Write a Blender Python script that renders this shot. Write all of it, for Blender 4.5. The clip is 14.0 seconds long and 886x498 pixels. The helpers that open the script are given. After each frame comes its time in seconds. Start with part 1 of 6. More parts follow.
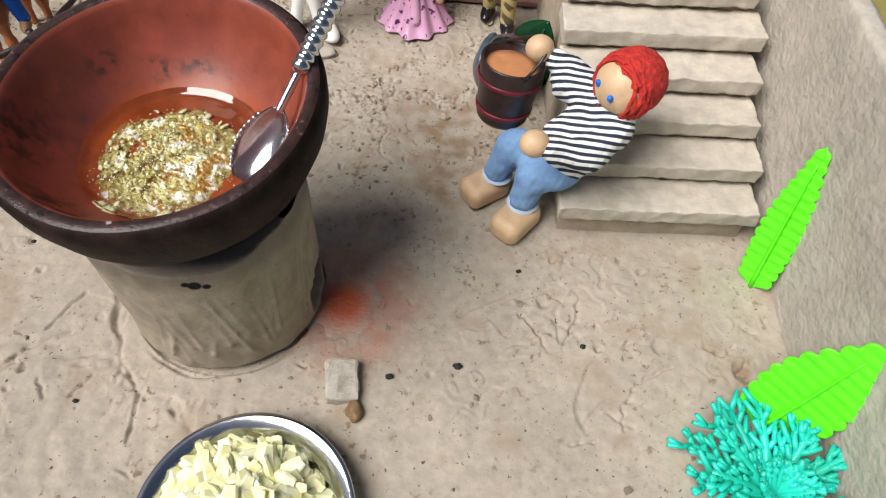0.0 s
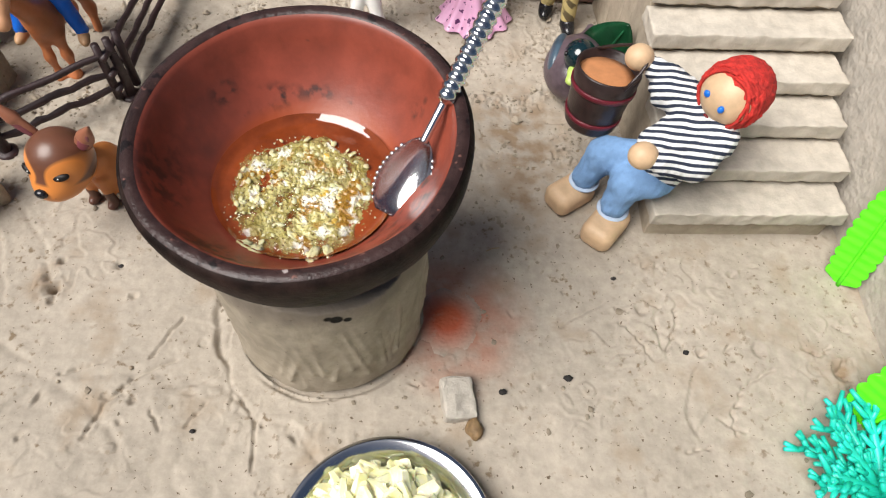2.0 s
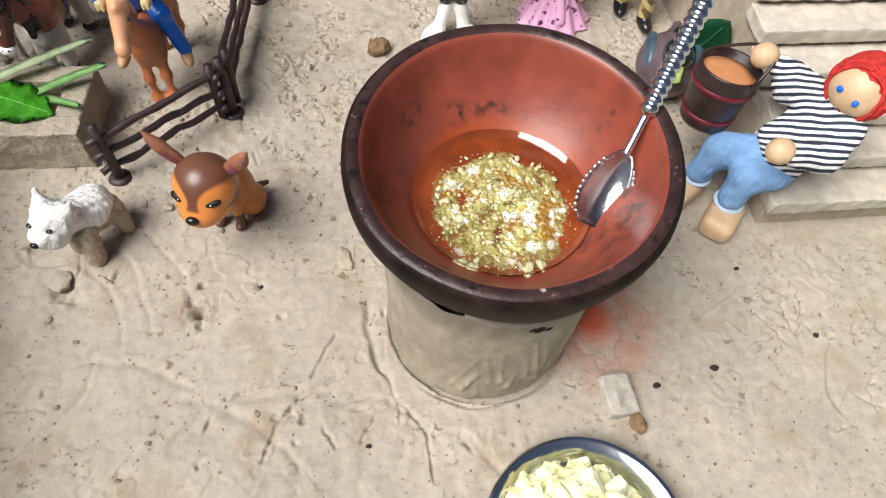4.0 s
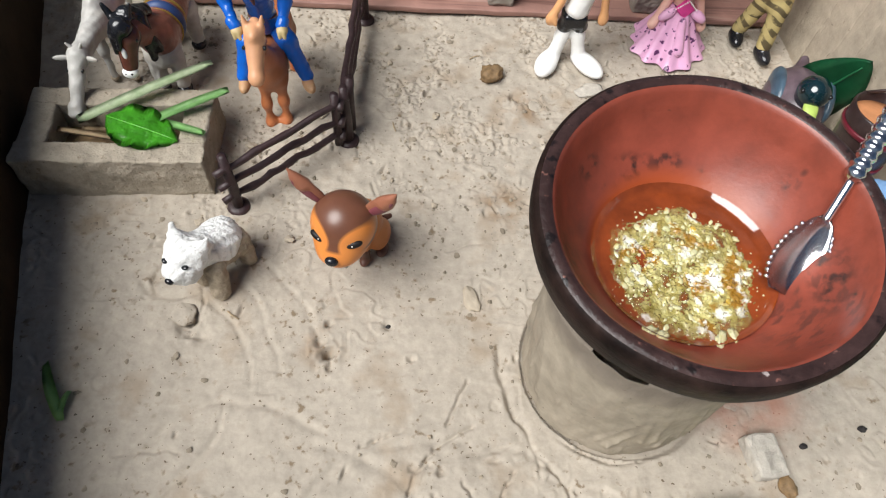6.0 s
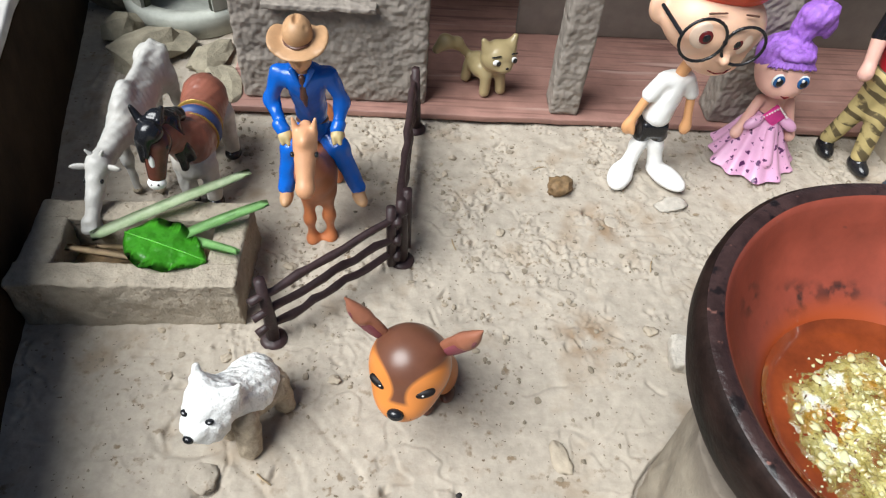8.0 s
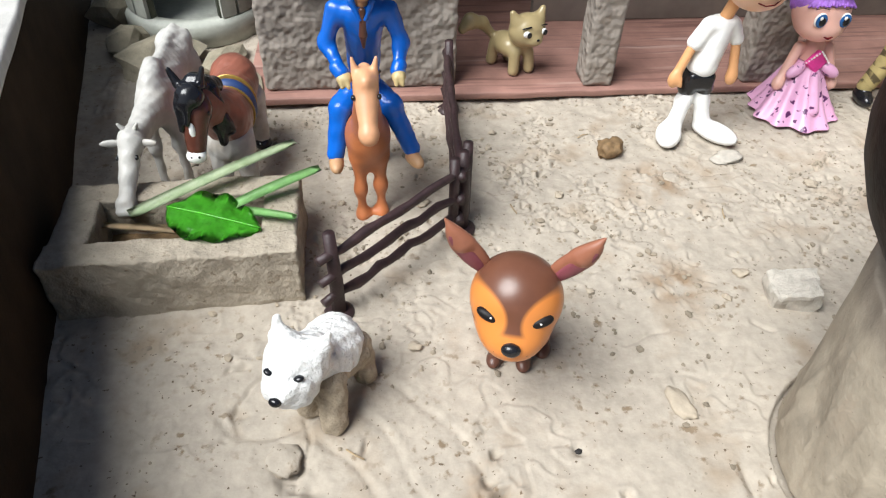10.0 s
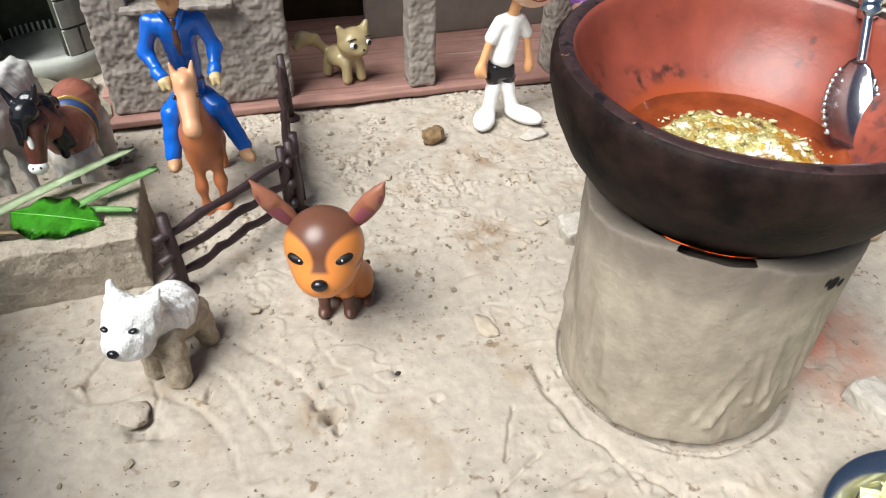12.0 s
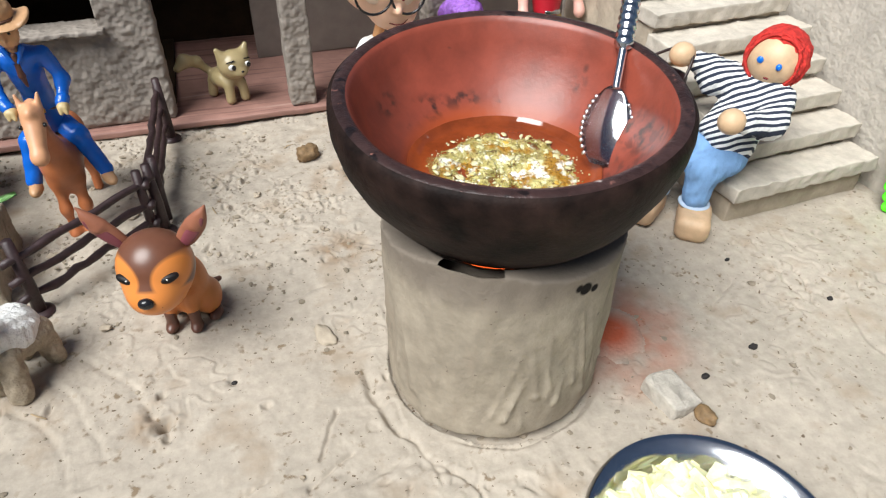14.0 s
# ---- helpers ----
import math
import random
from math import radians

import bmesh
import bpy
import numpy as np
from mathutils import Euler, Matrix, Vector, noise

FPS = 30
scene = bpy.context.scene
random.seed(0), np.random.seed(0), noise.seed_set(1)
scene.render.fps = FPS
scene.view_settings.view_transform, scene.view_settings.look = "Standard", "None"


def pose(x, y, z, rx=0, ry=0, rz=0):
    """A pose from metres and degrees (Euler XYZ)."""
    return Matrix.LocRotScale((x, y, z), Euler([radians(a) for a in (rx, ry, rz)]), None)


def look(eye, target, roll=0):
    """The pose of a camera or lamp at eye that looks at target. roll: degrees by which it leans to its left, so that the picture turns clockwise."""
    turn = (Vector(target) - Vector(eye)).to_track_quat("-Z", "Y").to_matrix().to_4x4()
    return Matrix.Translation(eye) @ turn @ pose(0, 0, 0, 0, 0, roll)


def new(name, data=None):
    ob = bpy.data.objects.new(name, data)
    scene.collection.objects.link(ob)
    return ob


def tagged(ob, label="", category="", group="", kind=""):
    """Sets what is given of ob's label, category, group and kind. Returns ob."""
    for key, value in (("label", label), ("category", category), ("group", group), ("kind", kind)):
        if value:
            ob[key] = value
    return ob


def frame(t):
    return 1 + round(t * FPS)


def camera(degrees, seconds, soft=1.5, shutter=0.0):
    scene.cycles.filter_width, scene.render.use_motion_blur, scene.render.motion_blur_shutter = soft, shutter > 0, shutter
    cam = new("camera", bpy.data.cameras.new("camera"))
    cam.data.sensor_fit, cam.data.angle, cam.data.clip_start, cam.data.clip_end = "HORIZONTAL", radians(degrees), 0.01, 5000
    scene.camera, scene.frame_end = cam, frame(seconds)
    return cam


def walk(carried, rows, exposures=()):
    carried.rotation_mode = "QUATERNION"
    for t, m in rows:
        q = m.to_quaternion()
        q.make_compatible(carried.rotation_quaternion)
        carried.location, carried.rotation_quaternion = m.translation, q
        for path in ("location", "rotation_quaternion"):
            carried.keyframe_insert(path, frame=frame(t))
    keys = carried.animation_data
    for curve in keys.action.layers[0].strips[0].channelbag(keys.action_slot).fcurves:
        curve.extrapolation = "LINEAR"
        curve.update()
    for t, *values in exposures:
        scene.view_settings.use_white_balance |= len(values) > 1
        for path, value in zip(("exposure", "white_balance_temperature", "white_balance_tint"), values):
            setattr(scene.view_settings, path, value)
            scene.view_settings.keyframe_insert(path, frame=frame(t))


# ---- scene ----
cam = camera(66.6, 14.0, soft=1.2)
PATH = [
    (0, (-0.0027, -0.02462, 0.31492), (0.05311, 1.12008, -1.32415), 3.352),
    (0.5, (-0.00973, -0.02088, 0.31602), (0.04836, 1.10303, -1.33729), 3.071),
    (1, (-0.02824, -0.01101, 0.31966), (0.05975, 1.08845, -1.34871), 4.072),
    (1.5, (-0.05111, -0.00788, 0.32098), (0.06259, 1.08943, -1.34725), 4.678),
    (2, (-0.07058, -0.00379, 0.32381), (0.06496, 1.06912, -1.3586), 5.028),
    (2.5, (-0.09443, -0.00359, 0.32666), (0.07207, 1.05347, -1.36298), 5.599),
    (3, (-0.12008, -0.00223, 0.32846), (0.08159, 1.03765, -1.368), 5.849),
    (3.5, (-0.14411, 0.00322, 0.33018), (0.08077, 1.03869, -1.36606), 6.167),
    (4, (-0.16652, 0.00959, 0.33079), (0.07754, 1.03971, -1.36605), 6.750),
    (6.3, (-0.23178, 0.04934, 0.32777), (-0.03684, 1.0775, -1.3766), 6.763),
    (6.5, (-0.23399, 0.05315, 0.32625), (-0.0473, 1.10905, -1.36201), 6.332),
    (7, (-0.24309, 0.06827, 0.31293), (-0.08385, 1.18842, -1.33629), 4.799),
    (7.5, (-0.24848, 0.08249, 0.29687), (-0.0573, 1.30332, -1.27572), 5.514),
    (8, (-0.25408, 0.09054, 0.28025), (-0.0533, 1.39035, -1.22646), 4.999),
    (8.5, (-0.26716, 0.09603, 0.25924), (-0.05474, 1.46259, -1.18554), 3.780),
    (8.7, (-0.27232, 0.09596, 0.25172), (-0.05677, 1.47075, -1.18476), 3.457),
    (10.8, (-0.30688, 0.05594, 0.21693), (0.0844, 1.52432, -1.08336), 1.537),
    (11, (-0.30643, 0.05083, 0.21732), (0.11201, 1.52111, -1.07232), 1.546),
    (11.5, (-0.29412, 0.03035, 0.2218), (0.19103, 1.49693, -1.04853), 1.291),
    (12, (-0.27227, 0.01043, 0.22373), (0.27589, 1.46375, -1.03618), 1.080),
    (12.5, (-0.2507, -0.00576, 0.2295), (0.33853, 1.42596, -1.0366), 0.771),
    (13, (-0.23292, -0.01636, 0.23542), (0.38536, 1.40123, -1.03273), 0.779),
    (13.5, (-0.2224, -0.022, 0.23923), (0.3825, 1.3904, -1.04108), 0.600),
    (14, (-0.21667, -0.02654, 0.24267), (0.41048, 1.40105, -1.0098), 1.295),
]
EXPOSURES = [(0.0, -0.06, 6500, 10), (1.0, 0.02, 6500, 10), (2.0, 0.12, 6500, 10), (2.5, 0.26, 6500, 9), (3.0, 0.26, 6500, 9), (4.0, 0.20, 6400, 9), (6.5, 0.12, 6150, 8), (7.0, 0.48, 6050, 8), (7.5, 0.28, 6050, 7), (8.0, 0.28, 6050, 6), (8.5, 0.46, 6050, 6), (11.0, 0.44, 6100, 7), (12.5, 0.40, 6200, 7), (13.0, 0.30, 6250, 7), (13.5, 0.25, 6250, 7), (14.0, 0.28, 6150, 7)]
walk(cam, [(t, look(eye, target, roll)) for t, eye, target, roll in PATH], EXPOSURES)

# ---- world, sun and exposure ----
SUN_ELEV, SUN_AZ = 56.0, -117.0          # degrees; azimuth from +y towards +x
sky_world = bpy.data.worlds.new("sky")
scene.world = sky_world
sky_world.use_nodes = True
wn = sky_world.node_tree
sky = wn.nodes.new("ShaderNodeTexSky")
sky.sky_type, sky.sun_disc = "NISHITA", False
sky.sun_elevation, sky.sun_rotation = radians(SUN_ELEV), radians(SUN_AZ)
sky.air_density, sky.dust_density = 1.0, 3.0
wn.links.new(sky.outputs[0], wn.nodes["Background"].inputs[0])
wn.nodes["Background"].inputs[1].default_value = 0.042

sun_data = bpy.data.lights.new("sun", "SUN")
sun_data.energy, sun_data.angle, sun_data.color = 5.0, radians(40), (1.0, 0.97, 0.93)
sun = new("sun", sun_data)
se, sa = radians(SUN_ELEV), radians(SUN_AZ)
sun_dir = Vector((math.sin(sa) * math.cos(se), math.cos(sa) * math.cos(se), math.sin(se)))
sun.matrix_world = look(sun_dir * 3, (0, 0, 0))


# ---- materials ----
def socket(node, name, value):
    node.inputs[name].default_value = value


def mat(name, col, rough=0.6, metal=0.0, var=0.2, scale=120.0, bump=0.3, bscale=500.0, depth=0.0006,
        blot=0.15, coat=0.0, col2=None, sss=0.0, spec=0.5, shift=0.0, bdetail=5.0):
    """Grain and blotches in the colour at two scales, fine relief as bump."""
    m = bpy.data.materials.new(name)
    m.use_nodes = True
    nt = m.node_tree
    b = nt.nodes["Principled BSDF"]
    socket(b, "Roughness", rough), socket(b, "Metallic", metal), socket(b, "Coat Weight", coat)
    socket(b, "Specular IOR Level", spec)
    if sss:
        socket(b, "Subsurface Weight", sss)
        b.inputs["Subsurface Radius"].default_value = (0.004, 0.003, 0.0015)
    tc = nt.nodes.new("ShaderNodeTexCoord")
    where = tc.outputs["Object"]
    if shift:
        info = nt.nodes.new("ShaderNodeObjectInfo")
        add = nt.nodes.new("ShaderNodeVectorMath")
        nt.links.new(where, add.inputs[0]), nt.links.new(info.outputs["Random"], add.inputs[1])
        where = add.outputs[0]

    def noise_at(s, detail=6.0):
        n = nt.nodes.new("ShaderNodeTexNoise")
        socket(n, "Scale", s), socket(n, "Detail", detail), socket(n, "Roughness", 0.62)
        nt.links.new(where, n.inputs["Vector"])
        return n
    fine, broad = noise_at(scale), noise_at(scale / 9.0, 4.0)
    other = col2 or tuple(min(1, c * (1 + var)) for c in col)
    ramp = nt.nodes.new("ShaderNodeValToRGB")
    ramp.color_ramp.elements[0].position, ramp.color_ramp.elements[1].position = 0.32, 0.68
    ramp.color_ramp.elements[0].color = (*[c * (1 - var) for c in col], 1)
    ramp.color_ramp.elements[1].color = (*other, 1)
    nt.links.new(fine.outputs["Fac"], ramp.inputs["Fac"])
    mul = nt.nodes.new("ShaderNodeMix")
    mul.data_type, mul.blend_type = "RGBA", "MULTIPLY"
    socket(mul, 0, 1.0)
    ramp2 = nt.nodes.new("ShaderNodeValToRGB")
    ramp2.color_ramp.elements[0].position, ramp2.color_ramp.elements[1].position = 0.3, 0.7
    ramp2.color_ramp.elements[0].color = (*[1 - blot] * 3, 1)
    ramp2.color_ramp.elements[1].color = (1, 1, 1, 1)
    nt.links.new(broad.outputs["Fac"], ramp2.inputs["Fac"])
    nt.links.new(ramp.outputs["Color"], mul.inputs[6]), nt.links.new(ramp2.outputs["Color"], mul.inputs[7])
    nt.links.new(mul.outputs[2], b.inputs["Base Color"])
    if bump:
        bn = noise_at(bscale, bdetail)
        bp = nt.nodes.new("ShaderNodeBump")
        socket(bp, "Strength", bump), socket(bp, "Distance", depth)
        nt.links.new(bn.outputs["Fac"], bp.inputs["Height"])
        nt.links.new(bp.outputs["Normal"], b.inputs["Normal"])
    m["colour"] = mul.name
    return m


def blend_in(m, fac_socket, col):
    """Lay a second colour over a material's base colour where the factor is 1."""
    nt = m.node_tree
    b = nt.nodes["Principled BSDF"]
    source = b.inputs["Base Color"].links[0].from_socket
    mix = nt.nodes.new("ShaderNodeMix")
    mix.data_type = "RGBA"
    nt.links.new(fac_socket, mix.inputs[0])
    nt.links.new(source, mix.inputs[6])
    mix.inputs[7].default_value = (*col, 1)
    nt.links.new(mix.outputs[2], b.inputs["Base Color"])


def spots(m, scale, low, high, where="Object"):
    """A mask socket of scattered noise patches."""
    nt = m.node_tree
    tc, n, r = nt.nodes.new("ShaderNodeTexCoord"), nt.nodes.new("ShaderNodeTexNoise"), nt.nodes.new("ShaderNodeMapRange")
    socket(n, "Scale", scale), socket(n, "Detail", 5.0)
    nt.links.new(tc.outputs[where], n.inputs["Vector"])
    socket(r, "From Min", low), socket(r, "From Max", high)
    nt.links.new(n.outputs["Fac"], r.inputs["Value"])
    return r.outputs["Result"]


def ball_mask(m, centre, radius, soft=0.0006, squash=(1, 1, 1)):
    """A mask socket: 1 inside an ellipsoid in object space."""
    nt = m.node_tree
    tc, sub, mul, ln, r = (nt.nodes.new(k) for k in ("ShaderNodeTexCoord", "ShaderNodeVectorMath", "ShaderNodeVectorMath",
                                                     "ShaderNodeVectorMath", "ShaderNodeMapRange"))
    sub.operation, mul.operation, ln.operation = "SUBTRACT", "MULTIPLY", "LENGTH"
    sub.inputs[1].default_value, mul.inputs[1].default_value = centre, squash
    nt.links.new(tc.outputs["Object"], sub.inputs[0]), nt.links.new(sub.outputs[0], mul.inputs[0])
    nt.links.new(mul.outputs[0], ln.inputs[0]), nt.links.new(ln.outputs["Value"], r.inputs["Value"])
    socket(r, "From Min", radius + soft), socket(r, "From Max", radius - soft)
    return r.outputs["Result"]


def axis_mask(m, axis, low, high):
    """A mask socket: 0 at low, 1 at high along an object axis."""
    nt = m.node_tree
    tc, sep, r = nt.nodes.new("ShaderNodeTexCoord"), nt.nodes.new("ShaderNodeSeparateXYZ"), nt.nodes.new("ShaderNodeMapRange")
    nt.links.new(tc.outputs["Object"], sep.inputs[0]), nt.links.new(sep.outputs[axis], r.inputs["Value"])
    socket(r, "From Min", low), socket(r, "From Max", high)
    return r.outputs["Result"]


def both(m, a, b):
    """A mask socket: the product of two masks."""
    mul = m.node_tree.nodes.new("ShaderNodeMath")
    mul.operation, mul.use_clamp = "MULTIPLY", True
    m.node_tree.links.new(a, mul.inputs[0]), m.node_tree.links.new(b, mul.inputs[1])
    return mul.outputs[0]


def stripes(m, direction, width, wavy=0.0):
    """A mask socket of hard stripes along a direction in object space."""
    nt = m.node_tree
    tc, dot, mul, fr, gt = (nt.nodes.new(k) for k in ("ShaderNodeTexCoord", "ShaderNodeVectorMath", "ShaderNodeMath", "ShaderNodeMath", "ShaderNodeMapRange"))
    dot.operation, mul.operation, fr.operation = "DOT_PRODUCT", "MULTIPLY", "PINGPONG"
    dot.inputs[1].default_value = direction
    mul.inputs[1].default_value, fr.inputs[1].default_value = 1 / width, 1.0
    nt.links.new(tc.outputs["Object"], dot.inputs[0])
    along = dot.outputs["Value"]
    if wavy:
        wn_, am, ad = nt.nodes.new("ShaderNodeTexNoise"), nt.nodes.new("ShaderNodeMath"), nt.nodes.new("ShaderNodeMath")
        socket(wn_, "Scale", 55.0), socket(wn_, "Detail", 1.0)
        am.operation, am.inputs[1].default_value = "MULTIPLY", wavy
        nt.links.new(tc.outputs["Object"], wn_.inputs["Vector"]), nt.links.new(wn_.outputs["Fac"], am.inputs[0])
        nt.links.new(along, ad.inputs[0]), nt.links.new(am.outputs[0], ad.inputs[1])
        along = ad.outputs[0]
    nt.links.new(along, mul.inputs[0])
    nt.links.new(mul.outputs[0], fr.inputs[0]), nt.links.new(fr.outputs[0], gt.inputs["Value"])
    socket(gt, "From Min", 0.45), socket(gt, "From Max", 0.56)
    return gt.outputs["Result"]


SOIL = mat("sandy_soil", (0.43, 0.376, 0.308), 0.95, var=0.12, scale=170, bump=0.30, bscale=520, depth=0.0010, blot=0.20, spec=0.15)
blend_in(SOIL, both(SOIL, spots(SOIL, 230, 0.58, 0.68), spots(SOIL, 32, 0.48, 0.60)), (0.20, 0.150, 0.100))
blend_in(SOIL, spots(SOIL, 38, 0.55, 0.78), (0.29, 0.225, 0.160))
blend_in(SOIL, spots(SOIL, 430, 0.67, 0.71), (0.13, 0.095, 0.065))
CRUMB = mat("soil_crumb", (0.34, 0.285, 0.215), 0.95, var=0.35, scale=60, bump=0.4, bscale=600, depth=0.0006, blot=0.45, spec=0.12)
MUD = mat("dried_mud", (0.46, 0.39, 0.30), 0.93, var=0.15, scale=110, bump=0.55, bscale=300, depth=0.0010, blot=0.25, spec=0.15)
blend_in(MUD, spots(MUD, 330, 0.70, 0.76), (0.16, 0.12, 0.09))
CLAY_WALL = mat("hammered_clay", (0.30, 0.262, 0.225), 0.85, var=0.14, scale=150, bump=1.0, bscale=160, depth=0.0030, blot=0.2, spec=0.25, bdetail=1.0)
CLAY_STEP = mat("pale_clay", (0.56, 0.505, 0.425), 0.92, var=0.13, scale=140, bump=0.5, bscale=350, depth=0.0009, blot=0.2, spec=0.15)
WALL_RIGHT = mat("rough_grey_clay", (0.50, 0.455, 0.395), 0.90, var=0.12, scale=130, bump=0.5, bscale=210, depth=0.0022, blot=0.22, spec=0.2, bdetail=1.5)
# Tone lowered past the card's brown, to deepen shade in rooms and on wall
BROWN = mat("darkened_brown_card", (0.036, 0.021, 0.011), 0.85, var=0.35, scale=40, bump=0.25, blot=0.5, spec=0.12)
CEMENT = mat("pale_cement", (0.62, 0.60, 0.56), 0.85, var=0.12, scale=90, bump=0.4, blot=0.2)
PINK = mat("pink_board", (0.33, 0.180, 0.145), 0.55, var=0.16, scale=60, bump=0.15, blot=0.2)
def streaks(m, stretch, low, high):
    """A mask socket of noise drawn out along one axis, like wood grain."""
    nt = m.node_tree
    tc, mp, n, r = (nt.nodes.new(k) for k in ("ShaderNodeTexCoord", "ShaderNodeMapping", "ShaderNodeTexNoise", "ShaderNodeMapRange"))
    mp.inputs["Scale"].default_value = stretch
    socket(n, "Scale", 1.0), socket(n, "Detail", 5.0)
    nt.links.new(tc.outputs["Object"], mp.inputs["Vector"]), nt.links.new(mp.outputs[0], n.inputs["Vector"])
    socket(r, "From Min", low), socket(r, "From Max", high)
    nt.links.new(n.outputs["Fac"], r.inputs["Value"])
    return r.outputs["Result"]


blend_in(PINK, streaks(PINK, (14, 260, 260), 0.52, 0.66), (0.17, 0.085, 0.07))
blend_in(PINK, streaks(PINK, (9, 150, 150), 0.60, 0.72), (0.40, 0.27, 0.23))
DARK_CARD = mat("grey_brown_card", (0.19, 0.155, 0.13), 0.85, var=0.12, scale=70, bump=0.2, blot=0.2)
TERRA = mat("terracotta_glaze", (0.295, 0.064, 0.037), 0.40, var=0.2, scale=75, bump=0.25, bscale=260, depth=0.0006, blot=0.3, spec=0.5)
blend_in(TERRA, spots(TERRA, 120, 0.69, 0.78), (0.06, 0.025, 0.018))
blend_in(TERRA, spots(TERRA, 32, 0.60, 0.78), (0.15, 0.04, 0.028))
SOOT = mat("sooted_clay", (0.007, 0.0045, 0.004), 0.58, var=0.5, scale=70, bump=0.5, bscale=240, depth=0.0010, blot=0.5, col2=(0.036, 0.020, 0.016), spec=0.10)
RIMC = mat("worn_clay_rim", (0.048, 0.026, 0.024), 0.30, var=0.4, scale=120, bump=0.5, bscale=300, depth=0.0010, blot=0.4, spec=0.3)
for c, r in (((0.008, 0.300, 0), 0.030), ((0.014, 0.268, 0), 0.024), ((0.004, 0.235, 0), 0.014), ((0.167, 0.118, 0), 0.013), ((-0.128, 0.345, 0), 0.016), ((-0.15, 0.27, 0), 0.014), ((-0.256, 0.185, 0), 0.010)):
    blend_in(SOIL, both(SOIL, ball_mask(SOIL, c, r, r * 0.55), spots(SOIL, 85, 0.42, 0.62)), (0.25, 0.18, 0.118))
blend_in(SOIL, both(SOIL, ball_mask(SOIL, (-0.040, 0.156, 0.0), 0.020, 0.016, (0.8, 0.75, 0.6)), spots(SOIL, 60, 0.25, 0.6)), (0.38, 0.13, 0.075))
OIL = mat("hot_oil", (0.25, 0.050, 0.011), 0.04, var=0.35, scale=60, bump=0.05, bscale=160, depth=0.0006, blot=0.3, coat=0.6)
ONION = mat("onion", (0.78, 0.75, 0.42), 0.05, var=0.15, scale=110, bump=0.4, bscale=700, depth=0.0006, blot=0.15, sss=0.3, coat=0.8, col2=(0.78, 0.74, 0.44), shift=1)
blend_in(ONION, spots(ONION, 170, 0.56, 0.66), (0.62, 0.42, 0.06))
ONION.node_tree.nodes["Principled BSDF"].inputs["Transmission Weight"].default_value = 0.15
FROTH = mat("frying_froth", (0.43, 0.34, 0.060), 0.06, var=0.30, scale=210, bump=1.0, bscale=620, depth=0.0012, blot=0.2, coat=1.0, col2=(0.68, 0.62, 0.26), sss=0.2, bdetail=3.0)
blend_in(FROTH, spots(FROTH, 75, 0.53, 0.60), (0.33, 0.17, 0.015))
blend_in(FROTH, spots(FROTH, 130, 0.57, 0.64), (0.86, 0.86, 0.72))
blend_in(FROTH, spots(FROTH, 640, 0.60, 0.68), (0.12, 0.06, 0.015))


def sheer(m, *masks):
    """Let what lies below show through where the product of the masks falls."""
    out = masks[0]
    for k in masks[1:]:
        out = both(m, out, k)
    m.node_tree.links.new(out, m.node_tree.nodes["Principled BSDF"].inputs["Alpha"])


sheer(FROTH, ball_mask(FROTH, (0.0015, 0.001, 0.0), 0.0285, 0.0050), spots(FROTH, 150, 0.30, 0.47))
RAW = mat("raw_onion", (0.96, 0.93, 0.42), 0.35, var=0.05, scale=160, bump=0.25, blot=0.12, sss=0.25, col2=(0.97, 0.96, 0.74))
STEEL = mat("steel", (0.72, 0.73, 0.75), 0.16, metal=1.0, var=0.05, scale=200, bump=0.04, blot=0.08)
FENCE = mat("dark_purple_brown_plastic", (0.040, 0.021, 0.022), 0.5, var=0.35, scale=220, bump=0.4, blot=0.25)
ORANGE = mat("orange_vinyl", (0.56, 0.19, 0.045), 0.42, var=0.08, scale=90, bump=0.03, blot=0.12)
DARKVINYL = mat("dark_brown_vinyl", (0.11, 0.045, 0.028), 0.4, var=0.15, scale=90, bump=0.03, blot=0.15)
EARPINK = mat("ear_pink", (0.21, 0.055, 0.070), 0.5, var=0.15, scale=90, bump=0, blot=0.2)
EYEDARK = mat("matte_black_paint", (0.010, 0.008, 0.008), 0.5, var=0.2, scale=90, bump=0, spec=0.25)
BLACK = mat("black_plastic", (0.012, 0.012, 0.014), 0.22, var=0.2, scale=90, bump=0)
WHITE = mat("white_plastic", (0.84, 0.83, 0.80), 0.4, var=0.05, scale=90, bump=0.03, blot=0.06)
FUR = mat("white_flocked_fur", (0.82, 0.81, 0.78), 0.75, var=0.10, scale=260, bump=0.9, bscale=620, depth=0.0014, blot=0.12)
DUSTY_SHADED = mat("dusty_and_shaded_fur", (0.44, 0.36, 0.26), 0.85, var=0.25, scale=240, bump=0.9, bscale=620, depth=0.0014, blot=0.25)
TAN = mat("tan_rubber", (0.38, 0.30, 0.155), 0.28, var=0.08, scale=90, bump=0.03, blot=0.12)
SKIN = mat("doll_skin", (0.80, 0.50, 0.34), 0.45, var=0.05, scale=70, bump=0, blot=0.06, sss=0.1)
GLOVE = mat("pale_yellow_plastic", (0.55, 0.42, 0.20), 0.45, var=0.12, scale=90, bump=0.05, blot=0.15)
GOLD = mat("gold_paint", (0.42, 0.27, 0.06), 0.35, metal=0.4, var=0.2, scale=160, bump=0.05)
CREAM = mat("cream_eye_paint", (0.80, 0.60, 0.46), 0.35, var=0.05, scale=90, bump=0, blot=0.06)
SKIN_ORANGE = mat("tanned_doll_skin", (0.70, 0.36, 0.16), 0.42, var=0.06, scale=70, bump=0, blot=0.08)
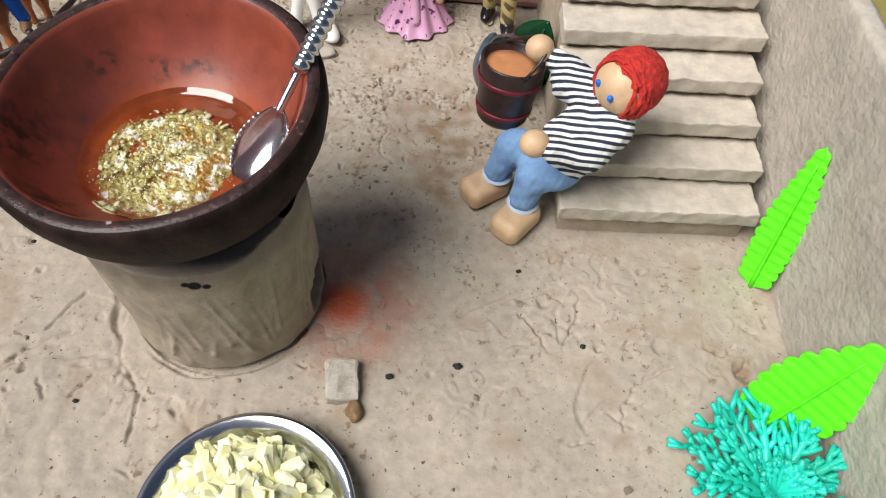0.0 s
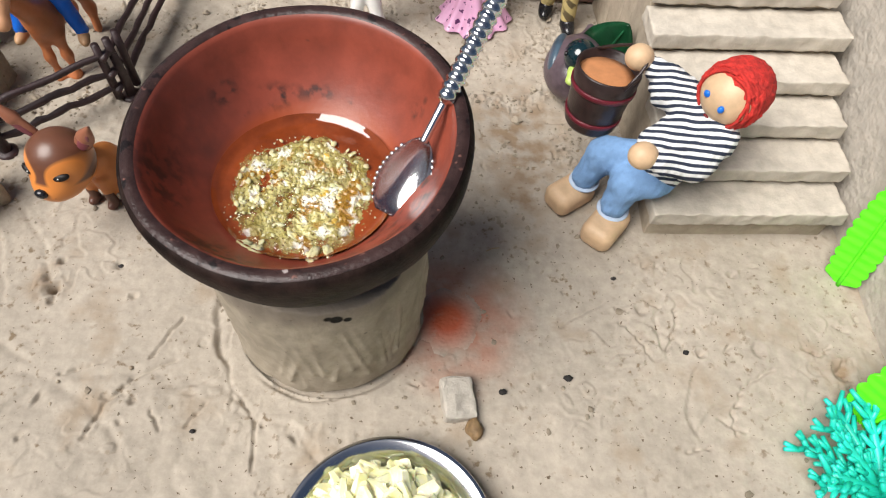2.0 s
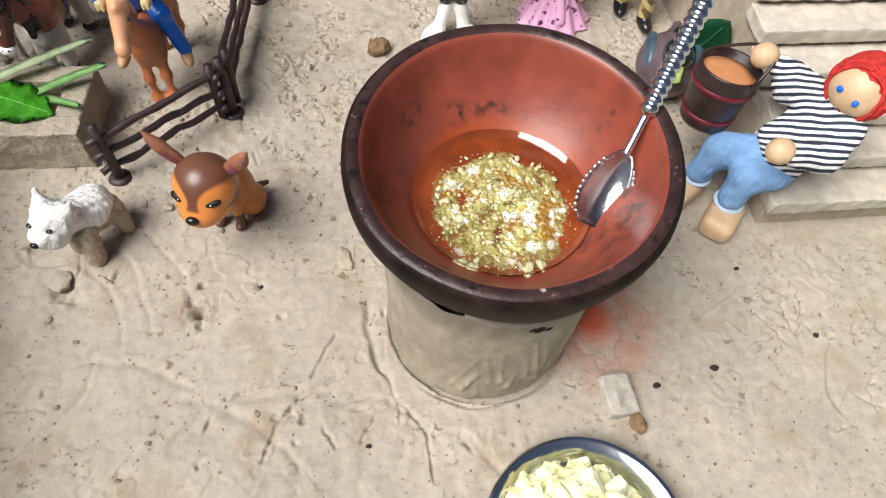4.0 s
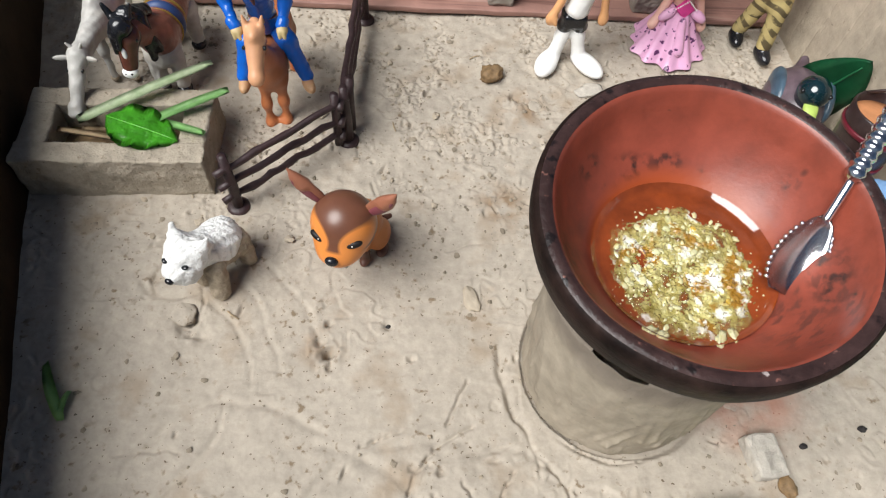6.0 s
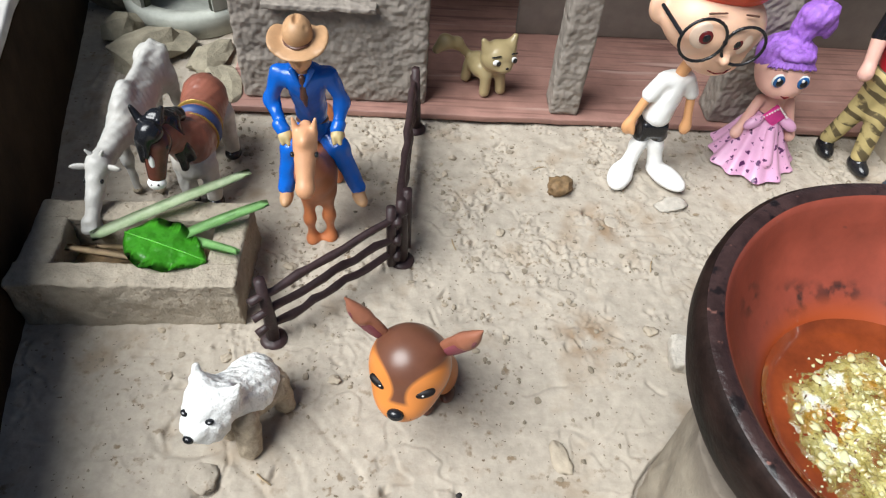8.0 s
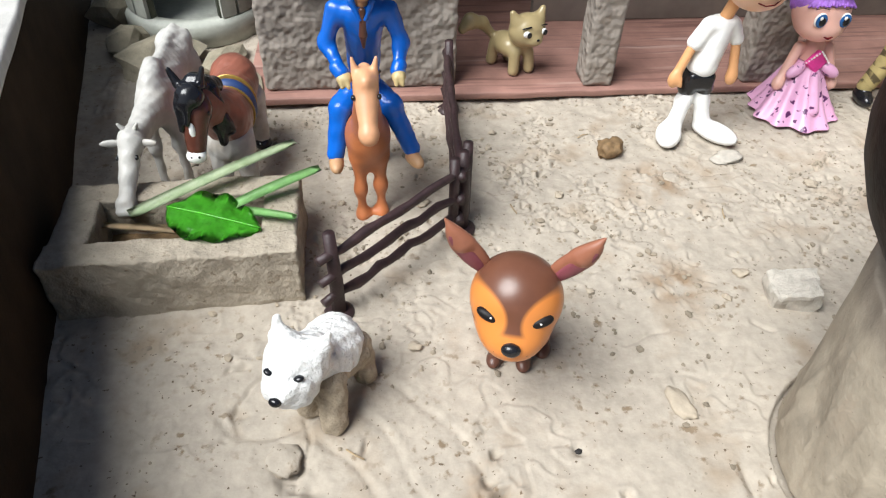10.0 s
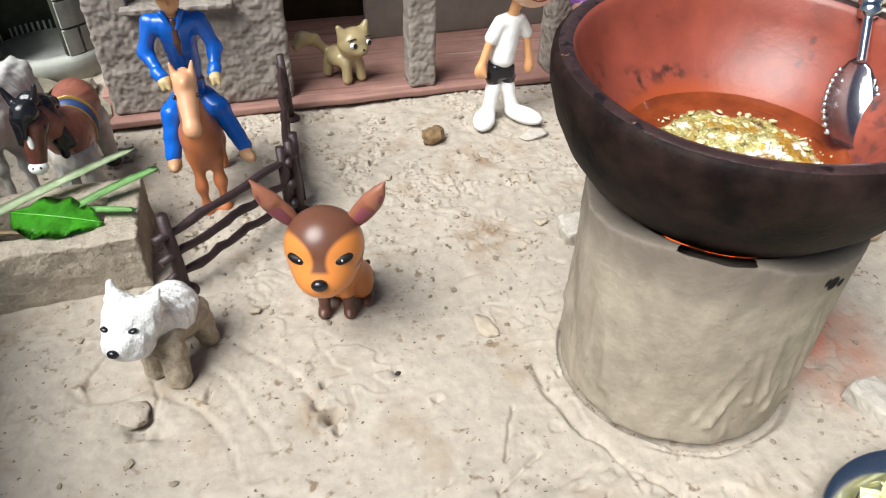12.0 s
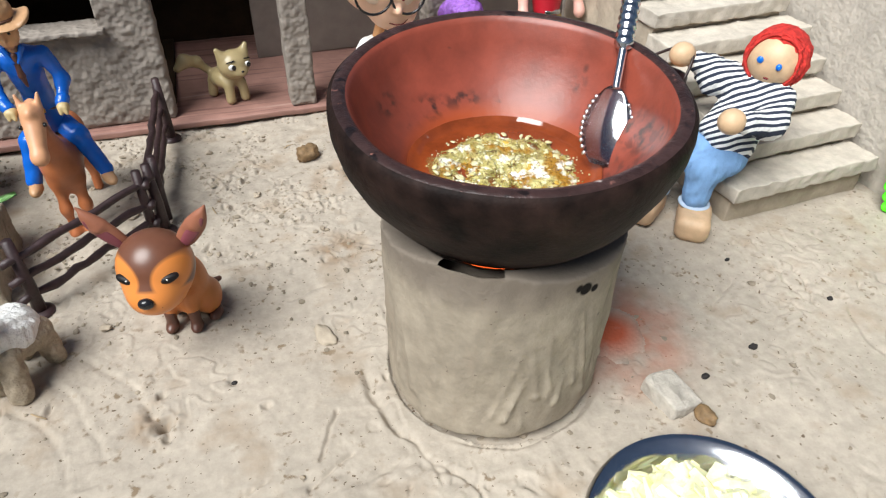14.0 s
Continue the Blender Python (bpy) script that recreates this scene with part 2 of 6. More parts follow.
SKIN_PINK = mat("pink_doll_skin", (0.75, 0.44, 0.36), 0.42, var=0.05, scale=70, bump=0, blot=0.06, sss=0.1)
WOOD = mat("beech_wood", (0.66, 0.45, 0.27), 0.5, var=0.12, scale=120, bump=0.1, blot=0.15)
RED = mat("red_wool", (0.58, 0.028, 0.02), 0.8, var=0.35, scale=260, bump=0.9, bscale=520, depth=0.0016, blot=0.25)
CUFF = mat("pale_cuff_cloth", (0.46, 0.56, 0.70), 0.85, var=0.1, scale=160, bump=0.4, blot=0.15)
DENIM = mat("pale_blue_cloth", (0.20, 0.36, 0.62), 0.85, var=0.12, scale=160, bump=0.5, bscale=420, depth=0.0012, blot=0.25)
STRIPED = mat("striped_cotton", (0.86, 0.86, 0.84), 0.85, var=0.06, scale=160, bump=0.4, bscale=160, depth=0.0016, blot=0.1)
blend_in(STRIPED, stripes(STRIPED, (0.12, 0.70, 0.70), 0.00172, 0.004), (0.018, 0.026, 0.05))
BLUE = mat("blue_plastic", (0.010, 0.125, 0.58), 0.26, var=0.12, scale=90, bump=0.05, blot=0.2)
HAT = mat("straw_hat_plastic", (0.52, 0.30, 0.15), 0.5, var=0.15, scale=120, bump=0.15, blot=0.25)
HORSE = mat("chestnut_plastic", (0.52, 0.175, 0.065), 0.42, var=0.15, scale=70, bump=0.05, blot=0.25)
HORSE_PALE = mat("pale_mane_plastic", (0.70, 0.36, 0.19), 0.45, var=0.12, scale=90, bump=0.05)
PIEBALD = mat("brown_and_white_paint", (0.28, 0.10, 0.065), 0.35, var=0.25, scale=80, bump=0.1, blot=0.3)
blend_in(PIEBALD, both(PIEBALD, spots(PIEBALD, 90, 0.50, 0.54), axis_mask(PIEBALD, 2, 0.046, 0.026)), (0.66, 0.57, 0.50))
HEADPONY = mat("dark_brown_head_paint", (0.13, 0.045, 0.03), 0.25, var=0.25, scale=120, bump=0.1, blot=0.3)
NAVY = mat("dark_blue_strap", (0.025, 0.055, 0.17), 0.5, var=0.15, scale=90, bump=0.1)
COW = mat("white_cow_paint", (0.56, 0.54, 0.50), 0.5, var=0.12, scale=110, bump=0.35, bscale=320, depth=0.0008, blot=0.28)
blend_in(COW, spots(COW, 60, 0.56, 0.72), (0.36, 0.32, 0.27))
PURPLE = mat("purple_hair", (0.36, 0.15, 0.62), 0.5, var=0.3, scale=240, bump=0.8, bscale=420, depth=0.0012, blot=0.2)
DRESS = mat("pink_satin", (0.74, 0.40, 0.60), 0.32, var=0.12, scale=70, bump=0.2, bscale=120, depth=0.0012, blot=0.25)
blend_in(DRESS, spots(DRESS, 270, 0.61, 0.63), (0.09, 0.02, 0.09))
MAGENTA = mat("magenta_ribbon", (0.72, 0.05, 0.30), 0.35, var=0.2, scale=160, bump=0.1)
CAMO = mat("khaki_camouflage", (0.50, 0.40, 0.17), 0.6, var=0.15, scale=90, bump=0.2, blot=0.15)
blend_in(CAMO, both(CAMO, stripes(CAMO, (0.5, 0.2, 0.85), 0.0036, 0.012), spots(CAMO, 90, 0.42, 0.50)), (0.10, 0.075, 0.035))
REDSHIRT = mat("red_plastic", (0.55, 0.012, 0.03), 0.45, var=0.1, scale=90, bump=0.05)
HAIR_ORANGE = mat("orange_hair", (0.70, 0.06, 0.015), 0.45, var=0.2, scale=90, bump=0.2)
EYEBLUE = mat("blue_paint_dot", (0.01, 0.17, 0.72), 0.3, bump=0)
EYERED = mat("dark_red_paint", (0.16, 0.012, 0.015), 0.25, bump=0)
EYETEAL = mat("deep_blue_paint", (0.02, 0.10, 0.28), 0.2, bump=0)
BUCKET = mat("dark_brown_bucket", (0.035, 0.020, 0.018), 0.32, var=0.4, scale=120, bump=0.3, blot=0.3)
BAND = mat("dark_red_band", (0.13, 0.012, 0.022), 0.35, var=0.25, scale=120, bump=0.1)
MUDWATER = mat("orange_clay_fill", (0.60, 0.26, 0.11), 0.5, var=0.14, scale=120, bump=0.3, blot=0.2)
DUCKHEAD = mat("glossy_dark_green", (0.006, 0.022, 0.028), 0.10, var=0.3, scale=60, bump=0, coat=0.5)
DUCKBODY = mat("grey_violet_paint", (0.12, 0.085, 0.10), 0.35, var=0.4, scale=90, bump=0.2, blot=0.4)
DUCKWING = mat("grey_blue_paint", (0.06, 0.10, 0.14), 0.3, var=0.3, scale=110, bump=0.2, blot=0.3)
LIMEBILL = mat("lime_paint", (0.42, 0.55, 0.12), 0.4, var=0.1, bump=0)
LEAFGREEN = mat("dark_green_plastic", (0.02, 0.14, 0.055), 0.3, var=0.25, scale=60, bump=0.1, blot=0.3)
LIME = mat("lime_green_plastic", (0.12, 0.85, 0.012), 0.42, var=0.08, scale=90, bump=0.12, blot=0.1, sss=0.15)
TEAL = mat("teal_plastic", (0.015, 0.60, 0.42), 0.4, var=0.15, scale=60, bump=0.12, blot=0.15, col2=(0.02, 0.72, 0.60), sss=0.15)
BLADE = mat("pale_cut_grass", (0.44, 0.58, 0.30), 0.5, var=0.15, scale=110, bump=0.2, blot=0.15, col2=(0.64, 0.72, 0.50))
BLADE2 = mat("fresh_cut_grass", (0.30, 0.56, 0.20), 0.45, var=0.2, scale=110, bump=0.2, blot=0.2)
STRAW = mat("dry_straw", (0.42, 0.31, 0.18), 0.7, var=0.25, scale=120, bump=0.2)
BASIL = mat("fresh_leaf", (0.10, 0.47, 0.025), 0.28, var=0.3, scale=90, bump=0.9, bscale=150, depth=0.0022, blot=0.3, bdetail=1.5)
STONE = mat("pale_stone", (0.50, 0.455, 0.39), 0.9, var=0.2, scale=160, bump=0.7, bscale=300, depth=0.0012, blot=0.25, shift=1)
NUT = mat("brown_seed", (0.24, 0.15, 0.07), 0.7, var=0.35, scale=260, bump=0.8, blot=0.3)
CHAR = mat("charcoal_speck", (0.018, 0.015, 0.014), 0.8, var=0.3, scale=260, bump=0.5)
BRICKDUST = mat("brick_red_dust", (0.44, 0.386, 0.315), 0.95, var=0.14, scale=170, bump=0.4, bscale=420, depth=0.0009, blot=0.25, spec=0.15)
blend_in(BRICKDUST, both(BRICKDUST, ball_mask(BRICKDUST, (0, 0, 0), 0.0140, 0.0070), spots(BRICKDUST, 110, 0.10, 0.42)), (0.45, 0.11, 0.055))
ROCK = mat("tan_rock", (0.33, 0.29, 0.21), 0.9, var=0.25, scale=110, bump=0.7, bscale=240, depth=0.0014, blot=0.3, shift=1)
TROUGH_MUD = mat("rough_trough_mud", (0.40, 0.345, 0.27), 0.95, var=0.18, scale=130, bump=1.0, bscale=230, depth=0.0018, blot=0.3, spec=0.12)
blend_in(TROUGH_MUD, spots(TROUGH_MUD, 260, 0.62, 0.70), (0.22, 0.175, 0.125))
WELL = mat("painted_grey_brick", (0.42, 0.43, 0.38), 0.7, var=0.15, scale=110, bump=0.3, blot=0.2, shift=1)
WELLJOINT = mat("dark_olive_joint", (0.075, 0.08, 0.055), 0.8, var=0.3, scale=110, bump=0.3)
MINT = mat("mint_green_plastic", (0.40, 0.66, 0.45), 0.5, var=0.08, scale=60, bump=0.05)
OLIVE = mat("olive_cloth", (0.26, 0.23, 0.07), 0.8, var=0.15, scale=120, bump=0.3)
TERRACE = mat("grey_terrace_floor", (0.42, 0.43, 0.44), 0.7, var=0.12, scale=8, bump=0.2, bscale=60)
EMBER = bpy.data.materials.new("glowing_ember")
EMBER.use_nodes = True
eb = EMBER.node_tree.nodes["Principled BSDF"]
socket(eb, "Base Color", (0.15, 0.03, 0.01, 1)), socket(eb, "Roughness", 0.9)
socket(eb, "Emission Color", (1.0, 0.13, 0.02, 1)), socket(eb, "Emission Strength", 1.1)


# ---- building helpers ----
def link_mesh(name, me, mats, parent=None, label=""):
    for m in (mats if isinstance(mats, (list, tuple)) else [mats]):
        me.materials.append(m)
    ob = new(name, me)
    if parent:
        ob.parent = parent
    if label:
        ob["label"] = label
    return ob


def part(name, bm, mats, parent=None, label="", smooth=True):
    me = bpy.data.meshes.new(name)
    bm.to_mesh(me)
    bm.free()
    for p in me.polygons:
        p.use_smooth = smooth
    return link_mesh(name, me, mats, parent, label)


def base_of(name, at, rz, label, category, group="", kind=""):
    """An Empty at a thing's base, the parent of its parts."""
    ob = new(name)
    ob.matrix_world = pose(*at, 0, 0, rz)
    ob.empty_display_size = 0.01
    return tagged(ob, label, category, group, kind)


def set_at(ob, at, rz=0.0, rx=0.0, ry=0.0):
    ob.matrix_basis = pose(*at, rx, ry, rz)
    return ob


def lathe(profile, n=72, wobble=0.0, seed=0, slots=None):
    """A turned shape from (radius, height) pairs; slots: a material slot for each span."""
    bm = bmesh.new()
    rings = []
    for i, (r, z) in enumerate(profile):
        if r <= 1e-6:
            rings.append([bm.verts.new((0, 0, z))])
            continue
        ring = []
        for k in range(n):
            a = 2 * math.pi * k / n
            w = wobble * noise.noise((math.cos(a) * 1.7 + seed, math.sin(a) * 1.7, z * 40))
            ring.append(bm.verts.new(((r + w) * math.cos(a), (r + w) * math.sin(a), z)))
        rings.append(ring)
    for i in range(len(rings) - 1):
        a, b = rings[i], rings[i + 1]
        for k in range(n):
            if len(a) == 1:
                f = bm.faces.new((a[0], b[(k + 1) % n], b[k]))
            elif len(b) == 1:
                f = bm.faces.new((a[k], a[(k + 1) % n], b[0]))
            else:
                f = bm.faces.new((a[k], a[(k + 1) % n], b[(k + 1) % n], b[k]))
            if slots:
                f.material_index = slots[i]
    bmesh.ops.recalc_face_normals(bm, faces=bm.faces)
    return bm


def clay_box(size, cuts=6, rough=0.0008, freq=60.0, bevel=0.002, seed=0, at=(0, 0, 0), taper=0.0):
    """A box of clay: rounded, uneven edges and slightly wavy faces. Its base is at z of at."""
    bm = bmesh.new()
    bmesh.ops.create_cube(bm, size=1.0, matrix=Matrix.Translation(at) @ Matrix.Translation((0, 0, size[2] / 2)) @ Matrix.Diagonal((*size, 1)))
    if bevel:
        bmesh.ops.bevel(bm, geom=bm.edges[:], offset=bevel, segments=2, affect="EDGES", profile=0.6)
    step = max(size) / cuts
    for axis in range(3):
        k = int(size[axis] / step)
        lo = at[axis] - size[axis] / 2 if axis < 2 else at[2]
        for i in range(1, k):
            co, no = [0, 0, 0], [0, 0, 0]
            co[axis], no[axis] = lo + size[axis] * i / k, 1
            bmesh.ops.bisect_plane(bm, geom=bm.verts[:] + bm.edges[:] + bm.faces[:], plane_co=co, plane_no=no)
    off = Vector((seed * 3.7, seed * 1.3, seed * 7.1))
    for v in bm.verts:
        p = v.co * freq + off
        v.co += rough * Vector((noise.noise(p), noise.noise(p + Vector((9, 2, 5))), noise.noise(p + Vector((3, 8, 1)))))
        p = v.co * freq * 4 + off
        v.co += rough * 0.5 * Vector((noise.noise(p), noise.noise(p + Vector((9, 2, 5))), noise.noise(p + Vector((3, 8, 1)))))
    return bm


def tube(points, radii, n=8, wob=0.0, seed=0, bm=None, slot=0):
    """A round bar along points."""
    bm = bm or bmesh.new()
    pts = [Vector(p) for p in points]
    rings = []
    for i, p in enumerate(pts):
        d = (pts[min(i + 1, len(pts) - 1)] - pts[max(i - 1, 0)]).normalized()
        side = d.cross(Vector((0.31, 0.12, 0.94)) if abs(d.z) < 0.9 else Vector((1, 0.2, 0))).normalized()
        up = side.cross(d)
        r = radii[i] if isinstance(radii, (list, tuple)) else radii
        ring = []
        for k in range(n):
            a = 2 * math.pi * k / n
            w = 1 + wob * noise.noise(p * 300 + Vector((a, seed, 0)))
            ring.append(bm.verts.new(p + (side * math.cos(a) + up * math.sin(a)) * r * w))
        rings.append(ring)
    made = []
    for a, b in zip(rings, rings[1:]):
        for k in range(n):
            made.append(bm.faces.new((a[k], a[(k + 1) % n], b[(k + 1) % n], b[k])))
    made.append(bm.faces.new(rings[0][::-1]))
    made.append(bm.faces.new(rings[-1]))
    for f in made:
        f.material_index = slot
    return bm


def lump(radius, squash=(1, 1, 1), rough=0.35, freq=1.6, seed=0, sub=2):
    """A pebble or crumb: an uneven ball."""
    bm = bmesh.new()
    bmesh.ops.create_icosphere(bm, subdivisions=sub, radius=1.0)
    off = Vector((seed * 5.3, seed * 2.1, seed * 9.7))
    for v in bm.verts:
        k = 1 + rough * noise.noise(v.co * freq + off) + rough * 0.4 * noise.noise(v.co * freq * 2.7 + off)
        v.co = Vector((v.co.x * squash[0], v.co.y * squash[1], v.co.z * squash[2])) * k * radius
    return bm


# ---- blended solids, for cast and moulded figures (sizes in millimetres) ----
def turn_of(rot):
    return np.array(Euler([radians(a) for a in rot]).to_matrix())


def ell(c, r, rot=(0, 0, 0)):
    c, r, m = np.array(c, float), np.array(r, float), turn_of(rot)

    def f(p):
        q = (p - c) @ m
        k0 = np.linalg.norm(q / r, axis=-1)
        return k0 * (k0 - 1) / (np.linalg.norm(q / r ** 2, axis=-1) + 1e-9)
    f.box = (c - r.max(), c + r.max())
    return f


def cone(a, b, ra, rb):
    a, b = np.array(a, float), np.array(b, float)
    ab = b - a

    def f(p):
        t = np.clip(((p - a) @ ab) / (ab @ ab), 0, 1)
        return np.linalg.norm(p - a - t[..., None] * ab, axis=-1) - (ra + (rb - ra) * t)
    r = max(ra, rb)
    f.box = (np.minimum(a, b) - r, np.maximum(a, b) + r)
    return f


def block(c, half, rnd=1.0, rot=(0, 0, 0)):
    c, half, m = np.array(c, float), np.array(half, float), turn_of(rot)

    def f(p):
        q = np.abs((p - c) @ m) - (half - rnd)
        return np.linalg.norm(np.maximum(q, 0), axis=-1) + np.minimum(q.max(axis=-1), 0) - rnd
    r = np.linalg.norm(half)
    f.box = (c - r, c + r)
    return f


def blended(solids, k=0.0, cut=()):
    def f(p):
        d = solids[0](p)
        for s in solids[1:]:
            e = s(p)
            if k > 0:
                h = np.maximum(k - np.abs(d - e), 0) / k
                d = np.minimum(d, e) - h * h * k / 4
            else:
                d = np.minimum(d, e)
        for s in cut:
            d = np.maximum(d, -s(p))
        return d
    lo = np.min([s.box[0] for s in solids], axis=0)
    hi = np.max([s.box[1] for s in solids], axis=0)
    f.box = (lo, hi)
    return f


def shaggy(f, depth):
    """Tufts and folds on a solid: short waves of mixed direction."""
    r_ = random.Random(4)
    waves = [(r_.gauss(0, 0.9), r_.gauss(0, 0.9), r_.gauss(0, 0.55), r_.uniform(0, 6.28)) for _ in range(9)]

    def g(p):
        w_sum = sum(np.sin(a * p[..., 0] + b * p[..., 1] + c * p[..., 2] + d) for a, b, c, d in waves)
        return f(p) + depth * w_sum / 4
    g.box = (f.box[0] - depth * 2, f.box[1] + depth * 2)
    return g


def skin_of(f, h):
    """A quad mesh on the zero surface of f, by surface nets with cells of h."""
    lo, hi = f.box[0] - 2.5 * h, f.box[1] + 2.5 * h
    n = np.ceil((hi - lo) / h).astype(int) + 1
    grid = np.stack(np.meshgrid(*[lo[i] + h * np.arange(n[i]) for i in range(3)], indexing="ij"), axis=-1)
    v = f(grid)
    s = v < 0
    cells = tuple(n - 1)
    count, total = np.zeros(cells), np.zeros((*cells, 3))

    def corner(a, o):
        return a[o[0]:o[0] + cells[0], o[1]:o[1] + cells[1], o[2]:o[2] + cells[2]]
    for axis in range(3):
        others = [i for i in range(3) if i != axis]
        for i in (0, 1):
            for j in (0, 1):
                o = [0, 0, 0]
                o[others[0]], o[others[1]] = i, j
                e = list(o)
                e[axis] = 1
                v0, v1 = corner(v, o), corner(v, e)
                cross = (v0 < 0) != (v1 < 0)
                t = np.where(cross, v0 / np.where(cross, v0 - v1, 1), 0)
                at = np.zeros((*cells, 3))
                at[..., others[0]], at[..., others[1]] = i, j
                at[..., axis] = t
                total += at * cross[..., None]
                count += cross
    used = count > 0
    idx = -np.ones(cells, int)
    idx[used] = np.arange(used.sum())
    verts = lo + h * (np.argwhere(used) + total[used] / count[used][:, None])
    quads = []
    for axis in range(3):
        b, c = [(1, 2), (2, 0), (0, 1)][axis]
        s0 = np.take(s, range(0, n[axis] - 1), axis)
        s1 = np.take(s, range(1, n[axis]), axis)
        e = np.argwhere(s0 != s1)
        e = e[(e[:, b] > 0) & (e[:, c] > 0) & (e[:, b] < n[b] - 1) & (e[:, c] < n[c] - 1)]
        ub, uc = np.eye(3, dtype=int)[b], np.eye(3, dtype=int)[c]
        q = np.stack([idx[tuple((e - ub - uc).T)], idx[tuple((e - uc).T)], idx[tuple(e.T)], idx[tuple((e - ub).T)]], 1)
        inside = s0[tuple(e.T)]
        q[~inside] = q[~inside][:, ::-1]
        quads.append(q)
    return verts, np.concatenate(quads)


def cast(name, groups, at=(0, 0, 0), rz=0.0, label="", category="", group="", h=0.9):
    """One mesh out of blended solids: groups of (material, blend, solids) or (material, blend, solids, cuts)."""
    vs, fs, ms, mats, base = [], [], [], [], 0
    for g in groups:
        m, k, solids = g[:3]
        cell = g[4] if len(g) > 4 else h
        shape = blended(solids, k, g[3] if len(g) > 3 else ())
        v, q = skin_of(shaggy(shape, g[5]) if len(g) > 5 else shape, cell)
        if m not in mats:
            mats.append(m)
        vs.append(v * 0.001), fs.append(q + base), ms.append(np.full(len(q), mats.index(m)))
        base += len(v)
    me = bpy.data.meshes.new(name)
    me.from_pydata(np.concatenate(vs).tolist(), [], np.concatenate(fs).tolist())
    for p, slot in zip(me.polygons, np.concatenate(ms).tolist()):
        p.material_index, p.use_smooth = slot, True
    ob = link_mesh(name, me, mats)
    set_at(ob, at, rz)
    return tagged(ob, label, category, group)


# ---- the yard: ground, walls, terrace ----
def arc_groove(x, y, cx, cy, r, a0, a1, depth, width):
    d = math.hypot(x - cx, y - cy)
    a = math.degrees(math.atan2(y - cy, x - cx)) % 360
    if not a0 <= a <= a1:
        return 0.0
    k = (d - r + 0.003 * noise.noise((x * 60, y * 60, r * 90))) / width
    return depth * 1.05 * (0.7 + 0.6 * noise.noise((x * 90, y * 90, r))) * (math.exp(-(k - 1.2) ** 2) * 0.35 - math.exp(-k * k)) * min(1, (a - a0) / 12, (a1 - a) / 12)


# finger swirls and the ring pressed round the stove: centre, radius, from and to degrees, depth, width
SWIRLS = [(-0.1055, 0.166, 0.0505, 222, 322, 0.0030, 0.0015), (-0.107, 0.164, 0.0585, 158, 216, 0.0030, 0.0019), (-0.36, 0.165, 0.055, 290, 359, 0.0018, 0.0018),
          (-0.36, 0.165, 0.068, 0, 62, 0.0012, 0.0016), (-0.36, 0.168, 0.082, 0, 60, 0.0012, 0.0018),
          (-0.355, 0.168, 0.098, 2, 52, 0.0012, 0.0018), (-0.30, 0.105, 0.055, 30, 160, 0.0014, 0.0022),
          (-0.215, 0.075, 0.060, 50, 150, 0.0016, 0.0026), (-0.18, 0.075, 0.052, 20, 120, 0.0013, 0.0020),
          (-0.15, 0.065, 0.045, 10, 100, 0.0012, 0.0020), (-0.27, 0.06, 0.075, 15, 95, 0.0016, 0.0025),
          (0.05, 0.12, 0.035, 20, 110, 0.0012, 0.0014), (0.09, 0.145, 0.022, 120, 215, 0.0014, 0.0014),
          (0.115, 0.100, 0.040, 130, 200, 0.0014, 0.0013), (0.10, 0.075, 0.03, 60, 150, 0.0012, 0.0012),
          (-0.005, 0.075, 0.05, 330, 359, 0.0010, 0.0014), (-0.335, 0.24, 0.02, 200, 330, 0.0018, 0.0022)]
PITS = [(-0.254, 0.181, 0.0035, 0.0030), (-0.257, 0.189, 0.0030, 0.0024), (-0.326, 0.206, 0.006, 0.0028), (-0.319, 0.198, 0.004, 0.0018),
        (-0.222, 0.196, 0.0022, 0.0016), (-0.128, 0.357, 0.004, 0.0026), (-0.117, 0.348, 0.003, 0.0022), (-0.345, 0.232, 0.003, 0.002),
        (-0.207, 0.122, 0.003, 0.0016), (-0.214, 0.121, 0.002, 0.0014), (0.062, 0.160, 0.003, 0.0018), (0.120, 0.135, 0.003, 0.0018),
        (0.0891, 0.134, 0.0018, 0.003), (0.0697, 0.188, 0.002, 0.0022), (0.119, 0.181, 0.002, 0.002), (0.1628, 0.1207, 0.004, 0.003), (0.1649, 0.1116, 0.003, 0.0026),
        (-0.2535, 0.1827, 0.003, 0.0034), (-0.2528, 0.199, 0.002, 0.0026), (-0.2527, 0.1743, 0.002, 0.0026), (-0.2109, 0.176, 0.0016, 0.0022), (-0.2007, 0.1185, 0.0018, 0.0022)]


gx = np.concatenate([np.linspace(-0.60, -0.44, 60, endpoint=False), np.linspace(-0.44, 0.205, 840), np.linspace(0.21, 0.30, 31)])
gy = np.concatenate([np.linspace(-0.25, -0.04, 60, endpoint=False), np.linspace(-0.04, 0.46, 650), np.linspace(0.465, 0.66, 61)])


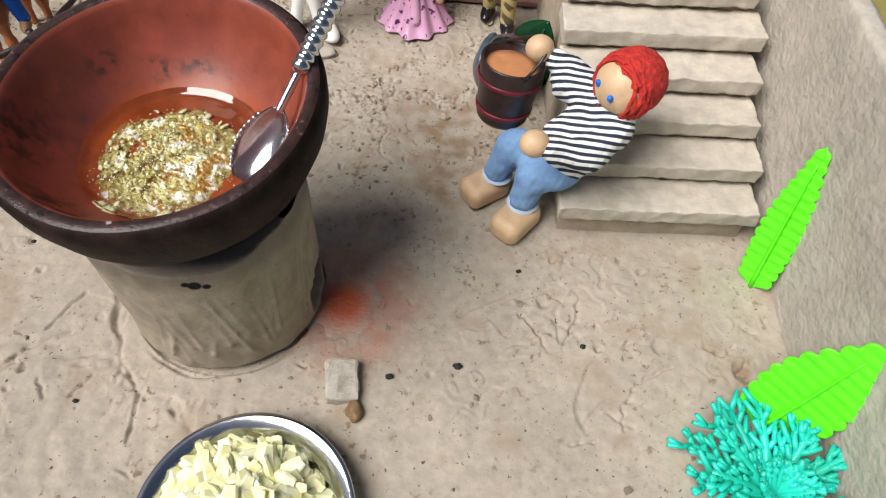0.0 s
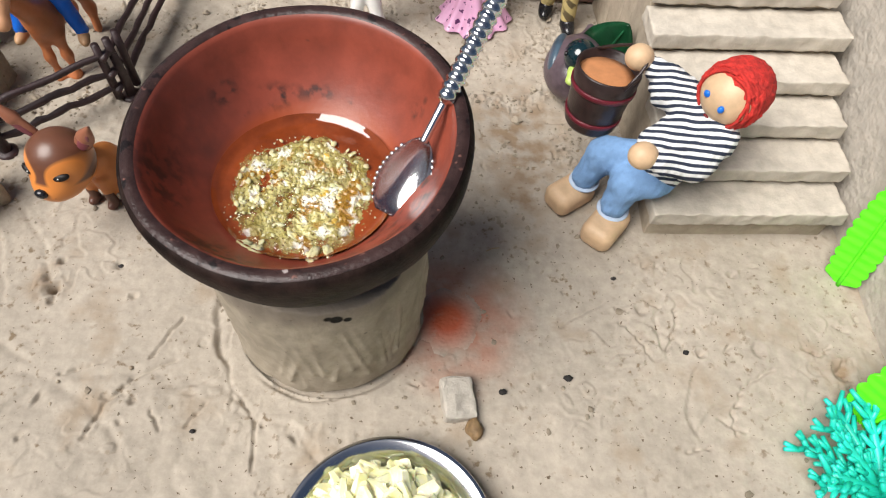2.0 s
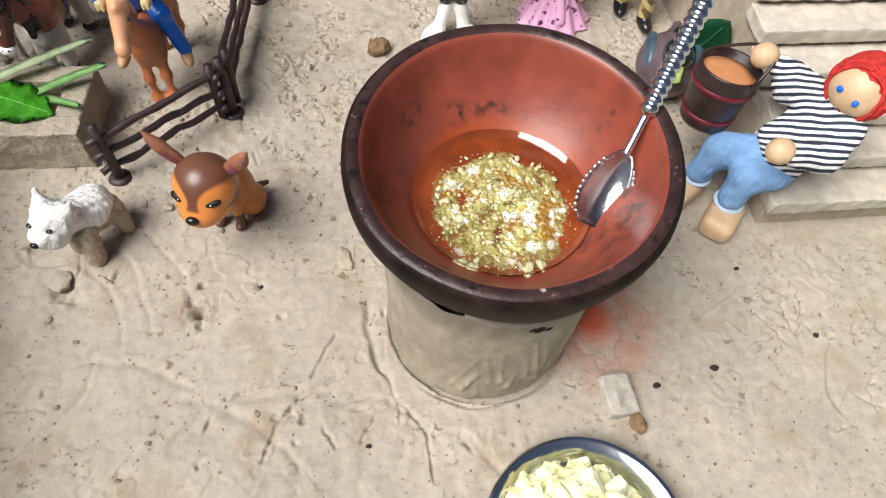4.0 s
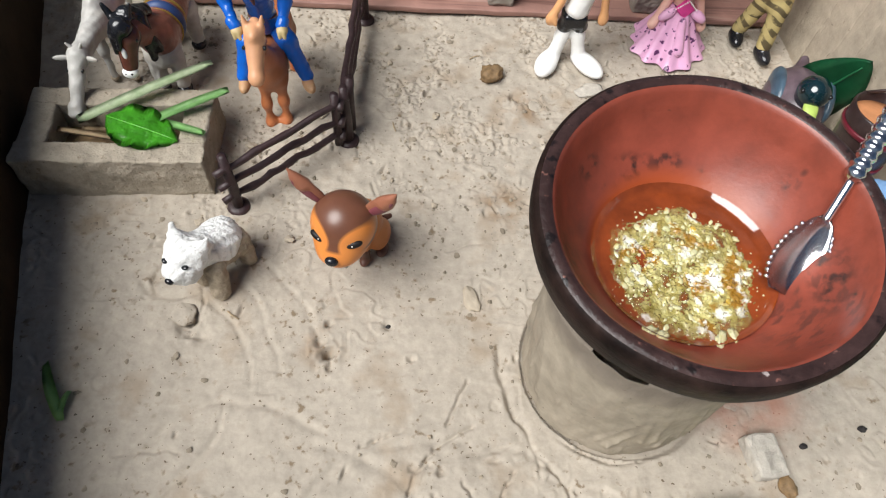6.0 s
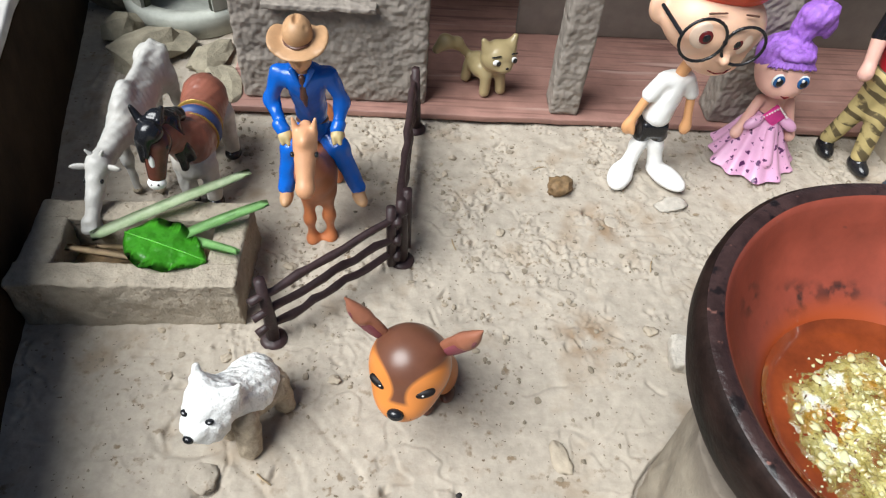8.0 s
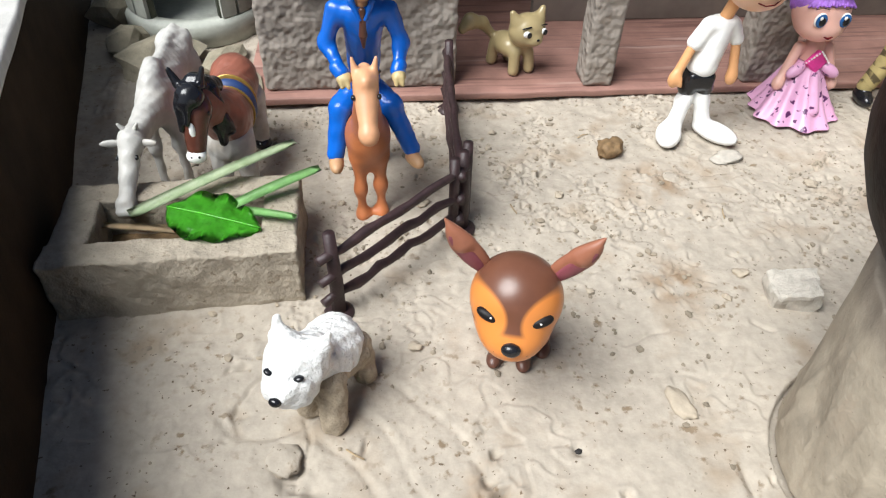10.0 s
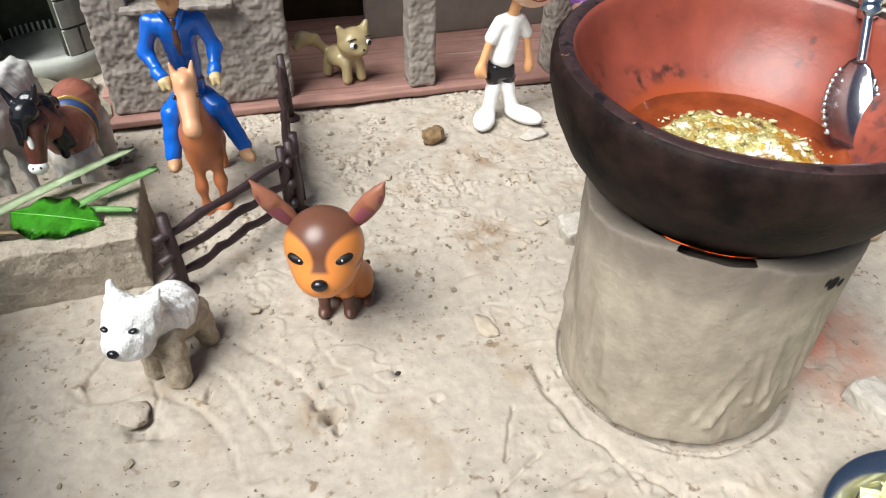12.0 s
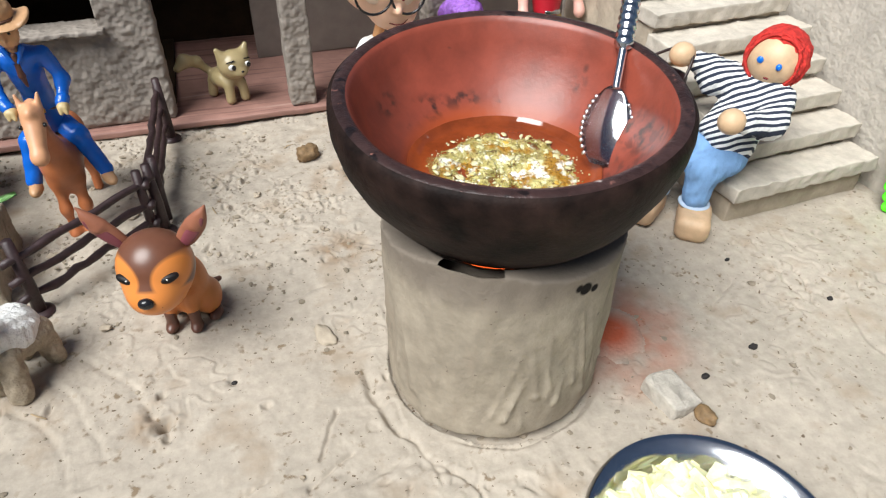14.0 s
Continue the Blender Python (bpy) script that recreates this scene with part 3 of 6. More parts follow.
def base_height(x, y):
    far = min(1, max(0, (y - 0.22) / 0.08))
    z = 0.0024 * noise.noise((x * 14, y * 14, 0.3)) + 0.0007 * noise.noise((x * 45, y * 45, 4.0))
    z += (0.0004 + 0.0006 * far) * noise.noise((x * 130, y * 130, 2.0))
    near = max(0, 1 - math.hypot(x + 0.15, y - 0.085) / 0.11)
    z += 0.0022 * near * abs(noise.noise((x * 70 + 3, y * 55, 1.0)))
    for g in SWIRLS:
        if abs(math.hypot(x - g[0], y - g[1]) - g[2]) < 0.02:
            z += arc_groove(x, y, *g)
    for px, py, r, d in PITS:
        k = ((x - px) ** 2 + (y - py) ** 2) / (r * r)
        if k < 9:
            k *= 1 + 0.9 * noise.noise((x * 260, y * 260, 2))
            z += 1.7 * d * (0.16 * math.exp(-(math.sqrt(max(0, k)) - 1.6) ** 2 * 3) - math.exp(-max(0, k))) * (0.8 + 0.6 * noise.noise((x * 400, y * 400, 0)))
    return z


def spread_out(coarse):
    """A coarse grid of heights carried over to the fine grid."""
    rows_c = np.array([np.interp(gx, gx[::2], r) for r in coarse])
    return np.array([np.interp(gy, gy[::2], c) for c in rows_c.T]).T


def soft(a, n):
    for _ in range(n):
        a = (a + np.roll(a, 1, 0) + np.roll(a, -1, 0) + np.roll(a, 1, 1) + np.roll(a, -1, 1)) / 5
    return a


GZ = spread_out(np.array([[base_height(x, y) for x in gx[::2].tolist()] for y in gy[::2].tolist()]))
# where the soil is crumbly and where it is smeared flat; flaky edges of dried skin
flaky = spread_out(np.array([[noise.noise((x * 20 + 3, y * 26, 8.0)) + 0.35 * noise.noise((x * 110, y * 110, 1.0)) for x in gx[::2].tolist()] for y in gy[::2].tolist()]))
patch_ = spread_out(np.array([[noise.noise((x * 17, y * 17, 3.0)) for x in gx[::2].tolist()] for y in gy[::2].tolist()]))
FAR = np.clip((gy[:, None] - 0.225) / 0.09, 0, 1)
NEAR_STOVE = np.clip(1 - np.hypot(gx[None, :] + 0.12, gy[:, None] - 0.09) / 0.09, 0, 1)
cluster = spread_out(np.array([[noise.noise((x * 42, y * 42, 6.0)) + 0.5 * noise.noise((x * 15, y * 15, 2.0)) for x in gx[::2].tolist()] for y in gy[::2].tolist()]))
crumbly = np.clip((cluster - 0.08) * 5, 0, 1) * (0.06 + 0.94 * FAR) * 1.5 + 0.10 * FAR + 0.22 * NEAR_STOVE
grit = np.random.default_rng(5)
GZ += crumbly * (0.0008 * soft(grit.normal(size=GZ.shape), 2) + 0.0007 * soft(grit.normal(size=GZ.shape), 6)) + 0.00010 * soft(grit.normal(size=GZ.shape), 1)
stairs_f = flaky * 3.2
whole = np.floor(stairs_f)
GZ += 0.0009 * np.clip((patch_ - 0.10) * 6, 0, 1) * (whole + np.clip((stairs_f - whole) * 9, 0, 1) - stairs_f)
# random dents, gouges and raised crumbs pressed into the soil
rng = random.Random(21)
for _ in range(2600):
    x, y = rng.uniform(-0.42, 0.185), rng.uniform(-0.03, 0.44)
    rough_here = 0.07 + 0.93 * min(1, max(0, (y - 0.23) / 0.08)) + 0.5 * max(0, 1 - math.hypot(x + 0.12, y - 0.09) / 0.08)
    if rng.random() > rough_here or noise.noise((x * 42, y * 42, 6.0)) + 0.5 * noise.noise((x * 15, y * 15, 2.0)) < rng.uniform(-0.25, 0.10):
        continue
    ln, wd = rng.uniform(0.0008, 0.0034), rng.uniform(0.0007, 0.0014)
    dp = rng.uniform(0.0006, 0.0022) * (1 if rng.random() < 0.75 else -0.7)
    a = rng.uniform(0, math.pi)
    i0, i1 = np.searchsorted(gx, (x - 0.012, x + 0.012))
    j0, j1 = np.searchsorted(gy, (y - 0.012, y + 0.012))
    X, Y = np.meshgrid(gx[i0:i1] - x, gy[j0:j1] - y)
    u, v = (X * math.cos(a) + Y * math.sin(a)) / ln, (-X * math.sin(a) + Y * math.cos(a) + X * X * rng.uniform(-60, 60)) / wd
    GZ[j0:j1, i0:i1] -= dp * (np.exp(-u * u - v * v) - 0.5 * np.exp(-u * u - (v - 1.9) ** 2))
# thin wandering cracks
for _ in range(34):
    x, y, a = rng.uniform(-0.38, 0.18), rng.uniform(0.0, 0.40), rng.uniform(0, 6.28)
    for step in range(rng.randint(6, 22)):
        x, y, a = x + 0.0016 * math.cos(a), y + 0.0016 * math.sin(a), a + rng.uniform(-0.35, 0.35)
        i0, i1 = np.searchsorted(gx, (x - 0.005, x + 0.005))
        j0, j1 = np.searchsorted(gy, (y - 0.005, y + 0.005))
        X, Y = np.meshgrid(gx[i0:i1] - x, gy[j0:j1] - y)
        GZ[j0:j1, i0:i1] -= 0.0012 * np.exp(-(X * X + Y * Y) / 0.0009 ** 2)


# sharp cracks with a raised lip, dried into the skin of the soil
CRACKS = (((0.1247, 0.1241), (0.1063, 0.1145), (0.097, 0.1016), (0.0955, 0.0891)), ((0.0805, 0.1615), (0.0799, 0.1525), (0.0712, 0.1361)),
          ((0.0489, 0.1538), (0.0565, 0.1449), (0.0628, 0.1306)), ((0.145, 0.135), (0.1534, 0.1302), (0.1611, 0.1367)), ((0.0684, 0.0824), (0.0821, 0.0853)),
          ((0.0654, 0.1648), (0.0731, 0.1616)), ((-0.2212, 0.0995), (-0.214, 0.117), (-0.2026, 0.1301), (-0.1829, 0.139)), ((-0.1531, 0.123), (-0.1408, 0.107), (-0.1402, 0.081)),
          ((-0.1913, 0.1131), (-0.185, 0.1028)), ((-0.1742, 0.1043), (-0.1651, 0.1161)), ((-0.2409, 0.1316), (-0.2306, 0.136), (-0.2181, 0.139)), ((-0.1966, 0.1401), (-0.1825, 0.1633)))
for i, line in enumerate(CRACKS):
    for (x0, y0), (x1, y1) in zip(line, line[1:]):
        n_s = int(math.hypot(x1 - x0, y1 - y0) / 0.0005)
        for k in range(n_s):
            t = k / n_s
            x = x0 + (x1 - x0) * t + 0.0014 * noise.noise((x0 * 900 + t * 4, i, 0))
            y = y0 + (y1 - y0) * t + 0.0014 * noise.noise((y0 * 900 + t * 4, i, 7))
            i0, i1 = np.searchsorted(gx, (x - 0.004, x + 0.004))
            j0, j1 = np.searchsorted(gy, (y - 0.004, y + 0.004))
            X, Y = np.meshgrid(gx[i0:i1] - x, gy[j0:j1] - y)
            GZ[j0:j1, i0:i1] -= (0.00065 + 0.0005 * noise.noise((x * 300, y * 300, 2))) * np.exp(-(X * X + Y * Y) / 0.00085 ** 2) - 0.00010 * np.exp(-((X + 0.0011) ** 2 + (Y + 0.0011) ** 2) / 0.0012 ** 2)


under = np.hypot(gx[None, :] + 0.1055, gy[:, None] - 0.166)
GZ = np.where(under < 0.0492, -0.0035, GZ)


def ground_height(x, y):
    return float(GZ[min(len(gy) - 1, int(np.searchsorted(gy, y))), min(len(gx) - 1, int(np.searchsorted(gx, x)))])


w = len(gx)
gverts = [(x, y, z) for y, row in zip(gy.tolist(), GZ.tolist()) for x, z in zip(gx.tolist(), row)]
gfaces = [(j * w + i, j * w + i + 1, (j + 1) * w + i + 1, (j + 1) * w + i) for j in range(len(gy) - 1) for i in range(w - 1)]
gme = bpy.data.meshes.new("ground")
gme.from_pydata(gverts, [], gfaces)
gme.polygons.foreach_set("use_smooth", [True] * len(gfaces))
tagged(link_mesh("ground", gme, SOIL), "dry sandy soil of the yard with finger marks and cracks", "ground", kind="structure")

tagged(part("terrace_floor", clay_box((8, 8, 0.05), 2, 0, bevel=0, at=(0, 0.5, -0.075)), TERRACE), "plain grey terrace floor under the model yard", "floor", kind="structure")

wl = base_of("wall_left", (-0.4105, 0.2, -0.01), 8, "low brown yard wall with a pale cement top", "wall", kind="structure")
part("wall_body", clay_box((0.10, 1.0, 0.085), 30, 0.0012, 30, 0.003, 1, at=(-0.05, -0.03, 0)), BROWN, wl)
part("wall_cap", clay_box((0.104, 1.0, 0.007), 40, 0.0012, 60, 0.002, 2, at=(-0.051, -0.03, 0.0855)), CEMENT, wl, "pale cement cap")

tagged(set_at(part("wall_right", clay_box((0.010, 0.80, 0.145), 60, 0.0011, 45, 0.003, 3), WALL_RIGHT), (0.195, 0.16, -0.012), -1.5),
       "rough pale grey clay wall beside the steps", "wall", kind="structure")

crate = base_of("storage_box", (0.31, 0.28, -0.025), -4, "mint green plastic box under an olive cloth", "box")
part("box_body", clay_box((0.16, 0.40, 0.10), 6, 0, bevel=0.004), MINT, crate)
part("cloth", clay_box((0.17, 0.22, 0.012), 12, 0.002, 30, 0.003, 5, at=(0, 0.10, 0.1005)), OLIVE, crate, "folded olive cloth")

# ---- toy house at the back ----
house = base_of("toy_house", (-0.217, 0.4428, 0.0), -4.7, "toy clay house with grey hammered walls and an open porch", "house")
part("floor_board", clay_box((0.50, 0.17, 0.0046), 60, 0.0006, 40, 0.0008, 7, at=(0.118, 0.085, 0.0024)), PINK, house, "pink wood-grained floor board")
WINDOW = (-0.0655, 0.1030, 0.0290, 0.0265)     # centre x and z, half width and height of the window in the front wall
wall_form = blended([block((-61, 19, 87), (59, 10, 80), 2.5)], 0, (block((WINDOW[0] * 1000, 19, WINDOW[1] * 1000), (WINDOW[2] * 1000, 30, WINDOW[3] * 1000), 1.5),))
wv, wq = skin_of(shaggy(wall_form, 0.5), 1.25)
wme = bpy.data.meshes.new("front_wall")
wme.from_pydata((wv * 0.001).tolist(), [], wq.tolist())
wme.polygons.foreach_set("use_smooth", [True] * len(wq))
fw = link_mesh("front_wall", wme, CLAY_WALL, house)
part("window_ledge", clay_box((0.066, 0.024, 0.0035), 30, 0.0008, 90, 0.0009, 9, at=(-0.0655, 0.0130, 0.0745)), CLAY_WALL, fw, "grey projecting window ledge")
# Room floor, inner and side walls: the darkened brown stands in for deep shade
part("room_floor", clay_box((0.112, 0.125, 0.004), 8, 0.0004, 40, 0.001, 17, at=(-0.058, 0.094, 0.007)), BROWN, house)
part("pillar", clay_box((0.019, 0.022, 0.160), 40, 0.0008, 60, 0.0020, 10, at=(0.089, 0.015, 0.007)), CLAY_WALL, house)
part("pillar", clay_box((0.028, 0.022, 0.160), 40, 0.0008, 60, 0.0020, 11, at=(0.199, 0.014, 0.007)), CLAY_WALL, house)
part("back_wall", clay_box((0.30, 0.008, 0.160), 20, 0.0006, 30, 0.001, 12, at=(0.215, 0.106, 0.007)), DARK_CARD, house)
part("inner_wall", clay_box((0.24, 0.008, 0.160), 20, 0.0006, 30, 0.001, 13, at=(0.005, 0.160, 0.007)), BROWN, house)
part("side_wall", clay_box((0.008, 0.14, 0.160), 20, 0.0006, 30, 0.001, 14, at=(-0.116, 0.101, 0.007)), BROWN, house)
part("right_wall", clay_box((0.17, 0.020, 0.160), 40, 0.0010, 60, 0.0025, 15, at=(0.393, 0.020, 0.0)), CLAY_WALL, house)
# Unseen slab added over the rear half to keep the porch back dark
part("roof", clay_box((0.62, 0.130, 0.010), 20, 0.001, 30, 0.002, 16, at=(0.178, 0.110, 0.167)), CLAY_STEP, house)

# ---- steps ----
STEP_RISE, STEP_RUN = 0.0135, 0.0208
stairs = base_of("staircase", (0.127, 0.205, 0.0), -1.5, "pale clay staircase of thin slab treads", "staircase")
for i in range(10):
    part("riser", clay_box((0.106, STEP_RUN + 0.004, 0.0205 + STEP_RISE * i), 14, 0.0007, 60, 0.001, 20 + i, at=(0, STEP_RUN * (i + 0.5) + 0.006, -0.003)), MUD, stairs)
    part("tread", clay_box((0.111 + 0.003 * math.sin(i * 2.1), 0.0245, 0.0098), 60, 0.0010, 120, 0.0007, 40 + i, at=(0.001 * math.sin(i * 3.3), STEP_RUN * (i + 0.5) + 0.0010, 0.0170 + STEP_RISE * i)), CLAY_STEP, stairs)

# ---- round well tower in the far corner ----
well = base_of("round_tower", (-0.385, 0.592, 0.0), 0, "round toy tower of painted grey bricks with an open doorway", "tower")
DOOR = 30.0                                      # degrees to either side of the doorway's middle


def arc_wall(r0, r1, z0, z1, a0, a1, n=48):
    """A curved wall between two angles, counted from -y."""
    bm = bmesh.new()
    rows_w = []
    for i in range(n + 1):
        a = radians(a0 + (a1 - a0) * i / n)
        rows_w.append([bm.verts.new((r * math.sin(a), -r * math.cos(a), z)) for r, z in ((r0, z0), (r1, z0), (r1, z1), (r0, z1))])
    for p, q in zip(rows_w, rows_w[1:]):
        for j in range(4):
            bm.faces.new((p[j], q[j], q[(j + 1) % 4], p[(j + 1) % 4]))
    bm.faces.new(rows_w[0])
    bm.faces.new(rows_w[-1][::-1])
    bmesh.ops.recalc_face_normals(bm, faces=bm.faces)
    return bm


well.matrix_world = pose(-0.385, 0.592, 0.0, 0, 0, -6)
part("tower_core", arc_wall(0.0415, 0.0465, 0.0, 0.118, DOOR, 360 - DOOR), WELLJOINT, well)
part("lintel", arc_wall(0.0415, 0.0485, 0.1182, 0.142, 0, 360, 64), WELL, well)
part("tower_floor", lathe([(0, 0.010), (0.0412, 0.010), (0.0412, 0.0), (0, 0.0)], 48), WELL, well)
part("base_ring", lathe([(0.047, 0), (0.052, 0.0), (0.0525, 0.014), (0.050, 0.0172), (0.0415, 0.0172), (0.0415, 0.0)], 64), WELL, well, "pale base ring")
COURSE, N_B = 360 / 12, 12
whole_brick = part("brick", arc_wall(0.0462, 0.0494, 0, 0.0182, -COURSE / 2 * 0.90, COURSE / 2 * 0.90, 4), WELL, well, smooth=False)
half_brick = part("brick", arc_wall(0.0462, 0.0494, 0, 0.0182, -COURSE / 4 * 0.84, COURSE / 4 * 0.84, 2), WELL, well, smooth=False)
spots_b = [(whole_brick, course, COURSE * (k + 0.5 * (course % 2))) for course in range(5) for k in range(N_B)]
spots_b = [q for q in spots_b if abs((q[2] + 180) % 360 - 180) > DOOR + 14]
spots_b += [(half_brick, course, side * (DOOR + COURSE / 4)) for course in (0, 2, 4) for side in (-1, 1)]
used_b = set()
for kind_b, course, angle in spots_b:
    ob = kind_b if kind_b not in used_b else new("brick", kind_b.data)
    used_b.add(kind_b)
    ob.parent = well
    ob.matrix_basis = pose(0, 0, 0.0180 + 0.0200 * course, 0, 0, angle)

STONES = [(-0.441, 0.585, 0.020, (1, 0.8, 0.9)), (-0.405, 0.517, 0.020, (1.5, 1.0, 0.55)), (-0.365, 0.510, 0.014, (1.6, 0.9, 0.5)),
          (-0.352, 0.482, 0.016, (1.5, 0.7, 0.45)), (-0.398, 0.487, 0.013, (1.3, 0.9, 0.6)), (-0.43, 0.545, 0.014, (1.1, 1, 0.8))]
for i, (x, y, r, q) in enumerate(STONES):
    tagged(set_at(part("stone", lump(r, q, 0.55, 1.1, i + 3, 2), ROCK, smooth=False), (x, y, r * q[2] * 0.6), i * 37), "rough tan stone lying behind the animals", "stone", "stones behind the trough")

# ---- stove with its bowl ----
SX, SY = -0.1055, 0.166
stove = base_of("clay_stove", (SX, SY, 0), 0, "round mud stove with a fire opening, smeared by hand", "stove")


wr = random.Random(3)
WAVES = [(wr.gauss(0, 0.22), wr.gauss(0, 0.22), wr.gauss(0, 0.07), wr.uniform(0, 6.28), wr.uniform(0.06, 0.20)) for _ in range(22)]
DRIPS = [(wr.uniform(-3.14, 3.14), wr.uniform(4, 30), wr.uniform(30, 78), wr.uniform(0.012, 0.032), wr.uniform(0.25, 0.95), wr.uniform(-0.006, 0.006)) for _ in range(52)]


def stove_solid():
    def f(p):
        r = np.hypot(p[..., 0], p[..., 1])
        z = p[..., 2]
        a = np.arctan2(p[..., 1], p[..., 0])
        outer = 48.0 + 0.012 * z + 0.9 * np.sin(a * 2 + 1)
        for kx, ky, kz, ph, am in WAVES:
            outer = outer + am * np.sin(kx * p[..., 0] + ky * p[..., 1] + kz * z + ph)
        for at_, z0, z1, wd_, hi, slant in DRIPS:
            k = (np.mod(a - at_ - slant * (z - z0) + np.pi, 2 * np.pi) - np.pi) / wd_
            outer = outer + hi * np.exp(-k * k) * np.clip((z - z0) / 4, 0, 1) * np.clip((z1 - z) / 12, 0, 1) + hi * 0.8 * np.exp(-k * k * 0.5 - ((z - z0 - 3) / 3) ** 2)
        outer = outer - 3.5 * np.exp(-((z + 0.5) / 1.5) ** 4)
        top = 89.5 + 4.0 * np.cos(a * 3 + 0.6)
        d = np.maximum(np.maximum(r - outer, z - top), -2 - z)
        seat = np.sqrt((p[..., 0] + 0.5) ** 2 + (p[..., 1] - 3) ** 2 + (np.maximum(0, 134 - z) * 1.06) ** 2) - 63.8 - 1.0 * np.cos(a * 3 + 0.6)
        d = np.maximum(d, -seat)
        inner = np.maximum(r - 34, 6 - z)
        d = np.maximum(d, -inner)
        mouth = np.maximum(np.hypot(p[..., 1] - 2, np.maximum(z - 16, 0)) - 17, np.maximum(4 - z, 20 - p[..., 0]))
        return np.maximum(d, -mouth) * 0.9
    f.box = (np.array([-56.0, -56, -4]), np.array([56.0, 56, 90]))
    return f


sv, sq = skin_of(stove_solid(), 1.0)
sme = bpy.data.meshes.new("stove_body")
sme.from_pydata((sv * 0.001).tolist(), [], sq.tolist())
sme.polygons.foreach_set("use_smooth", [True] * len(sq))
STOVE_MUD = mat("smeared_stove_mud", (0.39, 0.335, 0.258), 0.93, var=0.15, scale=110, bump=0.5, bscale=190, depth=0.0014, blot=0.25, spec=0.15)
blend_in(STOVE_MUD, streaks(STOVE_MUD, (150, 150, 26), 0.58, 0.74), (0.33, 0.275, 0.21))
blend_in(STOVE_MUD, spots(STOVE_MUD, 330, 0.70, 0.76), (0.16, 0.12, 0.09))
# Rim under the bowl darkened: its soot and the bowl's shade in one tone
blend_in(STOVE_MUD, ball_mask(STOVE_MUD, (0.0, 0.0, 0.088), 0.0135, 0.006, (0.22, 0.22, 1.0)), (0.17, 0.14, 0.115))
for c, r in (((0.0105, -0.0445, 0.079), 0.0020), ((0.0075, -0.0450, 0.0805), 0.0014), ((0.0145, -0.043, 0.0775), 0.0012), ((0.021, -0.042, 0.060), 0.0010), ((0.0195, -0.043, 0.0585), 0.0008), ((0.006, -0.047, 0.04), 0.0007)):
    blend_in(STOVE_MUD, ball_mask(STOVE_MUD, (c[0] * 1.07 - 0.001, c[1] * 1.07, c[2]), r * 1.5, 0.0004), (0.012, 0.010, 0.009))
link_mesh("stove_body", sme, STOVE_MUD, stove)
for i in range(14):
    a, rr = i * 2.4, 6 + 1.75 * i
    ob = part("ember", lump(0.0085, (1, 0.9, 0.8), 0.4, 1.7, i, 2), EMBER if i % 3 else CHAR, stove, "glowing ember" if i % 3 else "black coal")
    ob.location = (rr * 0.001 * math.cos(a), rr * 0.001 * math.sin(a), 0.038 + 0.004 * math.sin(i * 1.7))
bed = part("ash_bed", lathe([(0, 0.035), (0.018, 0.034), (0.0325, 0.030), (0.033, 0.007), (0, 0.007)], 32, 0.001), CHAR, stove)

BOWL_TURN = Vector((-0.039, -0.070, 1)).to_track_quat("Z", "Y").to_matrix().to_4x4()
bowl = new("clay_bowl")
bowl.matrix_world = Matrix.Translation((-0.106, 0.169, 0.1345)) @ BOWL_TURN
tagged(bowl, "terracotta clay cooking bowl, sooty black outside, on the stove", "bowl")
inner_r, depth_b = 0.0568, 0.041
RS = (inner_r ** 2 + depth_b ** 2) / (2 * depth_b)
outside = [(0.0, -0.0572), (0.016, -0.0562), (0.0295, -0.0528), (0.0405, -0.0468), (0.0502, -0.0378), (0.0576, -0.0275), (0.0625, -0.0168), (0.0649, -0.0078), (0.0653, -0.0020)]
lip = [(0.0649, 0.0018), (0.0632, 0.0036), (0.0606, 0.0042), (0.0584, 0.0034)]
inside = [(0.0568, 0.0012)]
for k in range(1, 13):
    a = math.asin(inner_r / RS) * (1 - k / 12)
    inside.append((RS * math.sin(a), RS - depth_b - RS * math.cos(a)))
prof = outside + lip + inside
slots_b = [0] * (len(outside) - 1) + [0, 0, 1, 1, 2] + [2] * (len(inside) - 1)
# Stains of the inner wall; the last two mix soot with its left-side shade
STAINS_AND_SHADE = (((-0.035, 0.0361, -0.0143), 0.0060, (0.8, 1, 1.4)), ((-0.0144, 0.0405, -0.0225), 0.0080, (0.7, 1, 1.8)), ((0.0025, 0.0431, -0.0219), 0.0050, (0.7, 1, 1.5)),
          ((0.0451, 0.0228, -0.0125), 0.0032, (1, 1, 0.8)), ((0.0463, -0.0232, -0.0127), 0.0080, (1, 0.6, 1.6)), ((0.046, -0.013, -0.0165), 0.0070, (1, 0.6, 1.9)), ((-0.0285, -0.0457, -0.0121), 0.0120, (0.7, 1, 1)), ((-0.052, -0.010, -0.010), 0.012, (1, 0.6, 1)))
# Left wall darkened broadly: its shade put into the glaze along with soot
blend_in(TERRA, both(TERRA, ball_mask(TERRA, (-0.050, -0.018, -0.016), 0.030, 0.016), spots(TERRA, 55, 0.30, 0.62)), (0.12, 0.032, 0.022))
for c, r, q in STAINS_AND_SHADE:
    c = BOWL_TURN.inverted() @ Vector(c)
    blend_in(TERRA, both(TERRA, ball_mask(TERRA, c, r, r * 0.5, q), spots(TERRA, 190, 0.46, 0.60)), (0.045, 0.018, 0.014))
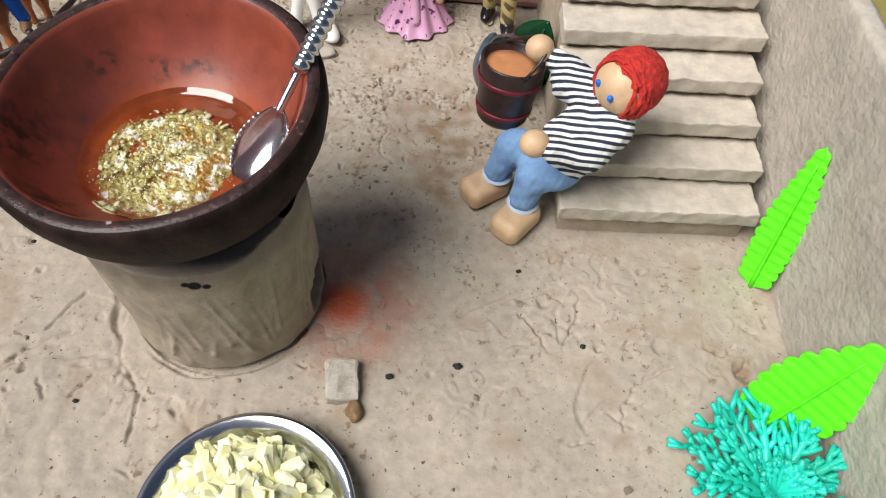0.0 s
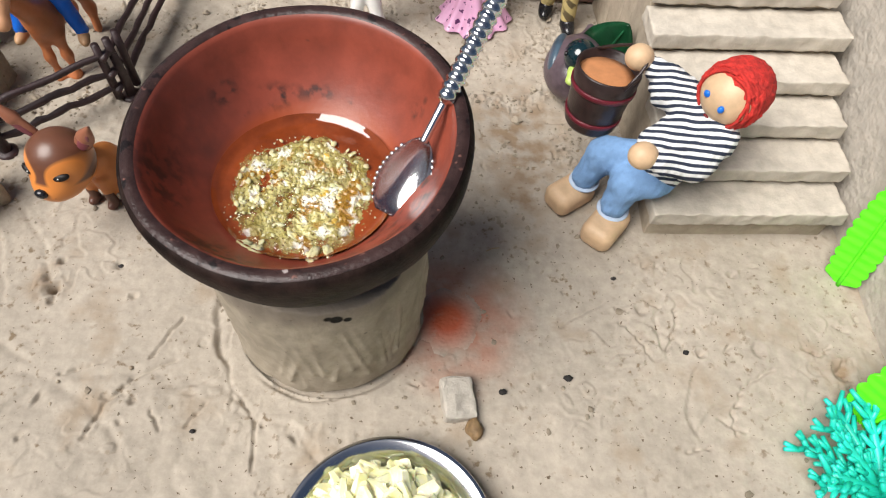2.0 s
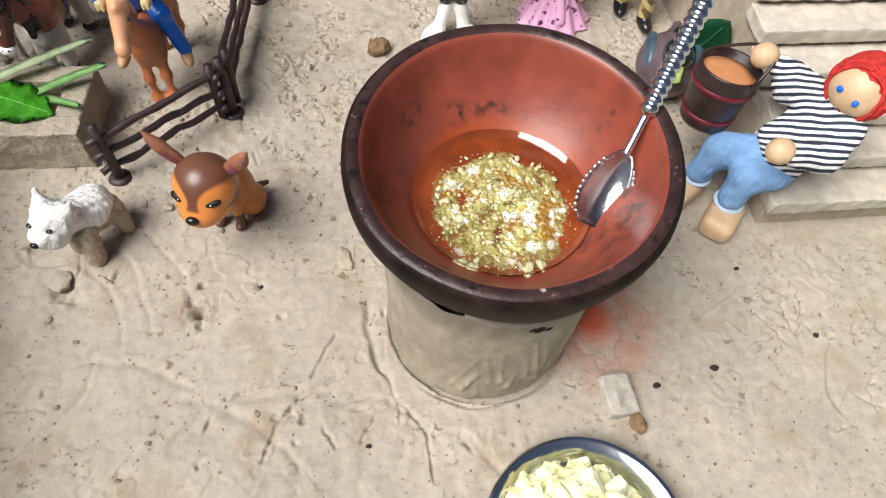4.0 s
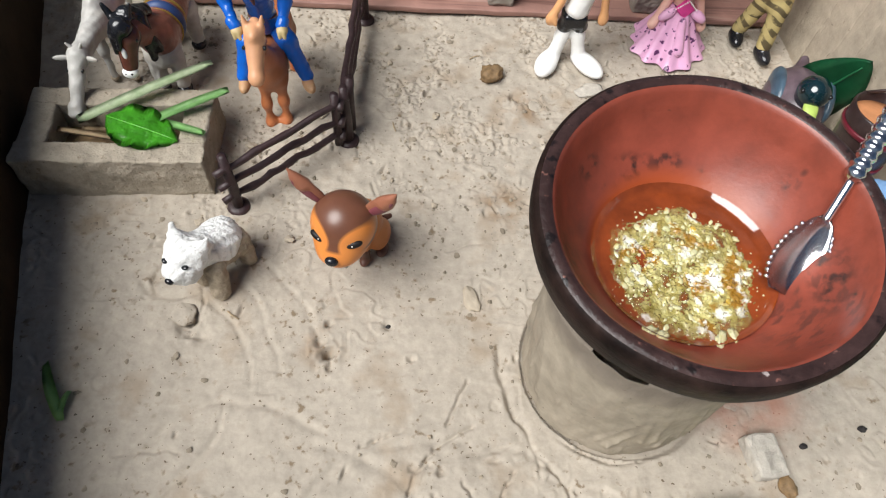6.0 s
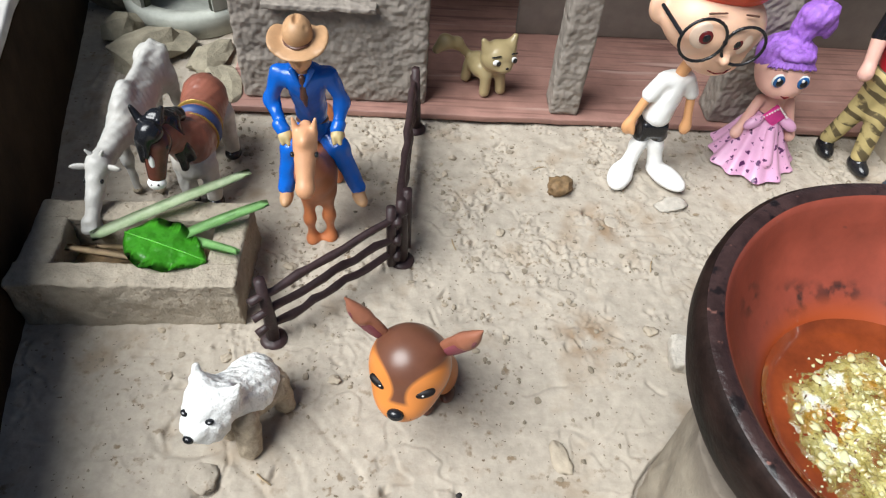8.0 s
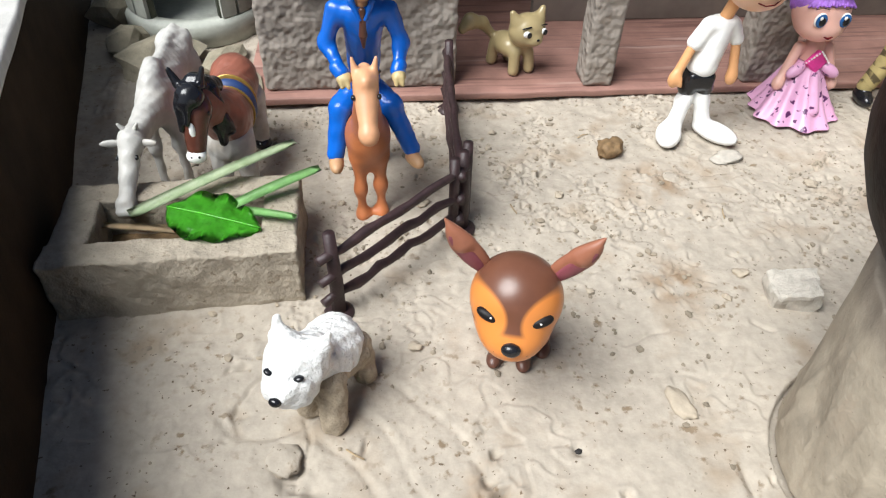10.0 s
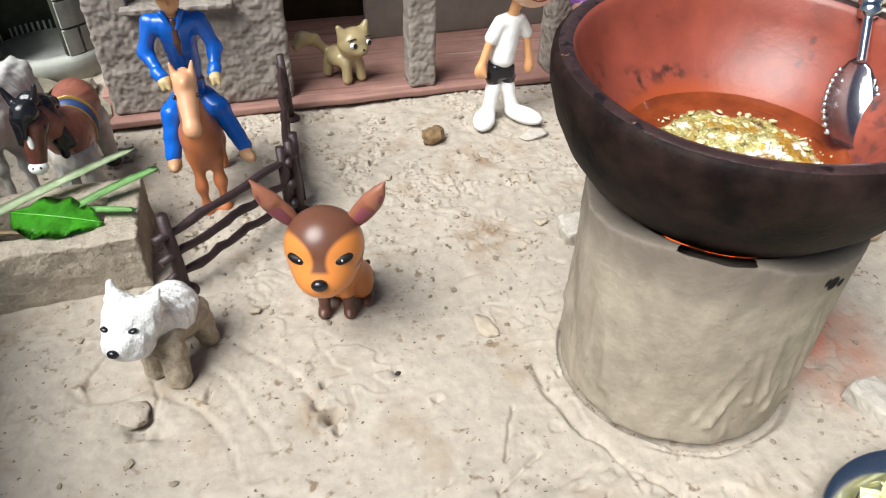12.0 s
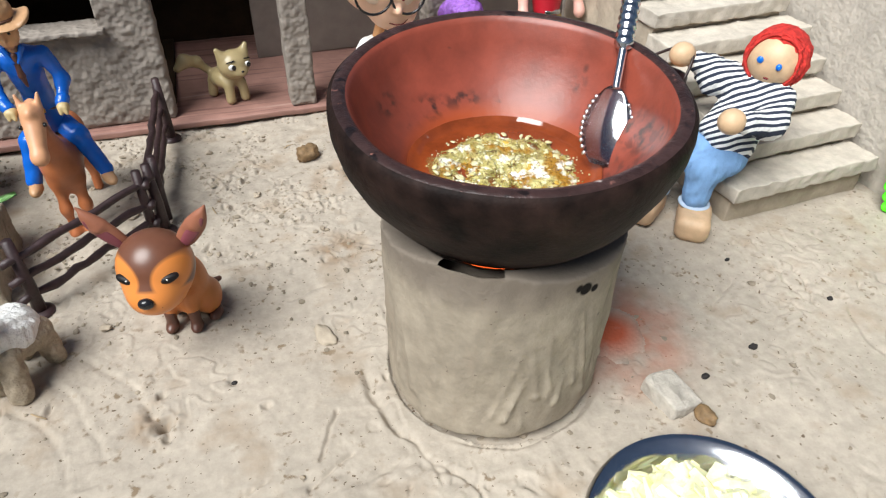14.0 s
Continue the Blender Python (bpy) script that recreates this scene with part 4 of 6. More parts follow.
for c, r, q in (((0.0488, 0.0235, -0.0085), 0.0016, (1.0, 1.0, 0.55)), ((0.0480, 0.0225, -0.0110), 0.0010, (1, 1, 0.6)), ((0.0300, 0.0435, -0.0110), 0.0006, (1, 1, 1))):
    blend_in(TERRA, ball_mask(TERRA, BOWL_TURN.inverted() @ Vector(c), r, r * 0.35, q), (0.02, 0.012, 0.01))
blend_in(TERRA, both(TERRA, ball_mask(TERRA, (0.047, -0.012, -0.016), 0.020, 0.008), streaks(TERRA, (40, 130, 320), 0.52, 0.62)), (0.13, 0.036, 0.024))
blend_in(RIMC, spots(RIMC, 330, 0.66, 0.76), (0.22, 0.10, 0.08))
blend_in(RIMC, spots(RIMC, 170, 0.60, 0.66), (0.012, 0.008, 0.008))
blend_in(RIMC, spots(RIMC, 120, 0.70, 0.73), (0.45, 0.38, 0.36))

blend_in(TERRA, ball_mask(TERRA, (-0.002, 0.002, -0.050), 0.0480, 0.004, (1, 1, 1.4)), (0.30, 0.055, 0.014))
part("bowl_body", lathe(prof, 120, 0.0009, 2, slots_b), [SOOT, RIMC, TERRA], bowl)

CS = Vector((-0.106, 0.169, 0.1345)) + BOWL_TURN @ Vector((0, 0, RS - depth_b))
OIL_Z = 0.1055
oil_r = math.sqrt(RS ** 2 - (CS.z - OIL_Z) ** 2) + 0.001
oil_bm = bmesh.new()
rings = [[oil_bm.verts.new((0, 0, 0))]]
for i in range(1, 25):
    r = oil_r * i / 24
    ring = []
    for k in range(72):
        a = 2 * math.pi * k / 72
        x, y = r * math.cos(a), r * math.sin(a)
        ring.append(oil_bm.verts.new((x, y, 0.0003 * noise.noise((x * 180, y * 180, 0)) + 0.0012 * max(0, i - 22))))
    rings.append(ring)
for k in range(72):
    oil_bm.faces.new((rings[0][0], rings[1][k], rings[1][(k + 1) % 72]))
    for i in range(1, 24):
        oil_bm.faces.new((rings[i][k], rings[i + 1][k], rings[i + 1][(k + 1) % 72], rings[i][(k + 1) % 72]))
tagged(set_at(part("cooking_oil", oil_bm, OIL), (CS.x, CS.y, OIL_Z)), "orange hot cooking oil lying in the clay bowl", "oil")


def flakes(count, spread, size, seed, heap, squash=1.0, long=1.0, thin=1.0):
    """Chopped pieces heaped up: small curved wedges, in one mesh."""
    rng = random.Random(seed)
    vs, fs = [], []
    for _ in range(count):
        a, r = rng.uniform(0, 2 * math.pi), spread * math.sqrt(rng.random())
        x, y = r * math.cos(a), r * math.sin(a) * squash
        edge = 1 - (r / spread) ** 2
        z = heap * edge * rng.random() ** 0.6
        e = Euler((rng.uniform(-0.7, 0.7), rng.uniform(-0.7, 0.7), rng.uniform(0, 6.28))).to_matrix()
        l, b, t = size * rng.uniform(0.7, 1.6) * long, size * rng.uniform(0.5, 1.0), size * rng.uniform(0.25, 0.5) * thin
        bend = rng.uniform(0.1, 0.5) * b
        n0 = len(vs)
        for u, lift, k in ((-1, 0, 0.6), (-0.3, bend, 1), (0.35, bend, 0.95), (1, 0, 0.5)):
            for v, h in ((-1, 0), (1, 0), (0.7, 1), (-0.7, 1)):
                p = e @ Vector((u * l, v * b * k, h * t * k + lift))
                vs.append((x + p.x, y + p.y, z + p.z))
        for s in range(3):
            o = n0 + 4 * s
            for i in range(4):
                fs.append((o + i, o + 4 + i, o + 4 + (i + 1) % 4, o + (i + 1) % 4))
        fs += [(n0, n0 + 1, n0 + 2, n0 + 3), (n0 + 15, n0 + 14, n0 + 13, n0 + 12)]
    me = bpy.data.meshes.new("flakes")
    me.from_pydata(vs, [], fs)
    fb = bmesh.new()
    fb.from_mesh(me)
    bmesh.ops.recalc_face_normals(fb, faces=fb.faces)
    fb.to_mesh(me)
    fb.free()
    return me


fr_bm = bmesh.new()
rings = []
for i in range(0, 80):
    ring = []
    for k in range(200):
        a = 2 * math.pi * k / 200
        u = i / 79
        edge_r = 0.0325 * (1 + 0.16 * noise.noise((math.cos(a) * 1.6, math.sin(a) * 1.6, 3.0)) + 0.07 * noise.noise((math.cos(a) * 6, math.sin(a) * 6, 1.0)))
        x, y = u * edge_r * math.cos(a), u * edge_r * math.sin(a)
        p = Vector((x, y, 0))
        cell = noise.voronoi(p * 420)[0]
        hgt = 0.0008 * noise.noise(p * 75 + Vector((0, 0, 5))) + 0.0008 * noise.noise(p * 190) + 0.0009 * (0.55 - cell[0]) + 0.0010 * noise.noise(p * 560) + 0.0008 * noise.noise(p * 1100)
        hgt -= 0.0016 * max(0, u - 0.72) / 0.28
        gap = max(0, noise.noise((x * 70 + 2, y * 70, 1.7)) - 9 * x + 3 * y - 0.25) * 0.0025
        ring.append(fr_bm.verts.new((x, y, 0.0016 + hgt - gap - 0.0022 * u ** 8)))
    rings.append(ring)
for i in range(79):
    for k in range(200):
        fr_bm.faces.new((rings[i][k], rings[i + 1][k], rings[i + 1][(k + 1) % 200], rings[i][(k + 1) % 200]))
bmesh.ops.remove_doubles(fr_bm, verts=rings[0], dist=1e-6)
tagged(set_at(part("frying_froth", fr_bm, FROTH), (-0.1080, 0.1630, OIL_Z)), "frothy yellow layer of onion juice on the oil", "froth", kind="stuff")
def wet_bits(count, spread, seed):
    """Soft glassy bits of cooked onion, strewn in patches, in one mesh."""
    r_ = random.Random(seed)
    ball = bmesh.new()
    bmesh.ops.create_icosphere(ball, subdivisions=2, radius=1.0)
    bv, bf = [v.co.copy() for v in ball.verts], [[v.index for v in f.verts] for f in ball.faces]
    ball.free()
    vs, fs = [], []
    while count:
        x, y = r_.gauss(0.002, 0.55) * spread, r_.gauss(0, 0.55) * spread
        if math.hypot(x, y) > spread or noise.noise((x * 110, y * 110, 4.0)) < r_.uniform(-0.45, 0.05):
            continue
        count -= 1
        size = 0.0003 + 0.0010 * r_.random() ** 2.2
        turn = Euler((r_.uniform(-0.4, 0.4), r_.uniform(-0.4, 0.4), r_.uniform(0, 6.28))).to_matrix()
        long_, flat_, n0 = r_.uniform(1.0, 1.9), r_.uniform(0.3, 0.6), len(vs)
        for v in bv:
            k = size * (1 + 0.45 * noise.noise(v * 1.5 + Vector((x * 4000, y * 4000, 0))))
            p = turn @ Vector((v.x * k * long_, v.y * k, v.z * k * flat_))
            vs.append((x + p.x, y + p.y, 0.0002 + p.z + 0.0006 * r_.random() * 0.2))
        fs += [[n0 + i for i in f] for f in bf]
    me = bpy.data.meshes.new("frying_onion")
    me.from_pydata(vs, [], fs)
    me.polygons.foreach_set("use_smooth", [True] * len(fs))
    return me


tagged(set_at(link_mesh("frying_onion", wet_bits(240, 0.0290, 4), ONION), (-0.1080, 0.1630, OIL_Z + 0.0012)),
       "chopped onion sizzling in the oil in bubbles", "onion", kind="stuff")
bub = bmesh.new()
rng = random.Random(8)
for i in range(220):
    a, r = rng.uniform(0, 6.28), 0.0315 * math.sqrt(rng.random())
    s = rng.uniform(0.00015, 0.00050)
    bmesh.ops.create_icosphere(bub, subdivisions=1, radius=s, matrix=Matrix.Translation((r * math.cos(a), r * math.sin(a), 0.0002)))
tagged(set_at(part("oil_bubbles", bub, ONION), (-0.1080, 0.1630, OIL_Z)), "small pale bubbles on the frying oil", "bubbles", kind="stuff")

# spoon resting against the bowl's wall
tip, lean = Vector((-0.0745, 0.1500, 0.1090)), Vector((-0.0475, 0.1847, 0.1463))
away = (lean - tip).normalized()
spoon = new("serving_spoon")
sz = away
sx = sz.cross(Vector((0.35, 0.85, -0.2))).normalized()
sy = sz.cross(sx)
spoon.matrix_world = Matrix.Translation(tip) @ Matrix((sx, sy, sz)).transposed().to_4x4()
tagged(spoon, "patterned steel spoon standing in the clay bowl", "spoon")
sp = bmesh.new()
rows_s = []
for i in range(13):
    t = i / 12
    wd = 0.0095 * math.sin(math.pi * min(1, 0.06 + t * 0.94)) ** 0.6 * (1.1 - 0.35 * t) + 0.0012
    row = []
    for j in range(9):
        u = j / 4 - 1
        dip = 0.0045 * (1 - u * u) * math.sin(math.pi * t) ** 0.7
        row.append(sp.verts.new((u * wd, -dip, t * 0.033)))
    rows_s.append(row)
for i in range(12):
    for j in range(8):
        sp.faces.new((rows_s[i][j], rows_s[i][j + 1], rows_s[i + 1][j + 1], rows_s[i + 1][j]))
bmesh.ops.solidify(sp, geom=sp.faces[:], thickness=0.0009)
part("spoon_bowl", sp, STEEL, spoon)
zs = [0.031 + 0.0008 * i for i in range(98)]
rs = [0.0017 if z < 0.048 else 0.0027 + 0.0012 * abs(math.sin(z * 900)) ** 0.6 + 0.012 * max(0, z - 0.07) for z in zs]
part("handle", tube([(0, 0.0003, z) for z in zs], rs, 12), STEEL, spoon, "steel handle with moulded rings")
for s in (-1, 1):
    for i in range(11):
        t = 0.1 + 0.07 * i
        wd = 0.0095 * math.sin(math.pi * min(1, 0.06 + t * 0.94)) ** 0.6 * (1.1 - 0.35 * t) + 0.0012
        b = part("edge_bead", lump(0.00115, rough=0.05, sub=1), STEEL, spoon)
        b.location = (s * wd, -0.0004, t * 0.033)

# brick-red dust by the fire opening
rd = bmesh.new()
bmesh.ops.create_grid(rd, x_segments=50, y_segments=50, size=0.5)
for v in rd.verts:
    r = v.co.length * 2 * (1 + 0.35 * noise.noise(v.co * 4))
    v.co = Vector((v.co.x * 0.036, v.co.y * 0.040, 0.0030 * max(-0.4, 1 - r * r * 1.15) + 0.0006 * noise.noise(v.co * 40)))
tagged(set_at(part("red_ash_mound", rd, BRICKDUST), (-0.045, 0.157, 0.0002), -25), "brick-red ash and dust spilled beside the stove", "ash")

# ---- plate of chopped onion ----
plate = base_of("steel_plate", (-0.077, 0.0445, 0.0012), 0, "shiny steel plate with a raised rim on the soil", "plate")
part("dish", lathe([(0, 0.0008), (0.030, 0.0008), (0.0365, 0.0025), (0.0395, 0.0095), (0.0450, 0.0120), (0.0470, 0.0128), (0.0476, 0.0120), (0.0470, 0.0112), (0.0400, 0.0078), (0.037, 0.0008), (0.030, 0.0), (0, 0.0)], 96), STEEL, plate)
tagged(set_at(link_mesh("chopped_onion", flakes(640, 0.0375, 0.0050, 9, 0.022, long=1.35, thin=0.6), RAW), (-0.0805, 0.0425, 0.0050)),
       "heap of pale yellow chopped raw onion on the plate", "onion", kind="stuff")

# ---- trough with fodder ----
trough = base_of("feeding_trough", (-0.3685, 0.317, 0), -3.0, "grey clay feeding trough filled with cut leaves", "trough")
part("trough_floor", clay_box((0.090, 0.048, 0.012), 20, 0.0016, 90, 0.001, 60, at=(0, 0, -0.002)), NUT, trough, "dark brown litter in the trough")
part("trough_side", clay_box((0.103, 0.014, 0.034), 70, 0.0011, 90, 0.0010, 61, at=(0, -0.021, -0.003)), TROUGH_MUD, trough)
part("trough_side", clay_box((0.103, 0.013, 0.033), 70, 0.0011, 90, 0.0010, 62, at=(0, 0.021, -0.003)), TROUGH_MUD, trough)
part("trough_end", clay_box((0.0155, 0.032, 0.0335), 14, 0.0010, 70, 0.0018, 63, at=(0.0435, 0, -0.003)), TROUGH_MUD, trough)
part("trough_end", clay_box((0.0155, 0.032, 0.0335), 14, 0.0010, 70, 0.0018, 64, at=(-0.0435, 0, -0.003)), TROUGH_MUD, trough)


def blade(name, a, b, width, m, label, cat, sag=0.002, twist=0.2, group=""):
    a, b = Vector(a), Vector(b)
    bm = bmesh.new()
    d = (b - a)
    side = d.cross(Vector((0, 0, 1))).normalized()
    rows_b = []
    for i in range(15):
        t = i / 14
        wd = width * (0.82 + 0.18 * math.sin(math.pi * min(1, t * 0.9 + 0.15))) * (1 if t < 0.93 else 1 - 4 * (t - 0.93))
        c = a + d * t + Vector((0, 0, sag * math.sin(math.pi * t)))
        s = (side * math.cos(twist * (t - 0.5)) + Vector((0, 0, 1)) * math.sin(twist * (t - 0.5)))
        rows_b.append([bm.verts.new(c + s * wd * 0.5 * u - Vector((0, 0, 0.0006 * (1 - abs(u))))) for u in (-1, 0, 1)])
    for p, q in zip(rows_b, rows_b[1:]):
        for j in range(2):
            bm.faces.new((p[j], p[j + 1], q[j + 1], q[j]))
    bmesh.ops.solidify(bm, geom=bm.faces[:], thickness=0.0004)
    return tagged(part(name, bm, m), label, cat, group)


blade("grass_blade", (-0.3880, 0.3175, 0.0335), (-0.3165, 0.3540, 0.0400), 0.0078, BLADE, "pale cut grass blade across the trough", "grass", 0.0008, 0.1, "fodder in the trough")
blade("grass_blade", (-0.3500, 0.3150, 0.0330), (-0.3060, 0.3330, 0.0385), 0.0070, BLADE2, "fresh green cut grass blade in the trough", "grass", 0.0008, -0.1, "fodder in the trough")
blade("grass_blade", (-0.3560, 0.3200, 0.0310), (-0.3180, 0.3040, 0.0345), 0.0060, BLADE2, "fresh green cut grass blade in the trough", "grass", 0.0008, 0.1, "fodder in the trough")
blade("straw_stalk", (-0.3970, 0.3100, 0.0350), (-0.3420, 0.2985, 0.0300), 0.0040, STRAW, "dry brown straw stalk in the trough", "straw", 0.001, 0.2, "fodder in the trough")
blade("straw_stalk", (-0.3900, 0.3200, 0.0240), (-0.3380, 0.3120, 0.0240), 0.0040, STRAW, "dry brown straw stalk in the trough", "straw", 0.001, -0.2, "fodder in the trough")


def leaf_mesh(length, width, lobes=0, seed=0, thick=0.0008, curl=0.15, pleat=0.0):
    """A flat leaf from its base along +y: pointed, or with a row of rounded lobes on both edges."""
    bm = bmesh.new()
    rows_l, n = [], 60 if lobes else 22
    for i in range(n + 1):
        t = i / n
        wd = width * 0.5 * (math.sin(math.pi * t ** 0.8) ** 0.75 if not lobes else (0.35 + 0.65 * math.sin(math.pi * min(1, t * 0.75 + 0.2))) * (1 - t ** 3))
        row = []
        for u in (-1, -0.55, 0, 0.55, 1):
            edge = 1.0
            if lobes and abs(u) == 1:
                edge = 0.62 + 0.42 * abs(math.sin(math.pi * (t * lobes + (0.3 if u > 0 else 0)))) ** 0.7
            z = -curl * width * (abs(u) ** 1.5) * 0.4 + curl * length * 0.3 * math.sin(math.pi * t) + pleat * math.sin(t * 22 + abs(u) * 3) * abs(u)
            row.append(bm.verts.new((u * wd * edge + 0.0004, t * length + (abs(u) * wd * 0.45 if lobes else 0), z)))
        rows_l.append(row)
    for p, q in zip(rows_l, rows_l[1:]):
        for j in range(4):
            bm.faces.new((p[j], p[j + 1], q[j + 1], q[j]))
    bmesh.ops.solidify(bm, geom=bm.faces[:], thickness=thick)
    return bm


fl = base_of("green_leaf", (-0.3745, 0.3210, 0.0325), 0, "fresh glossy green leaf with veins in the trough", "leaf")
fl.matrix_world = pose(-0.3720, 0.3185, 0.0355, -4, 5, -113.8)
part("leaf_blade", leaf_mesh(0.043, 0.029, 0, 1, 0.0004, 0.06, 0.0013), BASIL, fl)
part("midrib", tube([(0.0004, 0.043 * t / 10, 0.0007 * math.sin(math.pi * t / 10) + 0.0003) for t in range(11)], 0.00035, 6), BASIL, fl)

# ---- fence ----
fence = base_of("toy_fence", (-0.304, 0.2775, 0), 0, "dark purple-brown plastic toy fence with crooked rails", "fence")
FP = [Vector((0, 0, 0)), Vector((0.064, 0.047, 0)), Vector((0.078, 0.158, 0))]
for i, p in enumerate(FP):
    part("post", tube([p + Vector((0, 0, -0.002)), p + Vector((0.0004, 0, 0.02)), p + Vector((-0.0006, 0.0005, 0.046))], [0.0034, 0.0030, 0.0026], 8, 0.2, i), FENCE, fence)
    part("post_foot", lathe([(0, 0.003), (0.005, 0.0028), (0.0068, 0.0012), (0.0068, 0), (0, 0)], 20), FENCE, fence).location = p
    if i < 2:
        q = FP[i + 1]
        mid = p.lerp(q, 0.88 if i == 0 else 0.06)
        part("post", tube([mid + Vector((0.002, 0.001, 0.004)), mid + Vector((0.002, 0.001, 0.046))], [0.0028, 0.0024], 8, 0.2, 9 + i), FENCE, fence)
        for k, z in enumerate((0.012, 0.024, 0.037)):
            pts = []
            for s in range(15):
                t = -0.06 + 1.12 * s / 14
                c = p.lerp(q, t)
                pts.append(c + Vector((0.0014 * noise.noise((s * 0.8, k * 5 + i * 9, 0)) - 0.0022, 0.001 * noise.noise((s * 0.7, k, 3)) - 0.002, z + 0.0022 * noise.noise((s * 0.45, k * 3.3, i * 7)))))
            part("rail", tube(pts, [0.0021 + 0.0007 * noise.noise((s * 1.1, k, i)) for s in range(15)], 8, 0.25, k), FENCE, fence)


# ---- toy figures ----
def skirt(c, r0, r1, z0, z1, folds, amp):
    """A gathered skirt: a cone whose hem runs in folds."""
    def f(p):
        t = np.clip((p[..., 2] - z0) / (z1 - z0), 0, 1)
        x, y = p[..., 0] - c[0], p[..., 1] - c[1] * (1 - t) * 1.0
        a = np.arctan2(y, x)
        r = r0 + (r1 - r0) * t ** 0.75 + amp * (1 - t) ** 0.8 * (0.7 * np.cos(folds * a + 0.6 * np.sin(2 * a)) + 0.5 * np.cos(5 * a + 1))
        return np.maximum(np.hypot(x, y) - r, np.maximum(z0 - p[..., 2], p[..., 2] - z1)) * 0.7
    f.box = (np.array([c[0] - r0 - amp * 1.3, c[1] - r0 - amp * 1.3, z0]), np.array([c[0] + r0 + amp * 1.3, c[1] + r0 + amp * 1.3, z1]))
    return f


# orange puppy with large ears
EAROUT = mat("brown_orange_vinyl", (0.30, 0.115, 0.065), 0.42, var=0.15, scale=90, bump=0.03, blot=0.2)
HEAD_BROWN = mat("brown_cap_vinyl", (0.15, 0.060, 0.034), 0.33, var=0.12, scale=90, bump=0.02, blot=0.15)
for c, r, q in (((-0.0102, -0.020, 0.0520), 0.0076, (1, 0.3, 1.0)), ((0.0102, -0.020, 0.0520), 0.0076, (1, 0.3, 1.0)), ((0, -0.024, 0.0320), 0.0165, (0.72, 0.45, 1))):
    blend_in(HEAD_BROWN, ball_mask(HEAD_BROWN, c, r, 0.0008, q), (0.66, 0.23, 0.05))
cast("toy_puppy", [
    (HEAD_BROWN, 5, [ell((0, -6, 49), (16.5, 16, 16.5)), ell((0, -17, 41.5), (10.5, 9.8, 8.5)), ell((0, -10, 41.5), (12.2, 12.6, 11))]),
    (ORANGE, 3, [ell((3, 14, 20), (10, 12, 17)), ell((1, 6, 33), (8, 9, 8)), cone((-4.5, 4, 22), (-5, 3, 4), 3.6, 2.3), cone((5.5, 4, 22), (6.5, 3, 4), 3.6, 2.3), ell((-6, 16, 10), (6, 9.5, 9)), ell((11, 16, 10), (6, 9.5, 9))]),
    (DARKVINYL, 2, [ell((-5.3, 1.5, 2.6), (3.0, 4.2, 2.6)), ell((6.8, 1.5, 2.6), (3.0, 4.2, 2.6)), cone((-5, 3, 11), (-5, 3, 4), 2.9, 2.6), cone((6.3, 3, 11), (6.5, 3, 4), 2.9, 2.6), ell((14, 11, 3), (3.6, 5.5, 3)), cone((6, 25, 8), (13, 30, 9), 2.5, 1.5)]),
    (EAROUT, 2.5, [ell((-17.8, -2, 64.2), (4.7, 2.2, 12.8), (6, -36, 0)), cone((-20.6, -2.2, 68.4), (-27.0, -3.0, 78.8), 3.4, 0.4)]),
    (EAROUT, 2.5, [ell((17.3, -2, 64.2), (4.7, 2.2, 12.8), (6, 36, 0)), cone((20.1, -2.2, 68.4), (26.2, -3.0, 78.4), 3.4, 0.4)]),
    (EARPINK, 1.5, [ell((-18.4, -3.6, 64.2), (2.9, 1.2, 10.8), (6, -36, 0)), ell((17.9, -3.6, 64.2), (2.9, 1.2, 10.8), (6, 36, 0))], (), 0.5),
    (BLACK, 1, [ell((0, -26.6, 44.5), (3.4, 2.4, 2.6))], (), 0.45),
    (EYEDARK, 1, [ell((-8.7, -18.4, 51.4), (4.7, 2.2, 2.1), (0, 12, -20)), ell((8.7, -18.4, 51.4), (4.7, 2.2, 2.1), (0, -12, 20)), ell((-5.5, -25.0, 41), (0.5, 0.5, 0.5)), ell((5.5, -25.0, 41), (0.5, 0.5, 0.5))], (), 0.45),
    # Eye highlights, put in as tiny white beads
    (WHITE, 0, [ell((-7.9, -20.5, 52.2), (0.5, 0.35, 0.5)), ell((8.9, -20.4, 52.2), (0.5, 0.35, 0.5))], (), 0.3),
], (-0.2395, 0.2365, 0), -19, "orange and brown vinyl toy puppy with huge pointed ears", "toy dog", h=0.7)

